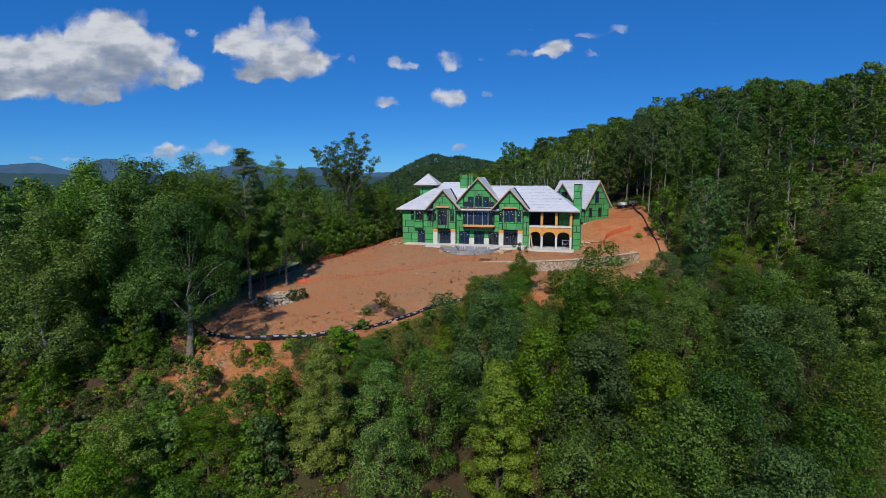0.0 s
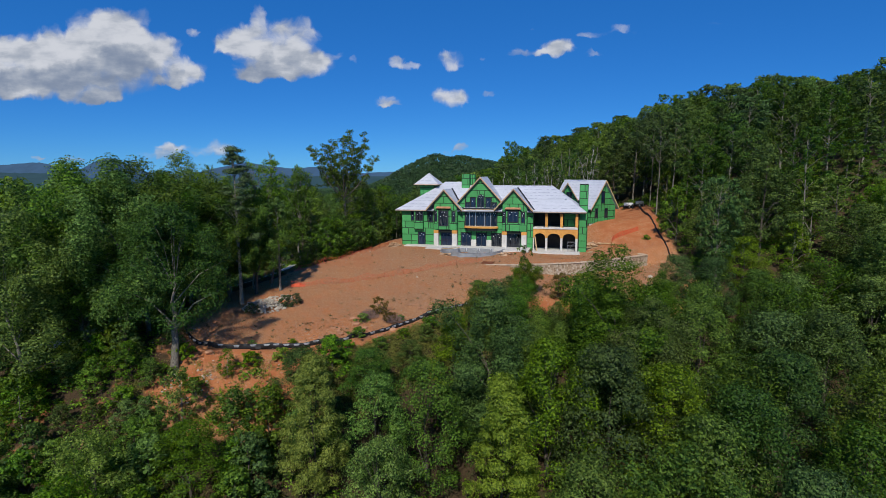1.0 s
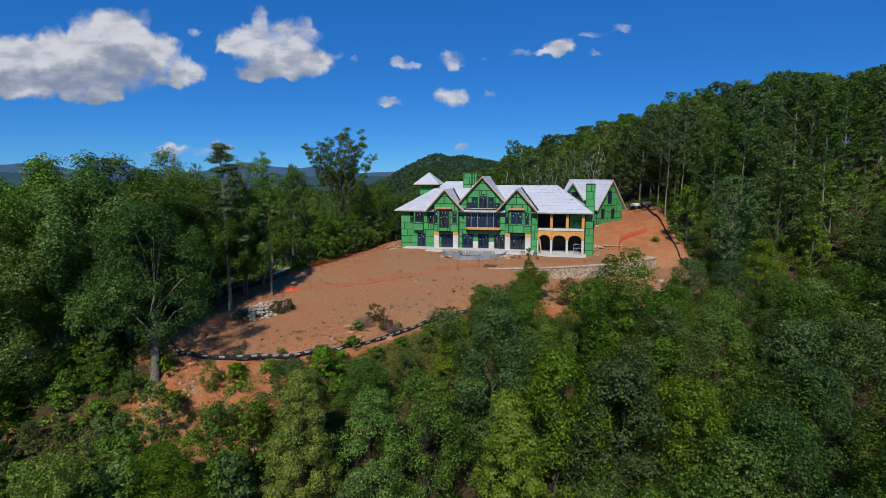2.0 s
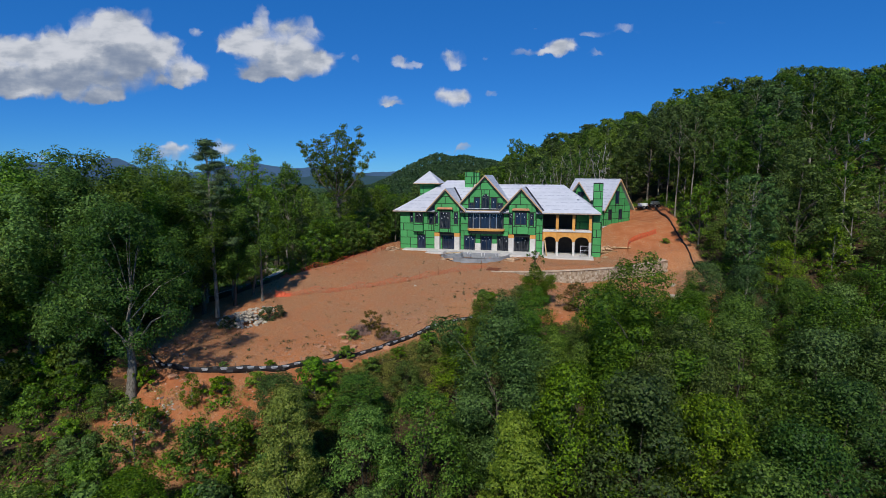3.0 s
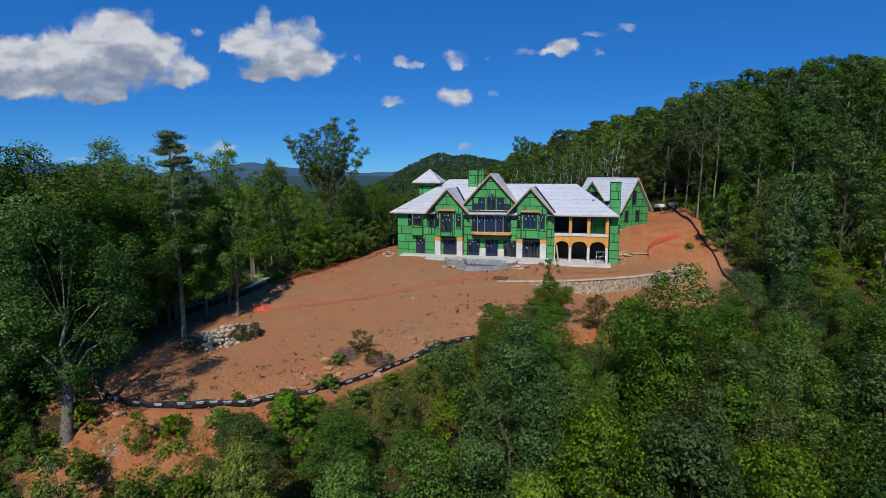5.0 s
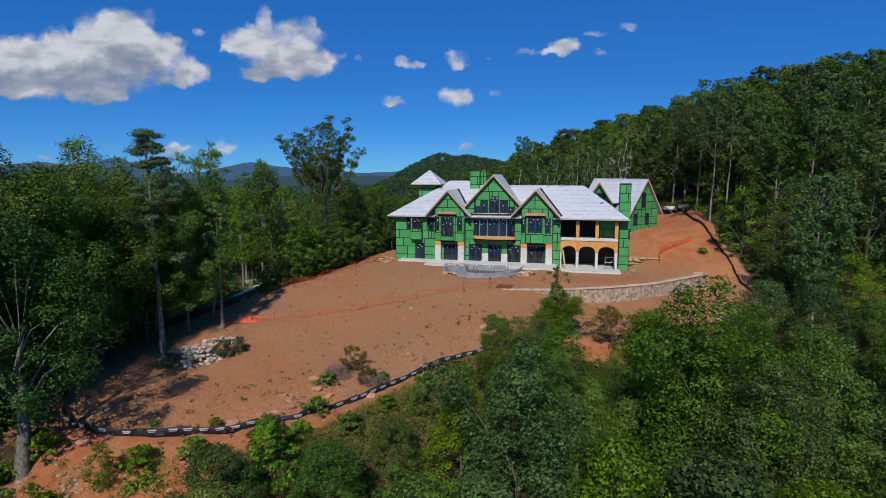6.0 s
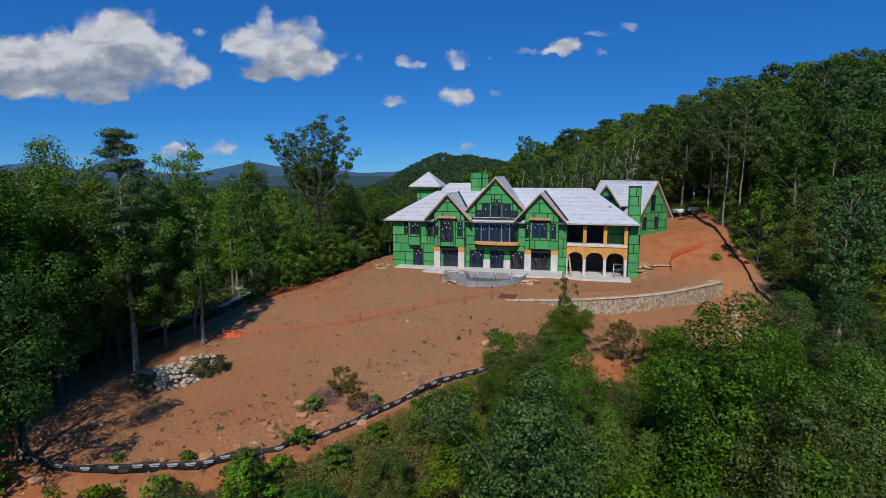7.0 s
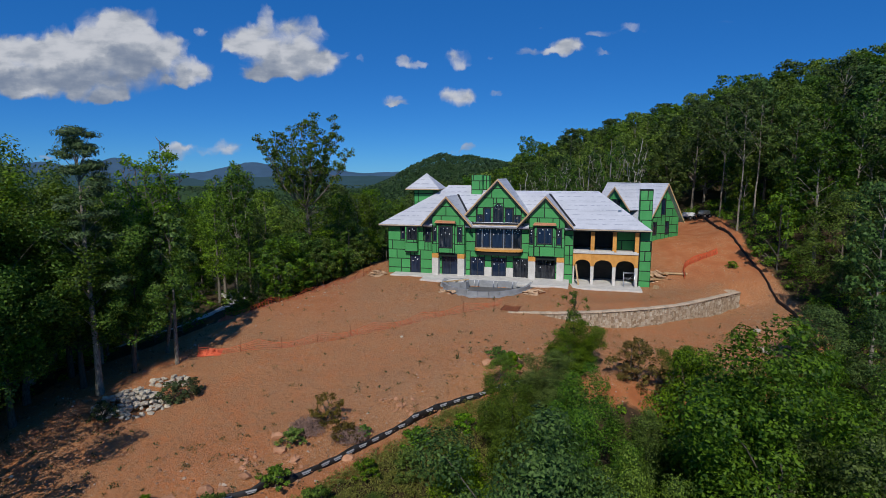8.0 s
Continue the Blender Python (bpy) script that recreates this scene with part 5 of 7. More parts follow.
# box bay on the left wing
bay = [(2.83, 4.1, 4.62, 6.2)]
sheathed(house, rect(2.5, 4.2, 3.0, 6.4), bay, T((0, -0.6, 0)), 0.12, seed=4)
window(house, *bay[0], -0.57, 2, 1, seed=5, labels=1)
for x in (2.5, 4.2):
    sheathed(house, rect(0, 0.6, 3.0, 6.4), (), T((x, -0.6 if x > 3 else 0.0, 0)) @ pose(0, 0, 0, 0, 0, 90 if x > 3 else -90), 0.1, seed=5)
part("bay_floor", boxes((2.5, 4.2, -0.6, 0, 2.9, 3.0)), TAPE, house)
# left end and back walls
sheathed(house, rect(0, DEEP, -0.5, 6.45), (), T((0, DEEP, 0)) @ pose(0, 0, 0, 0, 0, -90), seed=6)
sheathed(house, rect(0, 31.7, -0.5, 6.45), (), T((31.7, DEEP, 0)) @ pose(0, 0, 0, 0, 0, 180), seed=7, boards=False, mat=PANEL)


def gabled_bay(x0, x1, apex_x, apex_z, eave, win, slits, door, seed):
    """A projecting bay: stone piers below, boarded wall and gable above."""
    y = -1.0
    slope = 1.11
    gx0, gx1 = apex_x - (apex_z - eave) / slope, apex_x + (apex_z - eave) / slope
    a, b = max(x0, gx0), min(x1, gx1)
    outline = [(x0, 2.95), (x1, 2.95), (x1, apex_z - (x1 - apex_x) * slope - 0.1), (apex_x, apex_z - 0.1), (x0, apex_z - (apex_x - x0) * slope - 0.1)]
    sheathed(house, outline, [win] + slits, T((0, y, 0)), seed=seed)
    window(house, *win, y - 0.22, 1 if win[1] - win[0] < 1.75 else 2, 1, seed=seed, labels=3, bar=0.1)
    # boarded surround that stands proud round the window
    sx0, sx1 = win[0] - 0.35, win[1] + 0.35
    sheathed(house, rect(sx0, sx1, 3.05, 6.75), [win], T((0, y - 0.2, 0)), 0.18, seed=seed + 1, long=sx1 - sx0 + 0.01)
    for s in slits:
        window(house, *s, y + 0.03, 1, 2, seed=seed + 2, labels=2)
    for x, turn, yy in ((x0, -90, 0.0), (x1, 90, y)):
        sheathed(house, rect(0, 1.0, 2.95, 6.6), (), T((x, yy, 0)) @ pose(0, 0, 0, 0, 0, turn), 0.15, seed=seed + 3)
    part("copper_hood", boxes((sx0 - 0.18, sx1 + 0.18, y - 0.62, y - 0.02, 6.92, 7.0), (sx0 - 0.12, sx1 + 0.12, y - 0.5, y - 0.02, 7.0, 7.12), (sx0 - 0.05, sx1 + 0.05, y - 0.34, y - 0.02, 7.12, 7.24), bev=0.02), COPPER, house, "copper-coloured window hood")
    # piers with orange boards on top
    for p0, p1 in ((x0, x0 + 0.85), (x1 - 0.88, x1)):
        pier = part("pier", boxes((p0, p1, y - 0.06, y + 0.9, -0.5, 2.35), bev=0.02), CONCRETE, house)
        part("pier_cap", boxes((p0 - 0.01, p1 + 0.01, y - 0.07, y + 0.9, 2.355, 2.95), bev=0.01), GLULAM, pier, "orange wooden board")
    part("header", boxes((x0 + 0.86, x1 - 0.89, y + 0.1, y + 0.9, 2.55, 2.94)), TAPE, house)
    sheathed(house, rect(x0 + 0.6, x1 - 0.6, -0.3, 2.9), [door], T((0, -0.12, 0)), 0.12, seed=seed + 5)
    window(house, *door, -0.1, 2, 1, seed=seed + 6, name="door", labels=1, bar=0.09)


gabled_bay(6.3, 10.55, 8.22, 10.29, 6.65, (7.28, 8.98, 3.75, 6.45), [(6.48, 6.92, 4.55, 6.35), (9.66, 10.2, 4.55, 6.35)], (7.5, 9.6, -0.1, 2.5), 20)
gabled_bay(18.64, 22.95, 20.57, 10.47, 6.78, (19.67, 21.45, 4.62, 6.6), [(18.72, 19.18, 4.55, 6.4), (22.0, 22.55, 4.55, 6.4)], (19.5, 21.8, -0.1, 2.5), 40)

# middle of the front
mid_low = [(11.17, 12.97, -0.15, 2.44), (13.96, 15.74, -0.15, 2.44), (16.71, 18.48, -0.15, 2.44)]
mid_up = [(11.87, 12.62, 3.75, 6.32), (12.70, 13.66, 3.75, 6.32), (13.86, 15.34, 3.75, 6.32), (15.52, 16.46, 3.75, 6.32), (16.56, 17.6, 3.75, 6.32)]
sheathed(house, rect(10.55, 18.64, -0.4, 6.5), mid_low + mid_up, seed=60)
for i, o in enumerate(mid_low):
    window(house, *o, 0.03, 2, 1, seed=i, name="door", labels=3, bar=0.1)
for i, o in enumerate(mid_up):
    window(house, *o, 0.03, 1, 1, seed=i + 4, labels=2, bar=0.1)
for i, (a, b) in enumerate(((12.98, 13.95), (15.75, 16.70))):
    part("plinth", boxes((a + 0.02, b - 0.02, -0.12, 0.0, -0.4, 1.25), bev=0.015), CONCRETE, house)
for x in (12.66, 13.76, 15.43, 16.51):
    part("mullion_post", boxes((x - 0.055, x + 0.055, -0.1, 0.0, 3.7, 6.4)), STEEL, house)
up_holes = [(11.9, 12.7, 7.1, 7.95), (12.86, 13.68, 7.04, 8.84), (14.07, 15.26, 7.05, 9.43), (15.59, 16.48, 7.04, 8.84), (16.64, 17.5, 7.1, 7.95)]
gable = [(10.15, 6.5), (19.0, 6.5), (19.0, 12.4 - (19.0 - 14.57) * 1.11), (14.57, 12.4), (10.15, 12.4 - (14.57 - 10.15) * 1.11)]
sheathed(house, gable, up_holes, T((0, 0.02, 0)), seed=61)
for i, o in enumerate(up_holes):
    window(house, *o, 0.05, 2 if o[1] - o[0] > 0.75 and i in (0, 4) else 1, 2 if i in (0, 4) else 1, arched=(i == 2), seed=i + 9, labels=2 if i == 2 else 1)
# spandrels that fill the corners over the arched window
bm = bmesh.new()
for s in (-1, 1):
    pts = [(14.665 + s * 0.6 * math.cos(math.pi * i / 14), 8.835 + 0.6 * math.sin(math.pi * i / 14)) for i in range(8)]
    prism(bm, pts + [(14.665 + s * 0.6, 9.44)], 0.0, 0.16)
part("spandrel", bm, PANEL, house)
# ledge over the windows and its dark rail
part("ledge", boxes((11.4, 18.1, -0.55, 0.02, 6.5, 6.62), (11.4, 18.1, -0.55, -0.43, 6.62, 6.78)), TIMBER, house, "pale timber ledge")
part("ledge_rail", boxes((11.6, 17.9, -0.4, -0.3, 6.66, 7.02)), FLASH, house, "dark strip on the ledge")


def bowed(x0, x1, depth, z0, z1, n=18, inner=0.0):
    """A plate with a bowed front edge."""
    bm = bmesh.new()
    cx, hw = (x0 + x1) / 2, (x1 - x0) / 2
    front = [(cx + hw * math.cos(math.pi + math.pi * i / n), -depth * math.sin(math.pi * i / n) ** 0.55) for i in range(n + 1)]
    lo = [bm.verts.new((x, y, z0)) for x, y in front]
    hi = [bm.verts.new((x, y, z1)) for x, y in front]
    bm.faces.new(lo)
    bm.faces.new(hi[::-1])
    for i in range(n + 1):
        j = (i + 1) % (n + 1)
        bm.faces.new((lo[i], lo[j], hi[j], hi[i]))
    return bm


balcony = part("balcony", bowed(11.75, 17.9, 1.25, 3.42, 3.72), GLULAM, house, "bowed balcony edged with orange wood")
part("balcony_deck", bowed(11.8, 17.85, 1.2, 3.722, 3.76), TIMBER, balcony, "pale deck board")
part("balcony_soffit", bowed(11.95, 17.7, 1.05, 2.92, 3.418), TAPE, balcony, "dark underside")

# right part: narrow wall, porch on two floors, end pier
sheathed(house, rect(22.95, 24.0, -0.5, 6.45), (), T((0, 0, 0)), seed=70)
PX0, PX1 = 24.0, 31.62
posts = ((26.04, 26.5), (28.61, 29.07), (31.16, 31.62))
for a, b in posts:
    part("porch_post", boxes((a, b, 0.0, 0.42, 3.7, 6.4), bev=0.015), GLULAM, house)
    part("porch_column", boxes((a + 0.08, b + 0.0, 0.02, 0.44, -0.7, 1.86), bev=0.015), CONCRETE, house)
part("porch_column", boxes((24.0, 24.2, 0.02, 0.44, -0.7, 1.86), bev=0.015), CONCRETE, house)
part("porch_beam", boxes((PX0, PX1, 0.02, 0.44, 6.4, 6.6)), TAPE, house)
part("porch_floor", boxes((PX0, PX1, -0.12, 4.5, 3.45, 3.7), bev=0.02), CONCRETE, house)
bays = ((24.2, 26.12), (26.5, 28.69), (29.07, 31.24))
for a, b in bays:
    n, c, hw = 14, (a + b) / 2, (b - a) / 2
    under = [(a + (b - a) * i / n, 1.86 + 0.82 * math.sqrt(max(0, 1 - ((2 * i / n - 1)) ** 2)) ** 0.9) for i in range(n + 1)]
    bm = bmesh.new()
    lo0, lo1 = [bm.verts.new((x, 0.0, z)) for x, z in under], [bm.verts.new((x, 0.4, z)) for x, z in under]
    hi0, hi1 = [bm.verts.new((x, 0.0, 3.45)) for x, z in under], [bm.verts.new((x, 0.4, 3.45)) for x, z in under]
    for i in range(n):
        for q in ((lo0[i], lo0[i + 1], hi0[i + 1], hi0[i]), (lo1[i + 1], lo1[i], hi1[i], hi1[i + 1]), (lo0[i], lo1[i], lo1[i + 1], lo0[i + 1]), (hi0[i], hi0[i + 1], hi1[i + 1], hi1[i])):
            bm.faces.new(q)
    part("arch_board", bm, GLULAM, house, "orange wooden board cut to an arch")
for a, b in ((24.0, 24.2), (26.12, 26.5), (28.69, 29.07), (31.24, 31.62)):
    part("arch_post", boxes((a + 0.002, b - 0.002, 0.0, 0.4, 1.862, 3.45)), GLULAM, house)
# porch linings with their shade put into the colour
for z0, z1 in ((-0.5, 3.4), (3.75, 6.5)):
    part("porch_back", boxes((PX0, PX1, 4.5, 4.7, z0, z1)), SHADED_PORCH, house)
    part("porch_side", boxes((PX0 - 0.2, PX0, 0.21, 4.5, z0, z1)), SHADED_PORCH, house)
part("porch_ceiling", boxes((PX0, PX1, 0.45, 4.5, 6.42, 6.5)), SHADED_PORCH, house)
sheathed(house, rect(0, 4.5, -0.5, 6.45), (), T((31.62, 4.5, 0)) @ pose(0, 0, 0, 0, 0, -90), 0.08, seed=71)
sheathed(house, rect(0, DEEP - 0.5, -0.9, 6.45), (), T((31.72, 0.45, 0)) @ pose(0, 0, 0, 0, 0, 90), 0.08, seed=73)
for x in (24.25, 26.6, 29.2):
    part("porch_kerb", boxes((x, x + 2.2, -0.1, 0.1, 3.702, 3.85)), CONCRETE, house)


# roofs
def roof_material():
    m = Mat("white_underlay", 0.55, 0, 0.3)
    v = m.coords(world_space=False)
    sep = m.node("ShaderNodeSeparateXYZ")
    m.put(v, sep.inputs[0])
    z = sep.outputs["Z"]
    n1, n2 = m.noise(v, 0.5, 4), m.noise(v, 9, 4)
    base = m.ramp(m.math("ADD", m.math("MULTIPLY", n1, 0.6), m.math("MULTIPLY", n2, 0.4)), ((0.35, (0.42, 0.435, 0.475)), (0.65, (0.53, 0.545, 0.585))))
    line = m.span(m.math("ABSOLUTE", m.math("SUBTRACT", m.math("FRACT", m.math("MULTIPLY", z, 1.9)), 0.5)), 0.10, 0.02)
    dash = m.span(m.noise(m.coords((1.6, 1.6, 6), False), 1.3, 1), 0.46, 0.54)
    lap = m.span(m.math("ABSOLUTE", m.math("SUBTRACT", m.math("FRACT", m.math("MULTIPLY", z, 0.95)), 0.1)), 0.045, 0.01)
    col = m.mix(m.math("MULTIPLY", m.math("MULTIPLY", line, dash), 0.85), base, (0.21, 0.235, 0.30))
    col = m.mix(m.math("MULTIPLY", lap, 0.35), col, (0.30, 0.31, 0.35))
    m.colour(col).bump(n2, 0.2, 0.02)
    return m.m


UNDERLAY = roof_material()
EAVE, RIDGE = 6.55, 10.95


def plane_part(quad, thick=0.22, name="roof", mat=None):
    return part(name, slab(bmesh.new(), quad, thick), mat or UNDERLAY, house)


x0, x1, y0, y1, rx0, rx1 = -1.05, 32.95, -0.75, DEEP + 0.75, 5.9, 26.95
plane_part(((x0, y0, EAVE), (x1, y0, EAVE), (rx1, 6, RIDGE), (rx0, 6, RIDGE)))
plane_part(((x1, y1, EAVE), (x0, y1, EAVE), (rx0, 6, RIDGE), (rx1, 6, RIDGE)))
plane_part(((x0, y1, EAVE), (x0, y0, EAVE), (rx0, 6, RIDGE)))
plane_part(((x1, y0, EAVE), (x1, y1, EAVE), (rx1, 6, RIDGE)))
for a, b in ((x0, 5.0), (24.2, x1)):
    part("fascia", boxes((a, b, y0 - 0.03, y0, EAVE - 0.15, EAVE - 0.01)), CAPSTONE, house, "weathered pale eaves board")
# soffit coloured black to draw the shadow line under the eaves
part("soffit", boxes((x0 + 0.2, x1 - 0.2, y0 + 0.1, -0.02, EAVE - 0.3, EAVE - 0.22)), TAPE, house)


def gable_roof(ax, az, low, front, back_z, y_wall, board=0.26):
    """Two roof plates of a front gable that run back into the main roof, with rake boards."""
    s = 1.11
    hw = (az - low) / s
    for sg in (-1, 1):
        ex = ax + sg * hw
        yb_ridge = -0.75 + (az - EAVE) / ((RIDGE - EAVE) / 6.75)
        yb_eave = -0.75 + max(0.05, (low - EAVE) / ((RIDGE - EAVE) / 6.75))
        yb_ridge = min(yb_ridge, back_z)
        plane_part(((ax, front, az), (ex, front, low), (ex, yb_eave, low), (ax, yb_ridge, az)), 0.16)
        bm = bmesh.new()
        prism(bm, [(ax, az - 0.17), (ax, az + 0.02), (ex + sg * 0.02, low + 0.02), (ex + sg * 0.02, low - board)] if sg < 0 else [(ax, az - board), (ex + 0.02, low - board), (ex + 0.02, low + 0.02), (ax, az + 0.02)], front - 0.06, front - 0.005)
        part("rake_board", bm, TIMBER, house, "raw timber rake board")
        # black strip added as the shadow line below the rake board
        bm = bmesh.new()
        prism(bm, [(ax, az - 0.5), (ax, az - board - 0.02), (ex, low - board - 0.02), (ex, low - 0.5)], front + 0.1, front + 0.16)
        part("rake_shadow_board", bm, FLASH, house, "black strip standing for the shadow behind the rake board")
        # black flashing where the gable roof meets the main roof
        valley = bmesh.new()
        a, b = Vector((ex, yb_eave, low + 0.07)), Vector((ax, yb_ridge, az + 0.07))
        if sg > 0 and az < 11:
            side = Vector((0.30, 0, 0.0))
            slab(valley, (a, a + side, b + side, b), 0.03)
            part("valley_flashing", valley, FLASH, house, "black valley flashing")


gable_roof(8.22, 10.36, 6.72, -1.45, 6.0, -1.0)
gable_roof(20.57, 10.54, 6.80, -1.45, 6.0, -1.0)
gable_roof(14.57, 12.58, 7.05, -0.45, 8.5, 0.0)
# back ridge, higher than the front roof
plane_part(((5.6, 5.6, 10.6), (10.3, 5.6, 10.6), (10.3, 7.2, 11.6), (6.6, 7.2, 11.6)), 0.3)
plane_part(((10.3, 9.2, 10.0), (5.6, 9.2, 10.0), (6.6, 7.2, 11.6), (10.3, 7.2, 11.6)), 0.3)
plane_part(((5.6, 9.2, 10.0), (5.6, 5.6, 10.6), (6.6, 7.2, 11.6)), 0.3)


# turret
def side_walls(parent, cx, cy, half_x, half_y, z0, z1, seed, mat=None, row=1.22):
    for k, (hw, hd) in enumerate(((half_x, half_y), (half_y, half_x), (half_x, half_y), (half_y, half_x))):
        m = T((cx, cy, 0)) @ pose(0, 0, 0, 0, 0, 90 * k) @ T((-hw, -hd, 0))
        sheathed(parent, rect(0, 2 * hw, z0, z1), (), m, 0.1, seed=seed + k, row=row, long=min(2.44, 2 * hw))


side_walls(house, 3.35, 7.0, 1.4, 1.4, 8.0, 11.2, 80)
for k in range(4):
    c = T((3.4, 7.0, 0)) @ pose(0, 0, 0, 0, 0, 90 * k)
    q = [c @ Vector(p) for p in ((-2.4, -2.4, 11.12), (2.4, -2.4, 11.12), (0, 0, 13.3))]
    plane_part(q, 0.12)
    part("fascia", boxes((-2.4, 2.4, -2.43, -2.4, 10.98, 11.12)), TIMBER, house).matrix_local = c
# black turret soffit, eaves shadow put into its colour
part("soffit", boxes((1.2, 5.6, 4.8, 9.2, 10.9, 10.97)), TAPE, house)

# chimneys
side_walls(house, 10.95, 6.2, 0.75, 1.0, 8.6, 13.1, 90, row=1.22)
side_walls(house, 12.05, 7.2, 0.4, 0.6, 8.6, 13.02, 94)
part("chimney_top", boxes((10.25, 11.65, 5.25, 7.15, 12.98, 13.08), (11.7, 12.4, 6.65, 7.75, 12.9, 13.0)), TAPE, house)
side_walls(house, 32.5, 3.1, 0.74, 0.65, -1.0, 11.35, 98)
part("chimney_top", boxes((31.8, 33.2, 2.5, 3.7, 11.25, 11.33)), TAPE, house)
sheathed(house, rect(31.78, 33.12, -1.0, 6.3), (), T((0, 0.55, 0)), 0.2, seed=104)
sheathed(house, rect(0, 1.85, -1.0, 6.3), (), T((33.12, 0.55, 0)) @ pose(0, 0, 0, 0, 0, 90), 0.12, seed=105)
sheathed(house, rect(29.2, 31.6, 3.75, 6.4), (), T((0, 2.2, 0)), 0.12, seed=106)
for x, y, z in ((29.2, 2.2, 8.4),):
    part("roof_vent", boxes((x, x + 0.4, y, y + 0.3, z, z + 0.35), bev=0.03), STEEL, house)

# ---------------------------------------------------------------- garage wing, turned to the drive
GAR = pose(32.0, 113.8, 10.3, 0, 0, 32)
garage = thing("garage_wing", GAR, "green sheathed garage wing with steep white roof and gables", "house")
GH, GR, GW, GD = 3.6, 8.6, 3.55, 11.0
gh = [(-2.3, -1.5, 1.1, 2.9), (0.5, 1.3, 1.1, 2.9), (-0.55, 0.35, 4.0, 6.3)]
sheathed(garage, [(-GW, 0), (GW, 0), (GW, GH), (0, GR - 0.1), (-GW, GH)], gh, seed=110)
for i, o in enumerate(gh):
    window(garage, *o, 0.03, 1, 1, seed=i + 30, labels=0)
part("footing", boxes((-GW - 0.05, GW + 0.05, -0.06, 0.25, -1.6, 0.0)), CONCRETE, garage)
for sg in (-1, 1):
    sheathed(garage, rect(0, GD, 0, GH), (), T((sg * GW, 0 if sg > 0 else GD, 0)) @ pose(0, 0, 0, 0, 0, 90 if sg > 0 else -90), seed=112 + sg)
    ex, ez = sg * (GW + 0.55), GH - 0.75
    part("roof", slab(bmesh.new(), ((0, -0.6, GR), (ex, -0.6, ez), (ex, GD, ez), (0, GD, GR)), 0.18), UNDERLAY, garage)
    bm = bmesh.new()
    prism(bm, [(0, GR - 0.32), (ex, ez - 0.32), (ex, ez + 0.02), (0, GR + 0.02)] if sg > 0 else [(ex, ez - 0.32), (0, GR - 0.32), (0, GR + 0.02), (ex, ez + 0.02)], -0.66, -0.605)
    part("rake_board", bm, TIMBER, garage, "raw timber rake board")
sheathed(garage, [(-GW, -1), (GW, -1), (GW, GH), (0, GR - 0.1), (-GW, GH)], (), T((0, GD, 0)) @ pose(0, 0, 0, 0, 0, 180), seed=113, boards=False, mat=PANEL)
# cross gable towards the main house
CG = T((-GW - 0.75, 5.2, 0)) @ pose(0, 0, 0, 0, 0, -90)
sheathed(garage, [(-2.6, 0), (2.6, 0), (2.6, 5.0), (0, 7.9), (-2.6, 5.0)], [(-0.7, 0.7, 4.6, 6.0)], CG, seed=115)
window(garage, -0.7, 0.7, 4.6, 6.0, 0.03, 2, 2, place=CG, labels=0, seed=50)
for sg in (-1, 1):
    q = [CG @ Vector(p) for p in ((0, -0.5, 8.05), (sg * 3.0, -0.5, 4.7), (sg * 3.0, 2.2, 4.7), (0, 4.2, 8.05))]
    part("roof", slab(bmesh.new(), q, 0.16), UNDERLAY, garage)
    bm = bmesh.new()
    prism(bm, [(0, 7.75), (sg * 3.0, 4.4), (sg * 3.0, 4.72), (0, 8.07)] if sg > 0 else [(-3.0, 4.4), (0, 7.75), (0, 8.07), (-3.0, 4.72)], -0.56, -0.505)
    part("rake_board", bm, TIMBER, garage, "raw timber rake board").matrix_local = CG


# ---------------------------------------------------------------- works round the house
def on_ground(pts, step):
    """Points along a plan line at even steps, with the line's direction."""
    out = []
    for (x0, y0), (x1, y1) in zip(pts[:-1], pts[1:]):
        n = max(1, int(math.hypot(x1 - x0, y1 - y0) / step))
        for i in range(n):
            t = i / n
            out.append((x0 + (x1 - x0) * t, y0 + (y1 - y0) * t))
    out.append(pts[-1])
    return out


def rounded(pts, times=2):
    """A plan line with its corners cut."""
    for _ in range(times):
        res = [pts[0]]
        for (x0, y0), (x1, y1) in zip(pts[:-1], pts[1:]):
            res += [(x0 * 0.75 + x1 * 0.25, y0 * 0.75 + y1 * 0.25), (x0 * 0.25 + x1 * 0.75, y0 * 0.25 + y1 * 0.75)]
        pts = res + [pts[-1]]
    return pts


# concrete paving before the house
for x0, x1, y0, y1, z in ((1.0, 11.0, -2.2, -0.02, 0.10), (5.6, 11.2, -4.4, -2.21, 0.09), (17.6, 23.6, -4.6, -0.02, 0.08), (11.01, 17.59, -3.0, -0.02, 0.10)):
    me = bpy.data.meshes.new("paving_slab")
    bm = boxes((x0, x1, y0, y1, z - 0.3, z), bev=0.02)
    bm.to_mesh(me)
    bm.free()
    me.materials.append(CONCRETE)
    ob = new("paving_slab", me)
    ob.matrix_world = HOUSE
    tagged(ob, "pale concrete paving slab before the unfinished house", "paving", kind="structure")
me = bpy.data.meshes.new("porch_slab")
bm = boxes((23.62, 32.0, -2.5, 4.6, -1.0, -0.42), bev=0.03)
bm.to_mesh(me)
bm.free()
me.materials.append(CONCRETE)
ob = new("porch_slab", me)
ob.matrix_world = HOUSE
tagged(ob, "pale concrete porch slab under the arches", "paving", kind="structure")


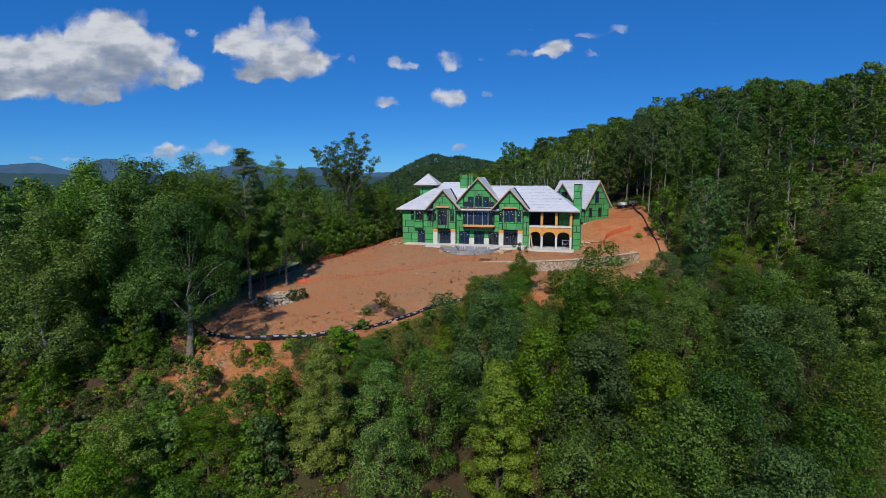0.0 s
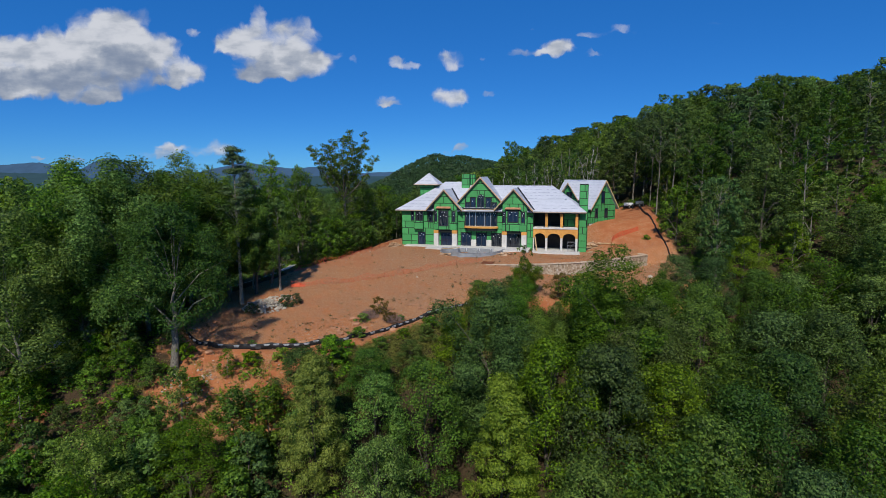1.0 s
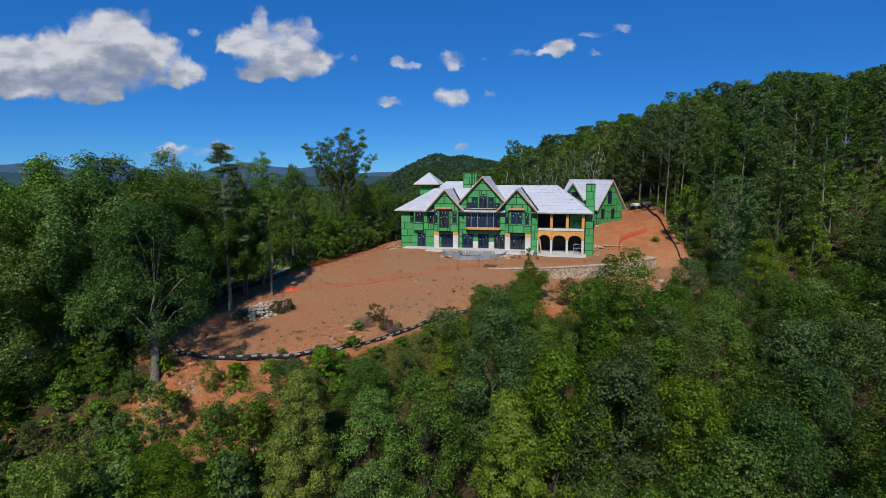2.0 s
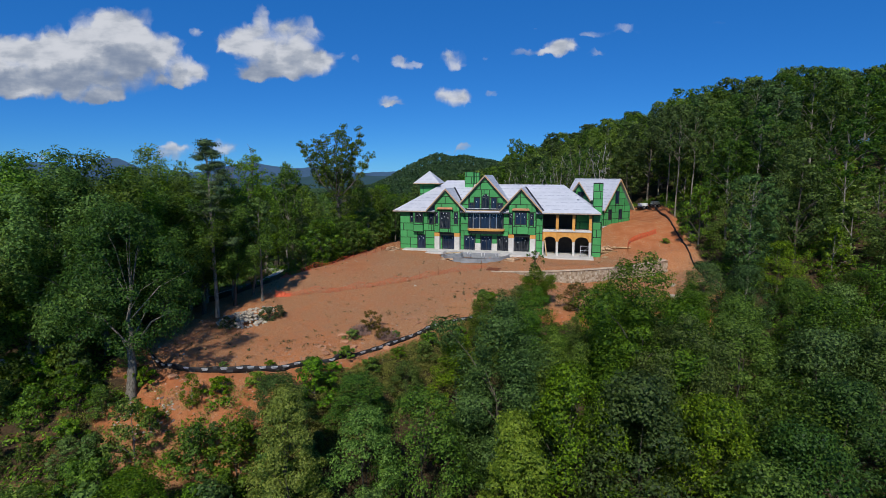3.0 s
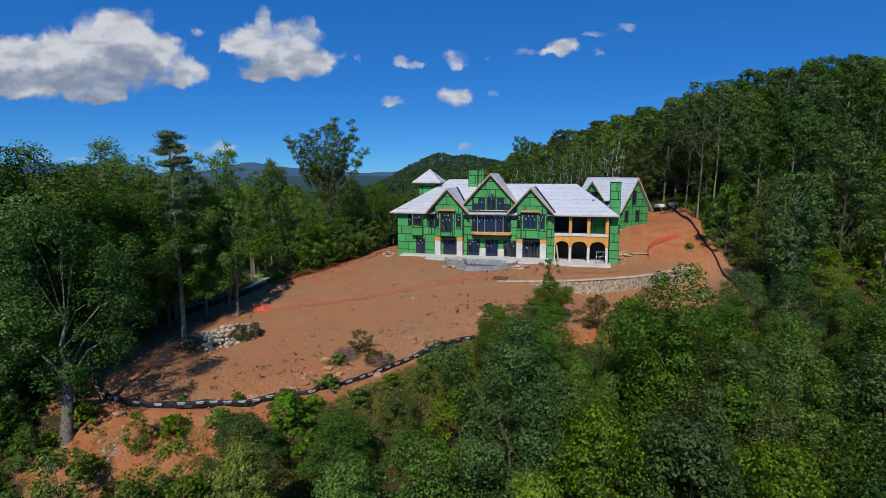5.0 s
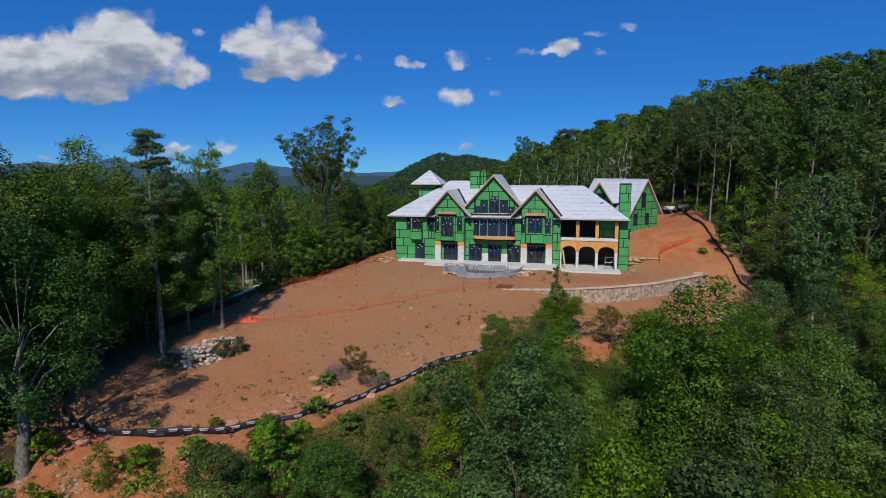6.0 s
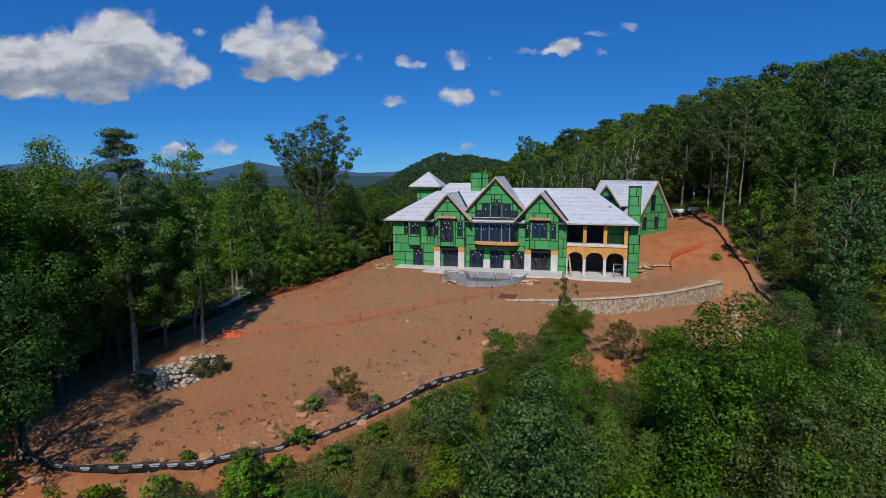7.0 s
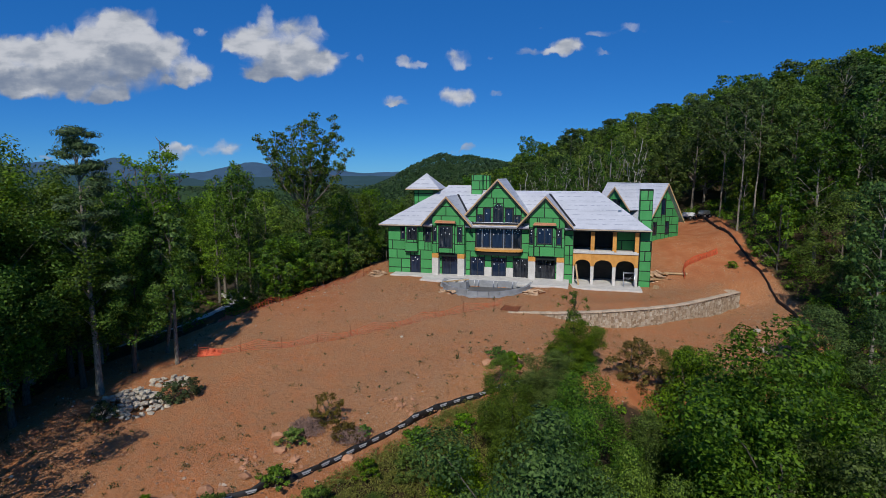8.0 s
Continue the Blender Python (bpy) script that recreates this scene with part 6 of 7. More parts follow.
def arc_wall(cx, cy, rx, ry, a0, a1, z0, z1, thick, n, parent, name, mat, gap=0.015):
    """Blocks set along an ellipse in plan."""
    for i in range(n):
        t0, t1 = a0 + (a1 - a0) * i / n, a0 + (a1 - a0) * (i + 1) / n
        bm = bmesh.new()
        c = []
        for t in (t0 + gap * (a1 - a0) / n * 3, t1 - gap * (a1 - a0) / n * 3):
            for k in (0, thick):
                c.append((cx + (rx - k) * math.cos(t), cy + (ry - k) * math.sin(t)))
        lo = [bm.verts.new((*c[j], z0)) for j in (0, 2, 3, 1)]
        hi = [bm.verts.new((*c[j], z1)) for j in (0, 2, 3, 1)]
        bm.faces.new(lo)
        bm.faces.new(hi[::-1])
        for j in range(4):
            bm.faces.new((lo[j], lo[(j + 1) % 4], hi[(j + 1) % 4], hi[j]))
        part(name, bm, mat, parent)


terrace = thing("round_terrace", HOUSE, "unfinished bowed terrace of grey concrete blocks before the house", "terrace")
pi = math.pi
arc_wall(13.9, -3.0, 5.5, 7.2, pi, 2 * pi, -1.2, 0.10, 0.34, 14, terrace, "kerb_block", BLOCK, 0.004)
arc_wall(13.9, -3.0, 5.75, 7.45, pi * 1.03, 1.97 * pi, -1.2, -0.32, 0.3, 12, terrace, "footing", BLOCK, 0.003)
arc_wall(13.9, -3.0, 5.5, 7.2, pi * 1.16, 1.44 * pi, 0.10, 0.26, 0.34, 4, terrace, "raised_block", BLOCK, 0.006)
bm = bmesh.new()
ring = [bm.verts.new((13.9 + 5.2 * math.cos(pi + pi * i / 24), -3.0 + 6.9 * math.sin(pi + pi * i / 24), -0.72)) for i in range(25)]
bm.faces.new(ring)
part("floor", bm, BASIN, terrace, "dark cement floor of the basin")
part("back_wall", boxes((8.5, 19.2, -3.3, -3.0, -1.0, 0.06), bev=0.02), BLOCK, terrace)
arc_wall(10.3, -4.3, 1.5, 1.5, 0, 2 * pi, -0.75, 0.12, 0.22, 12, terrace, "round_kerb", BLOCK, 0.003)
for i in range(3):
    for x in (12.4 + i * 2.3, 12.85 + i * 2.3):
        v, f = tube([Vector((x, -3.3, -0.55)), Vector((x, -3.55, -0.1)), Vector((x + 0.02, -3.75, 0.16)), Vector((x + 0.04, -3.95, 0.02)), Vector((x + 0.04, -4.0, -0.3))], [0.035] * 5, 5)
        part("pipe_loop", mesh_of("pipe_loop", v, f, WHITEPAINT, True), None, terrace, "bent white pipe end")
v, f = tube([Vector((11.6, -3.2, 0.1)), Vector((9.0, -6.0, 0.2))], [0.09, 0.09], 4)
part("plank", mesh_of("plank", v, f, TIMBER), None, terrace, "raw plank laid across the kerb")


def rock_mesh(name, seed, mat, flat=0.7, rough=0.28, fine=1):
    rng = np.random.default_rng(seed)
    bm = bmesh.new()
    bmesh.ops.create_icosphere(bm, subdivisions=fine, radius=1.0)
    for v in bm.verts:
        v.co = v.co * (1 + (0.55 * noise.noise(v.co * 1.3 + Vector((seed, 0, 0))) if fine > 1 else 0) + rng.uniform(-rough, rough))
        v.co.z *= flat
        v.co.x *= 1.15
    me = bpy.data.meshes.new(name)
    bm.to_mesh(me)
    bm.free()
    me.materials.append(mat)
    return me


DARK = [rock_mesh("rock", 30 + i, DARKROCK, 0.75, 0.09, 2) for i in range(3)]
PALE = [rock_mesh("rock", i, PALEROCK) for i in range(5)]
CLAY = [rock_mesh("rock", 10 + i, REDROCK, 0.6) for i in range(5)]
SLABS = [rock_mesh("rock", 20 + i, SLABROCK, 0.22, 0.16) for i in range(4)]
rk = random.Random(3)


def pile(name, x, y, rx, ry, tall, count, meshes, size, label):
    z = height(x, y)
    root = thing(name, pose(x, y, z), label, "rocks")
    for i in range(count):
        a, r = rk.uniform(0, 2 * pi), math.sqrt(rk.random())
        px, py = rx * r * math.cos(a), ry * r * math.sin(a)
        ob = new("rock", rk.choice(meshes))
        ob.parent = root
        s = size * rk.uniform(0.55, 1.35)
        ob.matrix_local = pose(px, py, height(x + px, y + py) - z + tall * (1 - r * r) * rk.uniform(0.3, 1.0), rk.uniform(-25, 25), rk.uniform(-25, 25), rk.uniform(0, 360)) @ Matrix.Diagonal((s, s, s, 1))
    return root


pile("rock_pile", -22.3, 69.6, 2.6, 1.7, 1.15, 296, PALE, 0.19, "heap of pale grey broken rocks at the clearing's edge")
pile("rock_pile", -21.0, 73.0, 1.8, 0.8, 0.35, 44, PALE, 0.2, "low heap of grey rocks in the trees' shade")
pile("stone_pile", -9.2, 104.2, 1.0, 1.6, 0.6, 46, SLABS, 0.42, "stack of flat tan stones beside the house corner")
pile("stone_pile", 0.6, 94.2, 1.2, 0.7, 0.3, 22, SLABS, 0.34, "loose flat stones beside the terrace")
pile("stone_pile", 10.0, 93.8, 1.1, 0.7, 0.4, 26, SLABS, 0.38, "loose flat stones beside the terrace")
pile("stone_pile", 26.9, 101.6, 2.0, 1.5, 0.3, 30, SLABS, 0.46, "spread stacks of flat tan stone beside the house")
pile("rubble", -10.4, 63.8, 2.6, 0.9, 0.1, 44, CLAY, 0.13, "clay-stained rubble on the low bank")
pile("rubble", -19.5, 54.6, 5.0, 2.8, 0.05, 130, CLAY, 0.13, "clay-stained rubble on the raw bank")
pile("rubble", -25.0, 54.5, 2.6, 1.8, 0.05, 70, DARK[:1] + PALE, 0.13, "grey rubble round the foot of a tree")
pile("rubble", -2.5, 70.6, 2.6, 0.7, 0.1, 40, CLAY, 0.14, "clay-stained rubble above the silt fence")
for x, y, s, kind in ((-13.3, 61.4, 0.5, 1), (-12.4, 61.6, 0.32, 1), (-10.1, 64.8, 0.42, 1), (-15.2, 60.6, 0.5, 1), (3.6, 76.5, 0.5, 1), (4.3, 76.9, 0.36, 1), (1.6, 79.3, 0.25, 1), (-24.3, 58.2, 0.45, 1), (-6.0, 65.4, 0.4, 1), (-9.0, 64.2, 0.3, 1),
                      (30.5, 83.5, 0.55, 0), (32.3, 88.0, 0.45, 0), (24.0, 82.5, 0.4, 1), (-17.6, 60.2, 0.3, 1), (-3.9, 81.2, 0.16, 0), (-11.5, 62.6, 0.36, 1), (-10.6, 66.2, 0.45, 1)):
    ob = new("boulder", rk.choice(CLAY if kind else PALE))
    ob.matrix_world = pose(x, y, height(x, y) + s * 0.2, 0, 0, rk.uniform(0, 360)) @ Matrix.Diagonal((s, s, s, 1))
    tagged(ob, "clay-stained boulder lying on bare soil" if kind else "pale grey boulder lying on bare soil", "rock", group="boulders on the clearing")


def pebbles():
    rng = np.random.default_rng(12)
    vs, fs = [], []
    base = [Vector(p) for p in ((1, 0, 0), (0, 1, 0), (-1, 0, 0), (0, -1, 0), (0, 0, 0.7), (0, 0, -0.5))]
    tri = ((0, 1, 4), (1, 2, 4), (2, 3, 4), (3, 0, 4), (1, 0, 5), (2, 1, 5), (3, 2, 5), (0, 3, 5))
    k = 0
    while k < 6500:
        x, y = rng.uniform(-34, 42), rng.uniform(50, 104)
        d = outside(x, y, CLEARING)
        if d > 1.5 or (d < -6 and rng.random() < 0.45):
            continue
        s = 0.022 + 0.07 * rng.random() ** 4 + (0.11 * rng.random() ** 3 if d > -5 else 0)
        z, a = height(x, y), rng.uniform(0, 6.28)
        n = len(vs)
        for p in base:
            q = p * s * rng.uniform(0.7, 1.3)
            vs.append((x + q.x * math.cos(a) - q.y * math.sin(a), y + q.x * math.sin(a) + q.y * math.cos(a), z + q.z))
        fs += [tuple(n + i for i in t) for t in tri]
        k += 1
    m = Mat("loose_stones", 0.9)
    m.colour(m.ramp(m.island_random(), ((0.0, (0.17, 0.085, 0.05)), (0.6, (0.34, 0.21, 0.13)), (1.0, (0.46, 0.38, 0.30)))))
    tagged(new("loose_stones", mesh_of("loose_stones", vs, fs, m.m)), "small stones strewn over the bare red soil", "gravel", kind="stuff")


pebbles()


# ---------------------------------------------------------------- retaining wall
def stone_material():
    m = Mat("wall_stone", 0.9, 0, 0.2)
    v = m.coords()
    n = m.noise(v, 6, 5)
    col = m.ramp(m.island_random(), ((0.0, (0.25, 0.175, 0.11)), (0.35, (0.38, 0.29, 0.20)), (0.7, (0.46, 0.375, 0.275)), (1.0, (0.56, 0.49, 0.39))))
    m.colour(m.mix(m.span(n, 0.4, 0.7, 0, 0.5), col, (0.26, 0.21, 0.16))).bump(n, 0.5, 0.03)
    return m.m


WALLSTONE = stone_material()
wall_pts = on_ground(rounded([(6.5, 87.6), (12, 87.0), (18, 87.9), (25, 90.3), (30.5, 94.2), (35.0, 97.4)]), 0.35)
rw = thing("retaining_wall", pose(0, 0, 0), "long curved retaining wall of rough tan fieldstone", "wall")


def wall_top(x):
    return 6.12 + 0.10 * ease(9, 18, x)


def build_retaining():
    rng = np.random.default_rng(30)
    core = bmesh.new()
    prev = None
    for i, (x, y) in enumerate(wall_pts):
        a, b = wall_pts[max(0, i - 1)], wall_pts[min(len(wall_pts) - 1, i + 1)]
        d = Vector((b[0] - a[0], b[1] - a[1], 0)).normalized()
        n = Vector((d.y, -d.x, 0))
        low = min(height(x + n.x, y + n.y), height(x, y)) - 0.5
        row = [core.verts.new((x + n.x * k, y + n.y * k, z)) for k, z in ((0.2, low), (0.14, wall_top(x) - 0.08), (-0.35, wall_top(x) - 0.08), (-0.35, low))]
        if prev:
            for j in range(4):
                core.faces.new((prev[j], row[j], row[(j + 1) % 4], prev[(j + 1) % 4]))
        else:
            core.faces.new(row)
        prev = row
    core.faces.new(prev[::-1])
    part("wall_core", core, CAPSTONE, rw, "mortar behind the stones")
    vs, fs = [], []
    length = [0.0]
    for p, q in zip(wall_pts[:-1], wall_pts[1:]):
        length.append(length[-1] + math.hypot(q[0] - p[0], q[1] - p[1]))
    total = length[-1]

    def at(s):
        i = min(len(wall_pts) - 2, max(0, int(np.searchsorted(length, s)) - 1))
        t = (s - length[i]) / (length[i + 1] - length[i])
        p, q = wall_pts[i], wall_pts[i + 1]
        d = Vector((q[0] - p[0], q[1] - p[1], 0)).normalized()
        return Vector((p[0] + (q[0] - p[0]) * t, p[1] + (q[1] - p[1]) * t, 0)), d, Vector((d.y, -d.x, 0))

    s = 0.0
    while s < total - 0.1:
        w = rng.uniform(0.13, 0.32)
        p, d, n = at(min(total, s + w / 2))
        z = min(height(p.x + n.x, p.y + n.y), wall_top(p.x)) - 1.3
        top = wall_top(p.x) - 0.06
        while z < top - 0.04:
            h = min(rng.uniform(0.14, 0.44), top - z)
            k = len(vs)
            jit = rng.uniform(-0.03, 0.03, (8, 3))
            out = rng.uniform(0.24, 0.31)
            lean = rng.uniform(-0.09, 0.09)
            for j, (u, o, zz) in enumerate(((-.5, 0.05, 0), (.5, 0.05, 0), (.5, out, 0), (-.5, out, 0), (-.5, 0.05, 1), (.5, 0.05, 1), (.5, out, 1), (-.5, out, 1))):
                q = p + d * (u * (w - 0.03) + lean * zz) + n * o + Vector((0, 0, z + 0.015 + zz * (h - 0.03)))
                vs.append(tuple(q + Vector(jit[j])))
            fs += [tuple(k + a for a in f) for f in ((3, 2, 1, 0), (4, 5, 6, 7), (0, 1, 5, 4), (1, 2, 6, 5), (2, 3, 7, 6), (3, 0, 4, 7))]
            z += h
        s += w
    facing = part("stone_facing", mesh_of("stone_facing", vs, fs, WALLSTONE), None, rw)
    tagged(facing, "rough tan fieldstones of many sizes", kind="stuff")
    s, i = 0.0, 0
    while s < total - 0.3:
        w = min(rng.uniform(0.5, 0.9), total - s)
        p, d, n = at(s + w / 2)
        z = wall_top(p.x) + rng.uniform(-0.02, 0.02)
        ob = part("cap_stone", boxes((-w / 2 + 0.01, w / 2 - 0.01, -0.4, 0.36, -0.06, 0.06), bev=0.02), CAPSTONE, rw)
        ob.matrix_local = pose(p.x, p.y, z, rng.uniform(-1.5, 1.5), 0, math.degrees(math.atan2(d.y, d.x)))
        s += w
    # loose end of the coping turned back towards the house
    for i in range(4):
        ob = part("cap_stone", boxes((-0.31, 0.31, -0.28, 0.28, -0.5, 0.06), bev=0.02), CAPSTONE, rw)
        ob.matrix_local = pose(34.55 - i * 0.6, 97.75 + i * 0.17, 6.3, 0, 0, 164)


build_retaining()


def backfill():
    """Soil filled level behind the wall."""
    vs, fs = [], []
    for i, (x, y) in enumerate(wall_pts):
        a, b = wall_pts[max(0, i - 1)], wall_pts[min(len(wall_pts) - 1, i + 1)]
        d = Vector((b[0] - a[0], b[1] - a[1], 0)).normalized()
        for o, z in ((0.2, -0.14), (0.9, -0.10), (1.7, -0.06), (2.6, None), (3.4, -1)):
            px, py = x - d.y * o, y + d.x * o
            g = height(px, py)
            vs.append((px, py, g + 0.02 if z is None else g - 0.08 if z == -1 else max(g + 0.03, wall_top(x) + z)))
        if i:
            n = (i - 1) * 5
            fs += [(n + k, n + 5 + k, n + 6 + k, n + k + 1) for k in range(4)]
    me = mesh_of("ground_backfill", vs, fs, GROUND, True)
    at = me.attributes.new("soil", "FLOAT", "POINT")
    at.data.foreach_set("value", [1.0] * len(vs))
    tagged(new("ground_backfill", me), "red soil filled level behind the stone wall", "ground", kind="structure")


backfill()


def toe():
    """Soil banked evenly against the wall's foot."""
    vs, fs = [], []
    pts = [q for q in wall_pts if q[0] > 10]
    for i, (x, y) in enumerate(pts):
        a, b = pts[max(0, i - 1)], pts[min(len(pts) - 1, i + 1)]
        d = Vector((b[0] - a[0], b[1] - a[1], 0)).normalized()
        low = height(x + d.y * 1.8, y - d.x * 1.8) - 0.04
        for o, z in ((0.2, 0.16), (0.8, 0.12), (1.8, 0.04), (2.6, -0.08)):
            px, py = x + d.y * o, y - d.x * o
            vs.append((px, py, (low if o < 1.8 else height(px, py)) + z))
        if i:
            n = (i - 1) * 4
            fs += [(n + k + 1, n + 5 + k, n + 4 + k, n + k) for k in range(3)]
    me = mesh_of("ground_toe", vs, fs, GROUND, True)
    at = me.attributes.new("soil", "FLOAT", "POINT")
    at.data.foreach_set("value", [1.0] * len(vs))
    tagged(new("ground_toe", me), "red soil banked against the foot of the stone wall", "ground", kind="structure")


toe()


# ---------------------------------------------------------------- fences
def silt_fence(line, tall, label, prints):
    """Black fabric on stakes that follows the ground, with white printed bars."""
    pts = on_ground(rounded(line), 0.45)
    x0, y0 = pts[0]
    root = thing("silt_fence", pose(x0, y0, height(x0, y0)), label, "fence")
    inv = root.matrix_world.inverted()
    rng = random.Random(len(pts))
    vs, fs = [], []
    for i, (x, y) in enumerate(pts):
        g = height(x, y)
        a, b = pts[max(0, i - 1)], pts[min(len(pts) - 1, i + 1)]
        d = Vector((b[0] - a[0], b[1] - a[1], 0)).normalized()
        n = Vector((d.y, -d.x, 0))
        sag = 0.10 * abs(math.sin(i * 0.74)) + rng.uniform(0, 0.05)
        bow = 0.10 * math.sin(i * 1.48) + rng.uniform(-0.04, 0.04)
        for o, z in ((0.0, -0.15), (bow + 0.05, tall * 0.5), (0.02, tall - sag), (-0.01, tall - sag), (bow + 0.02, tall * 0.5), (-0.03, -0.15)):
            vs.append(inv @ (Vector((x, y, g + z)) + n * o))
        if i:
            k = (i - 1) * 6
            fs += [(k + j, k + 6 + j, k + 6 + (j + 1) % 6, k + (j + 1) % 6) for j in range(6)]
    part("fabric", mesh_of("fabric", vs, fs, SILT, True), None, root)
    for i in range(0, len(pts), 4):
        x, y = pts[i]
        a, b = pts[max(0, i - 1)], pts[min(len(pts) - 1, i + 1)]
        t = math.degrees(math.atan2(b[1] - a[1], b[0] - a[0]))
        ob = part("stake", boxes((-0.02, 0.02, 0.02, 0.06, -0.3, tall + rng.uniform(0.05, 0.22)), bev=0.004), STAKE, root)
        ob.matrix_local = inv @ pose(x, y, height(x, y), rng.uniform(-5, 5), rng.uniform(-5, 5), t)
        for j in (i + 1, i + 3) if prints else ():
            if j + 1 < len(pts):
                x, y = pts[j]
                t = math.degrees(math.atan2(pts[j + 1][1] - pts[j - 1][1], pts[j + 1][0] - pts[j - 1][0]))
                for z, w in ((0.50, 0.30), (0.38, 0.24)):
                    ob = part("printed_bar", boxes((-w, w, -0.012, 0.0, z * tall / 0.8, z * tall / 0.8 + (0.10 if z > 0.45 else 0.05))), SILTPRINT, root, "white printed bar")
                    ob.matrix_local = inv @ pose(x, y, height(x, y), -4, 0, t) @ T((0, -0.2, 0))
    return root


silt_fence([(-33, 70), (-30.5, 66.5), (-28.5, 62), (-25.5, 59.4), (-22, 58.7), (-18.6, 58.9), (-14.5, 59.6), (-11.0, 61.2), (-8.4, 62.8), (-6.0, 65.6), (-3.0, 68.6), (1.0, 71.9), (5.0, 74.2), (9.0, 75.2)], 0.6,
           "black fabric silt fence with white print along the bank", True)
silt_fence([(45.5, 132), (43.0, 124), (40.8, 113), (39.8, 105), (39.2, 98.5), (38.4, 92), (37.0, 86), (35.6, 81)], 0.55, "black fabric silt fence along the forest edge", False)


def mesh_fence(line, tall, label, slack=0.25, droop=0.0, strand=1.0):
    """Orange plastic safety netting on thin posts."""
    pts = on_ground(rounded(line), 0.3)
    x0, y0 = pts[0]
    root = thing("safety_fence", pose(x0, y0, height(x0, y0)), label, "fence")
    inv = root.matrix_world.inverted()
    rng = random.Random(len(pts))
    chunks, rows = [], 5
    grid = []
    for i, (x, y) in enumerate(pts):
        g = height(x, y)
        top = tall * (1 - slack * abs(math.sin(i * 0.21 + 0.4)) - rng.uniform(0, 0.06)) - droop
        grid.append([inv @ Vector((x + 0.05 * math.sin(i * 0.9 + j), y + 0.05 * math.cos(i * 0.7 + j), g + 0.06 + (top - 0.06) * j / (rows - 1))) for j in range(rows)])
    for j in range(rows):
        w = (0.011 if j < rows - 1 else 0.018) * strand
        v, f = [], []
        for i, col in enumerate(grid):
            v += [col[j] + Vector((0, 0, -w)), col[j] + Vector((0, 0, w)), col[j] + Vector((0.0, 0.012, 0))]
            if i:
                k = (i - 1) * 3
                f += [(k + a, k + 3 + a, k + 3 + (a + 1) % 3, k + (a + 1) % 3) for a in range(3)]
        chunks.append((v, f))
    for i in range(0, len(grid)):
        chunks.append(tube([grid[i][0], grid[i][-1]], [0.008 * strand, 0.008 * strand], 3))
    v, f = join(chunks)
    part("netting", mesh_of("netting", v, f, ORANGE), None, root)
    for i in range(0, len(pts), 9):
        x, y = pts[i]
        v, f = tube([Vector((0, 0, -0.3)), Vector((rng.uniform(-0.05, 0.05), 0, tall + 0.2))], [0.025, 0.02], 5)
        ob = part("fence_post", mesh_of("fence_post", v, f, RUST), None, root)
        ob.matrix_local = inv @ pose(x, y, height(x, y))
    return root


mesh_fence([(-21.0, 77.6), (-18.0, 78.2), (-15.1, 78.7), (-11.4, 79.8), (-4.7, 83.5), (0.0, 86.5), (3.1, 88.0), (6.0, 89.5)], 0.95, "sagging orange plastic safety fence across the clearing", 0.45)
mesh_fence([(-10.4, 106.0), (-11.2, 100.0), (-14.5, 94.0), (-19.0, 89.0), (-22.5, 87.0)], 0.9, "orange plastic safety fence along the clearing's crest", 0.5)
mesh_fence([(29.9, 100.4), (30.4, 102.2), (31.2, 103.6), (33.0, 104.8), (34.6, 105.6), (36.6, 106.4)], 0.85, "bright orange safety netting on the bare slope", 0.15, 0.0, 4.5)


def heap_of_netting(x, y, r, seed):
    rng = np.random.default_rng(seed)
    bm = bmesh.new()
    bmesh.ops.create_grid(bm, x_segments=14, y_segments=10, size=1.0)
    for v in bm.verts:
        d = math.hypot(v.co.x, v.co.y)
        px, py = v.co.x * r, v.co.y * r * 0.6
        v.co = Vector((px, py, height(x + px, y + py) - height(x, y) + 0.05 + max(0, 0.5 * (1 - d)) * rng.uniform(0.3, 1.2)))
    me = bpy.data.meshes.new("netting_heap")
    bm.to_mesh(me)
    bm.free()
    me.materials.append(ORANGE)
    ob = new("netting_heap", me)
    ob.matrix_world = pose(x, y, height(x, y), 0, 0, 15)
    md = ob.modifiers.new("thickness", "SOLIDIFY")
    md.thickness = 0.02
    tagged(ob, "crumpled heap of orange netting on the soil", "netting")


heap_of_netting(-20.2, 78.0, 1.0, 1)
heap_of_netting(-22.3, 86.5, 0.8, 2)


# ---------------------------------------------------------------- loose building things
def strip(name, line, width, mat, label, category, lift=0.05):
    pts = on_ground(rounded(line), 0.8)
    vs, fs = [], []
    for i, (x, y) in enumerate(pts):
        a, b = pts[max(0, i - 1)], pts[min(len(pts) - 1, i + 1)]
        d = Vector((b[0] - a[0], b[1] - a[1], 0)).normalized()
        for k in range(5):
            o = (k / 4 - 0.5) * width * (1 + 0.1 * noise.noise((x * 0.3, y * 0.3, k)))
            px, py = x - d.y * o, y + d.x * o
            vs.append((px, py, height(px, py) + (lift if 0 < k < 4 else -0.04)))
        if i:
            n = (i - 1) * 5
            fs += [(n + k, n + k + 1, n + 6 + k, n + 5 + k) for k in range(4)]
    return tagged(new(name, mesh_of(name, vs, fs, mat, True)), label, category, kind="structure")


strip("road_gravel", [(-52, 70), (-40, 80), (-32.5, 86.5), (-28.5, 93), (-27.5, 101), (-31, 112), (-40, 122)], 3.4, GRAVEL, "pale gravel drive below the clearing", "road")


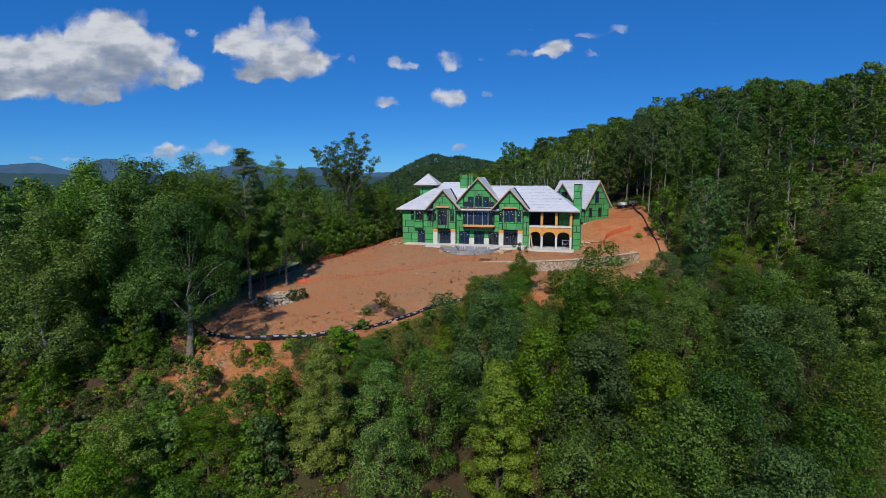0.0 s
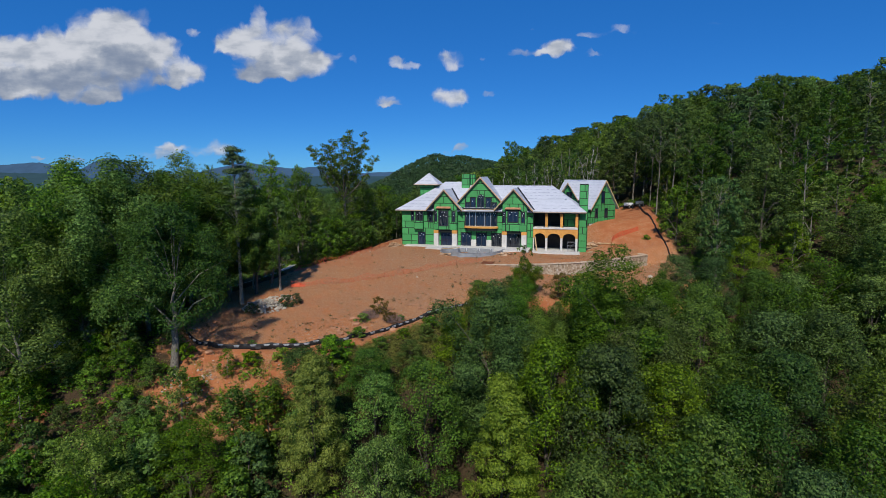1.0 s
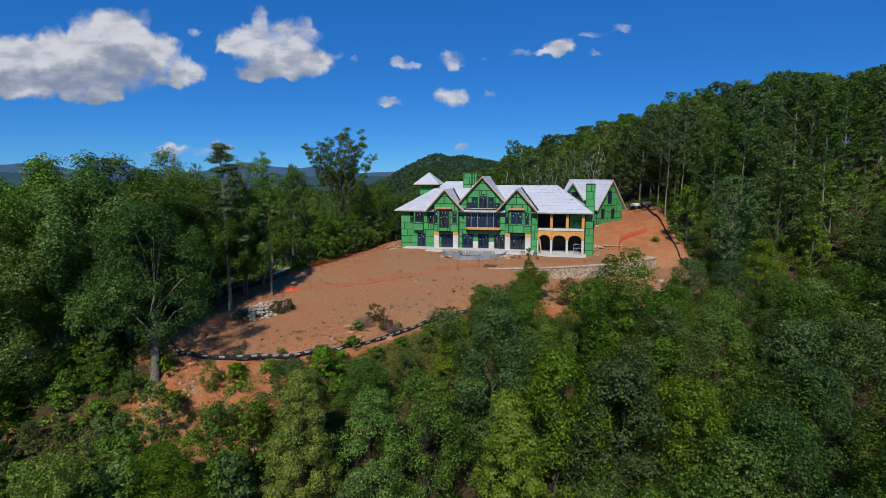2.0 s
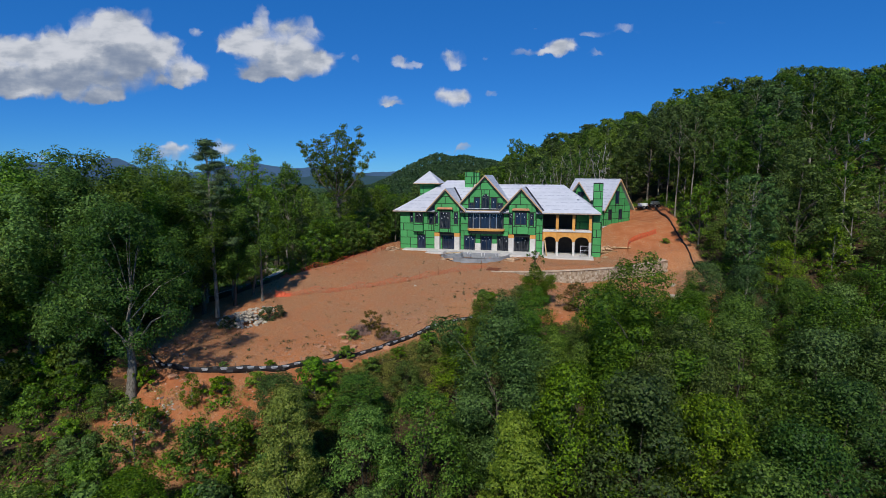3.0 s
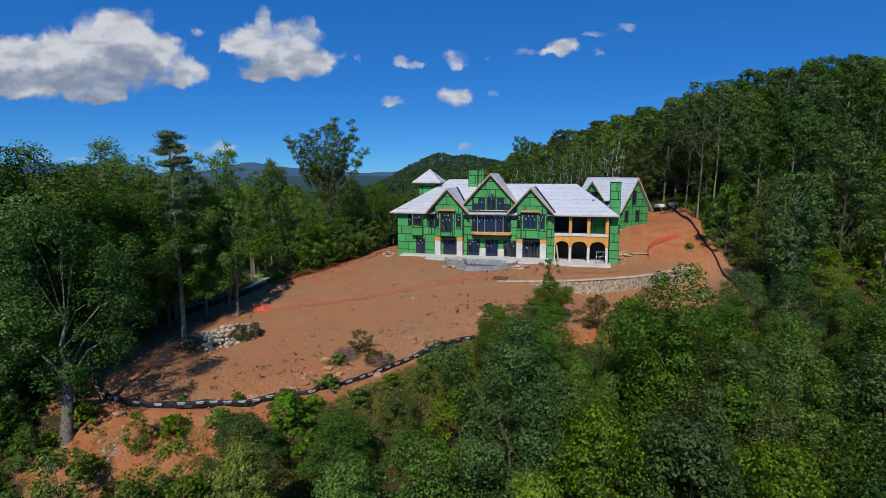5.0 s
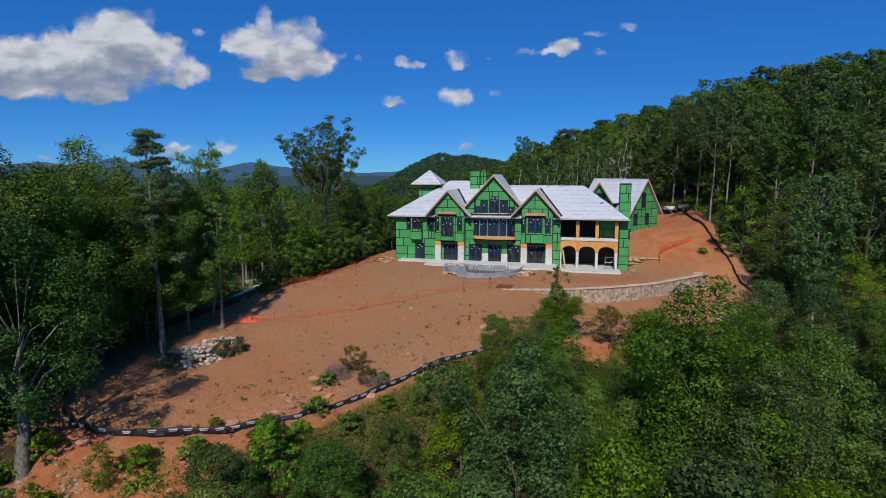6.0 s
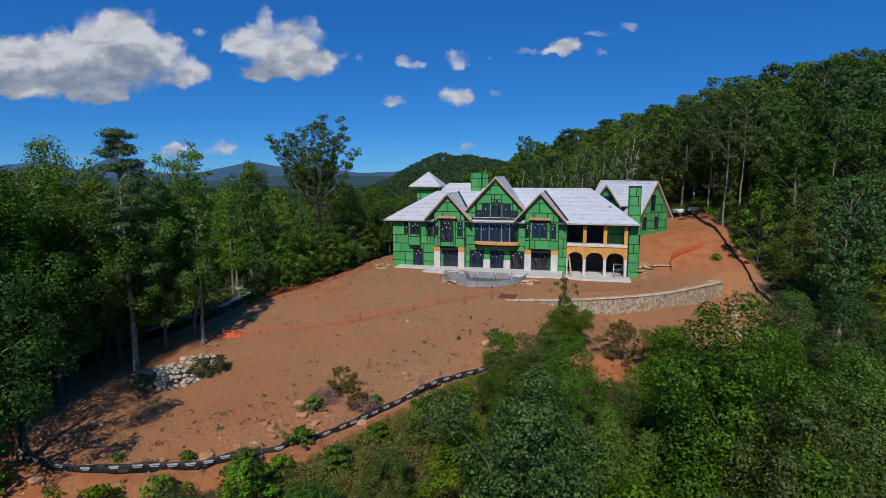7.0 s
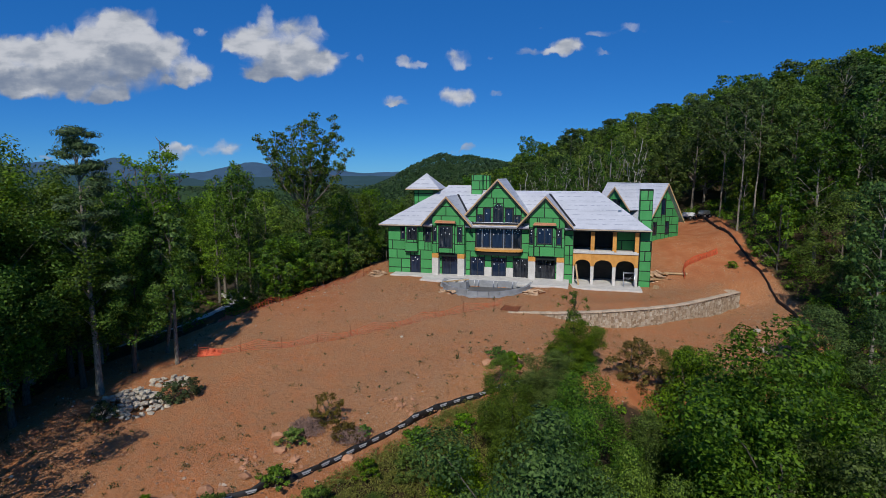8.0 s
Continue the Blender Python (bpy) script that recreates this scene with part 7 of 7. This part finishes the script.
def lumber(x, y, turn, n, long, label):
    root = thing("lumber_stack", pose(x, y, height(x, y), 0, 0, turn), label, "lumber")
    r2 = random.Random(int(x * 10))
    for i in range(n):
        lay, col = divmod(i, 5)
        ob = part("plank", boxes((-long / 2, long / 2, -0.07, 0.07, 0, 0.045), bev=0.004), TIMBER, root)
        ob.matrix_local = pose(r2.uniform(-0.2, 0.2), (col - 2) * 0.17 + r2.uniform(-0.02, 0.02), 0.05 + lay * 0.05, 0, 0, r2.uniform(-5, 5))


lumber(26.6, 100.9, 15, 14, 3.0, "low stack of pale planks beside the house")
lumber(29.3, 101.8, -10, 10, 2.6, "low stack of pale planks on red soil")
lumber(25.6, 98.6, 70, 4, 2.4, "loose pale planks at the house corner")

# ladder-like scaffold frame and leaning board at the porch
scaf = thing("scaffold_frame", HOUSE @ pose(30.0, -0.7, -0.42), "small steel scaffold frame standing on the porch slab", "scaffold")
for x in (0.0, 1.25):
    for y in (0.0, 0.6):
        v, f = tube([Vector((x, y, 0)), Vector((x, y, 1.75))], [0.03, 0.03], 6)
        part("upright", mesh_of("upright", v, f, STEEL, True), None, scaf)
for z in (0.35, 1.05, 1.72):
    for y in (0.0, 0.6):
        v, f = tube([Vector((0, y, z)), Vector((1.25, y, z))], [0.025, 0.025], 6)
        part("rail", mesh_of("rail", v, f, STEEL, True), None, scaf)
v, f = tube([Vector((0, 0, 0.35)), Vector((1.25, 0, 1.72))], [0.02, 0.02], 5)
part("brace", mesh_of("brace", v, f, STEEL, True), None, scaf)
bm = boxes((-0.1, 0.1, 0, 0.04, 0, 2.6), bev=0.005)
me = bpy.data.meshes.new("leaning_board")
bm.to_mesh(me)
bm.free()
me.materials.append(TIMBER)
ob = new("leaning_board", me)
ob.matrix_world = HOUSE @ pose(24.75, -0.75, -0.42, -14, -9, 0)
tagged(ob, "pale board leaning against the porch arch", "board")

# steel grate on the soil
grate = thing("steel_grate", pose(6.9, 88.4, height(6.9, 88.4) + 0.06, 4, 0, -20), "rusty steel grate lying on the soil", "grate")
for i in range(9):
    ob = part("bar", boxes((-0.9, 0.9, -0.025, 0.025, 0, 0.05)), RUST, grate)
    ob.matrix_local = pose(0, -0.8 + i * 0.2, 0)
for x in (-0.88, 0.88):
    part("edge_bar", boxes((x - 0.03, x + 0.03, -0.85, 0.85, 0.052, 0.11)), RUST, grate)


def trailer(x, y, turn, long, label, name="utility_trailer"):
    root = thing(name, pose(x, y, height(x, y), 0, 0, turn), label, "trailer")
    body = part("body", boxes((-long / 2, long / 2, -0.7, 0.7, 0.55, 1.25), bev=0.12), STEEL if long < 1.5 else WHITEPAINT, root)
    part("chassis", boxes((-long / 2 - 0.9, long / 2, -0.5, 0.5, 0.42, 0.54)), FLASH, root)
    for sx in (-0.45, 0.4):
        for sy in (-0.9, 0.9):
            bm = bmesh.new()
            bmesh.ops.create_cone(bm, cap_ends=True, segments=16, radius1=0.36, radius2=0.36, depth=0.22)
            w = part("wheel", bm, RUBBER, root)
            w.matrix_local = pose(sx, sy * 0.95, 0.36, 90, 0, 0)
            bm = bmesh.new()
            bmesh.ops.create_cone(bm, cap_ends=True, segments=12, radius1=0.2, radius2=0.17, depth=0.25)
            part("rim", bm, STEEL, w)
    part("rear_door", boxes((long / 2 + 0.002, long / 2 + 0.03, -0.6, 0.6, 0.65, 1.15), bev=0.01), STEEL, body)


trailer(42.0, 128.5, 20, 1.7, "white box trailer parked by the woods")
trailer(43.9, 126.8, 8, 1.4, "small white trailer parked by the woods")


# ---------------------------------------------------------------- shrubs and weeds on the clearing
def make_shrub(name, seed, r, tall, mat, label, clumps=26, leaves=40, leaf=0.09):
    return make_tree(name, seed, tall, r, 0.15, clumps, leaves, leaf, mat, label, "shrub", "round", 0.03, 14, BARK_DARK)


sage = make_shrub("shrub", 61, 1.15, 1.5, LEAF_SAGE, "grey-green shrub beside the rock heap")
stand(sage, -19.6, 70.2)
stand(sage, -18.6, 71.0, 80, 0.9)
stand(sage, -23.2, 67.9, 150, 0.85)
rust = make_shrub("shrub", 62, 1.25, 2.0, LEAF_RUST, "reddish brown half-dry shrub on bare soil")
stand(rust, -7.9, 67.6, 0, 1.05)
pale = make_shrub("shrub", 63, 1.1, 1.2, LEAF_RUST, "low pale dry shrub near the silt fence")
stand(pale, -6.3, 66.6, 30, 0.9)
green = make_shrub("shrub", 64, 1.0, 1.2, LEAF_FRESH, "small bright green shrub on the bank")
for x, y, s in ((-9.4, 65.4, 0.9), (-5.2, 67.4, 0.6), (-16.2, 60.3, 0.6), (-20.5, 60.0, 0.45), (-9.4, 62.0, 1.0), (-12.2, 59.4, 1.2), (-4.6, 64.4, 1.0), (-1.6, 67.4, 1.2), (1.6, 69.8, 1.1), (-7.0, 61.4, 1.2), (-10.2, 59.8, 0.9), (-26.4, 57.2, 1.4), (-28.8, 60.0, 1.3), (-16.4, 57.2, 1.2), (-19.4, 56.4, 1.3), (4.6, 77.2, 0.9),
                (5.6, 76.2, 1.2), (36.9, 102.8, 0.8), (32.6, 80.4, 1.6), (29.0, 78.0, 1.8), (34.8, 84.0, 1.6), (-24.0, 54.0, 1.2), (-30.0, 52.5, 1.4)):
    stand(green, x, y, rnd.uniform(0, 360), s)
dry = make_shrub("shrub", 66, 1.5, 3.0, LEAF_RUST, "tall dry brown shrub below the stone wall", 34, 44, 0.1)
for x, y, s in ((16.0, 76.0, 1.2), (18.0, 74.0, 1.3), (20.0, 72.5, 1.3)):
    stand(dry, x, y, rnd.uniform(0, 360), s)


def bank_grass():
    """Rough grass on the strip below the silt fence."""
    rng = np.random.default_rng(18)
    P, N = [], []
    for k in range(2800):
        x = rng.uniform(-13, 11)
        y = brow(x) + along(x, (-13, -8, 0), (-1.2, -0.1, 0.6)) - 7.0 * rng.random() ** 1.25
        if k % 7 == 0:
            x, y = rng.uniform(-32, -13), rng.uniform(46, 57)
        r = rng.uniform(0.25, 0.7)
        n = int(20 + 40 * r)
        v = rng.normal(size=(n, 3))
        v[:, 2] = np.abs(v[:, 2]) * 1.3
        v /= np.linalg.norm(v, axis=1)[:, None]
        P.append(np.array([x, y, height(x, y)]) + v * r * rng.uniform(0.3, 1.1, (n, 1)))
        N.append(v * np.array([1, 1, 0.2]) + rng.normal(size=(n, 3)) * 0.4)
    V, F = leaf_sheet(np.concatenate(P), np.concatenate(N), 0.14, rng, 0.16)
    tagged(new("bank_grass", fast_mesh("bank_grass", V, F, LEAF_GRASS)), "rough yellow-green grass below the silt fence", "grass", kind="stuff")


bank_grass()


def brush_heap(x, y, r, tall, seed):
    """A low tangle of dry cut twigs."""
    rng = np.random.default_rng(seed)
    k = 1500
    v = rng.normal(size=(k, 3))
    v[:, 2] = np.abs(v[:, 2])
    v /= np.linalg.norm(v, axis=1)[:, None]
    P = v * np.array([r, r * 0.8, tall]) * rng.uniform(0.35, 1.05, (k, 1))
    V, F = leaf_sheet(P, v + rng.normal(size=(k, 3)) * 0.8, 0.22, rng, 0.07)
    root = thing("brush_heap", pose(x, y, height(x, y)), "tangled heap of dry pinkish-brown twigs by the silt fence", "brush")
    part("twig_tangle", fast_mesh("twig_tangle", V, F, TWIG), None, root)
    sticks = []
    for i in range(16):
        a, b = rng.uniform(0, 6.28), rng.uniform(0.2, 1.1)
        p = Vector((rng.uniform(-0.5, 0.5) * r, rng.uniform(-0.4, 0.4) * r, -0.05))
        sticks.append(tube([p, p + Vector((math.cos(a) * b * r, math.sin(a) * b * r * 0.8, tall * rng.uniform(0.5, 1.15)))], [0.03, 0.012], 4))
    sv, sf = join(sticks)
    part("branch_tangle", mesh_of("branch_tangle", sv, sf, BARK_DARK), None, root)


TWIG = plain("dry_twigs", (0.16, 0.095, 0.075), (0.33, 0.215, 0.175), 3.0, 0.9)
brush_heap(-8.9, 66.8, 1.25, 0.95, 71)
brush_heap(-6.2, 66.7, 1.3, 0.8, 72)


def weeds():
    rng = np.random.default_rng(17)
    P, N = [], []
    k = 0
    while k < 620:
        x, y = rng.uniform(-34, 40), rng.uniform(55, 100)
        d = outside(x, y, CLEARING)
        edge = y - brow(x)
        if d > 0.5 or (edge > 9 and rng.random() < 0.82):
            continue
        r = rng.uniform(0.1, 0.38)
        n = int(8 + 40 * r)
        v = rng.normal(size=(n, 3))
        v[:, 2] = np.abs(v[:, 2])
        v /= np.linalg.norm(v, axis=1)[:, None]
        P.append(np.array([x, y, height(x, y)]) + v * r * rng.uniform(0.4, 1.1, (n, 1)))
        N.append(v + rng.normal(size=(n, 3)) * 0.5)
        k += 1
    V, F = leaf_sheet(np.concatenate(P), np.concatenate(N), 0.07, rng, 0.5)
    tagged(new("weeds", fast_mesh("weeds", V, F, LEAF_SAGE)), "sparse green weeds on the bare red soil", "weeds", kind="stuff")


weeds()
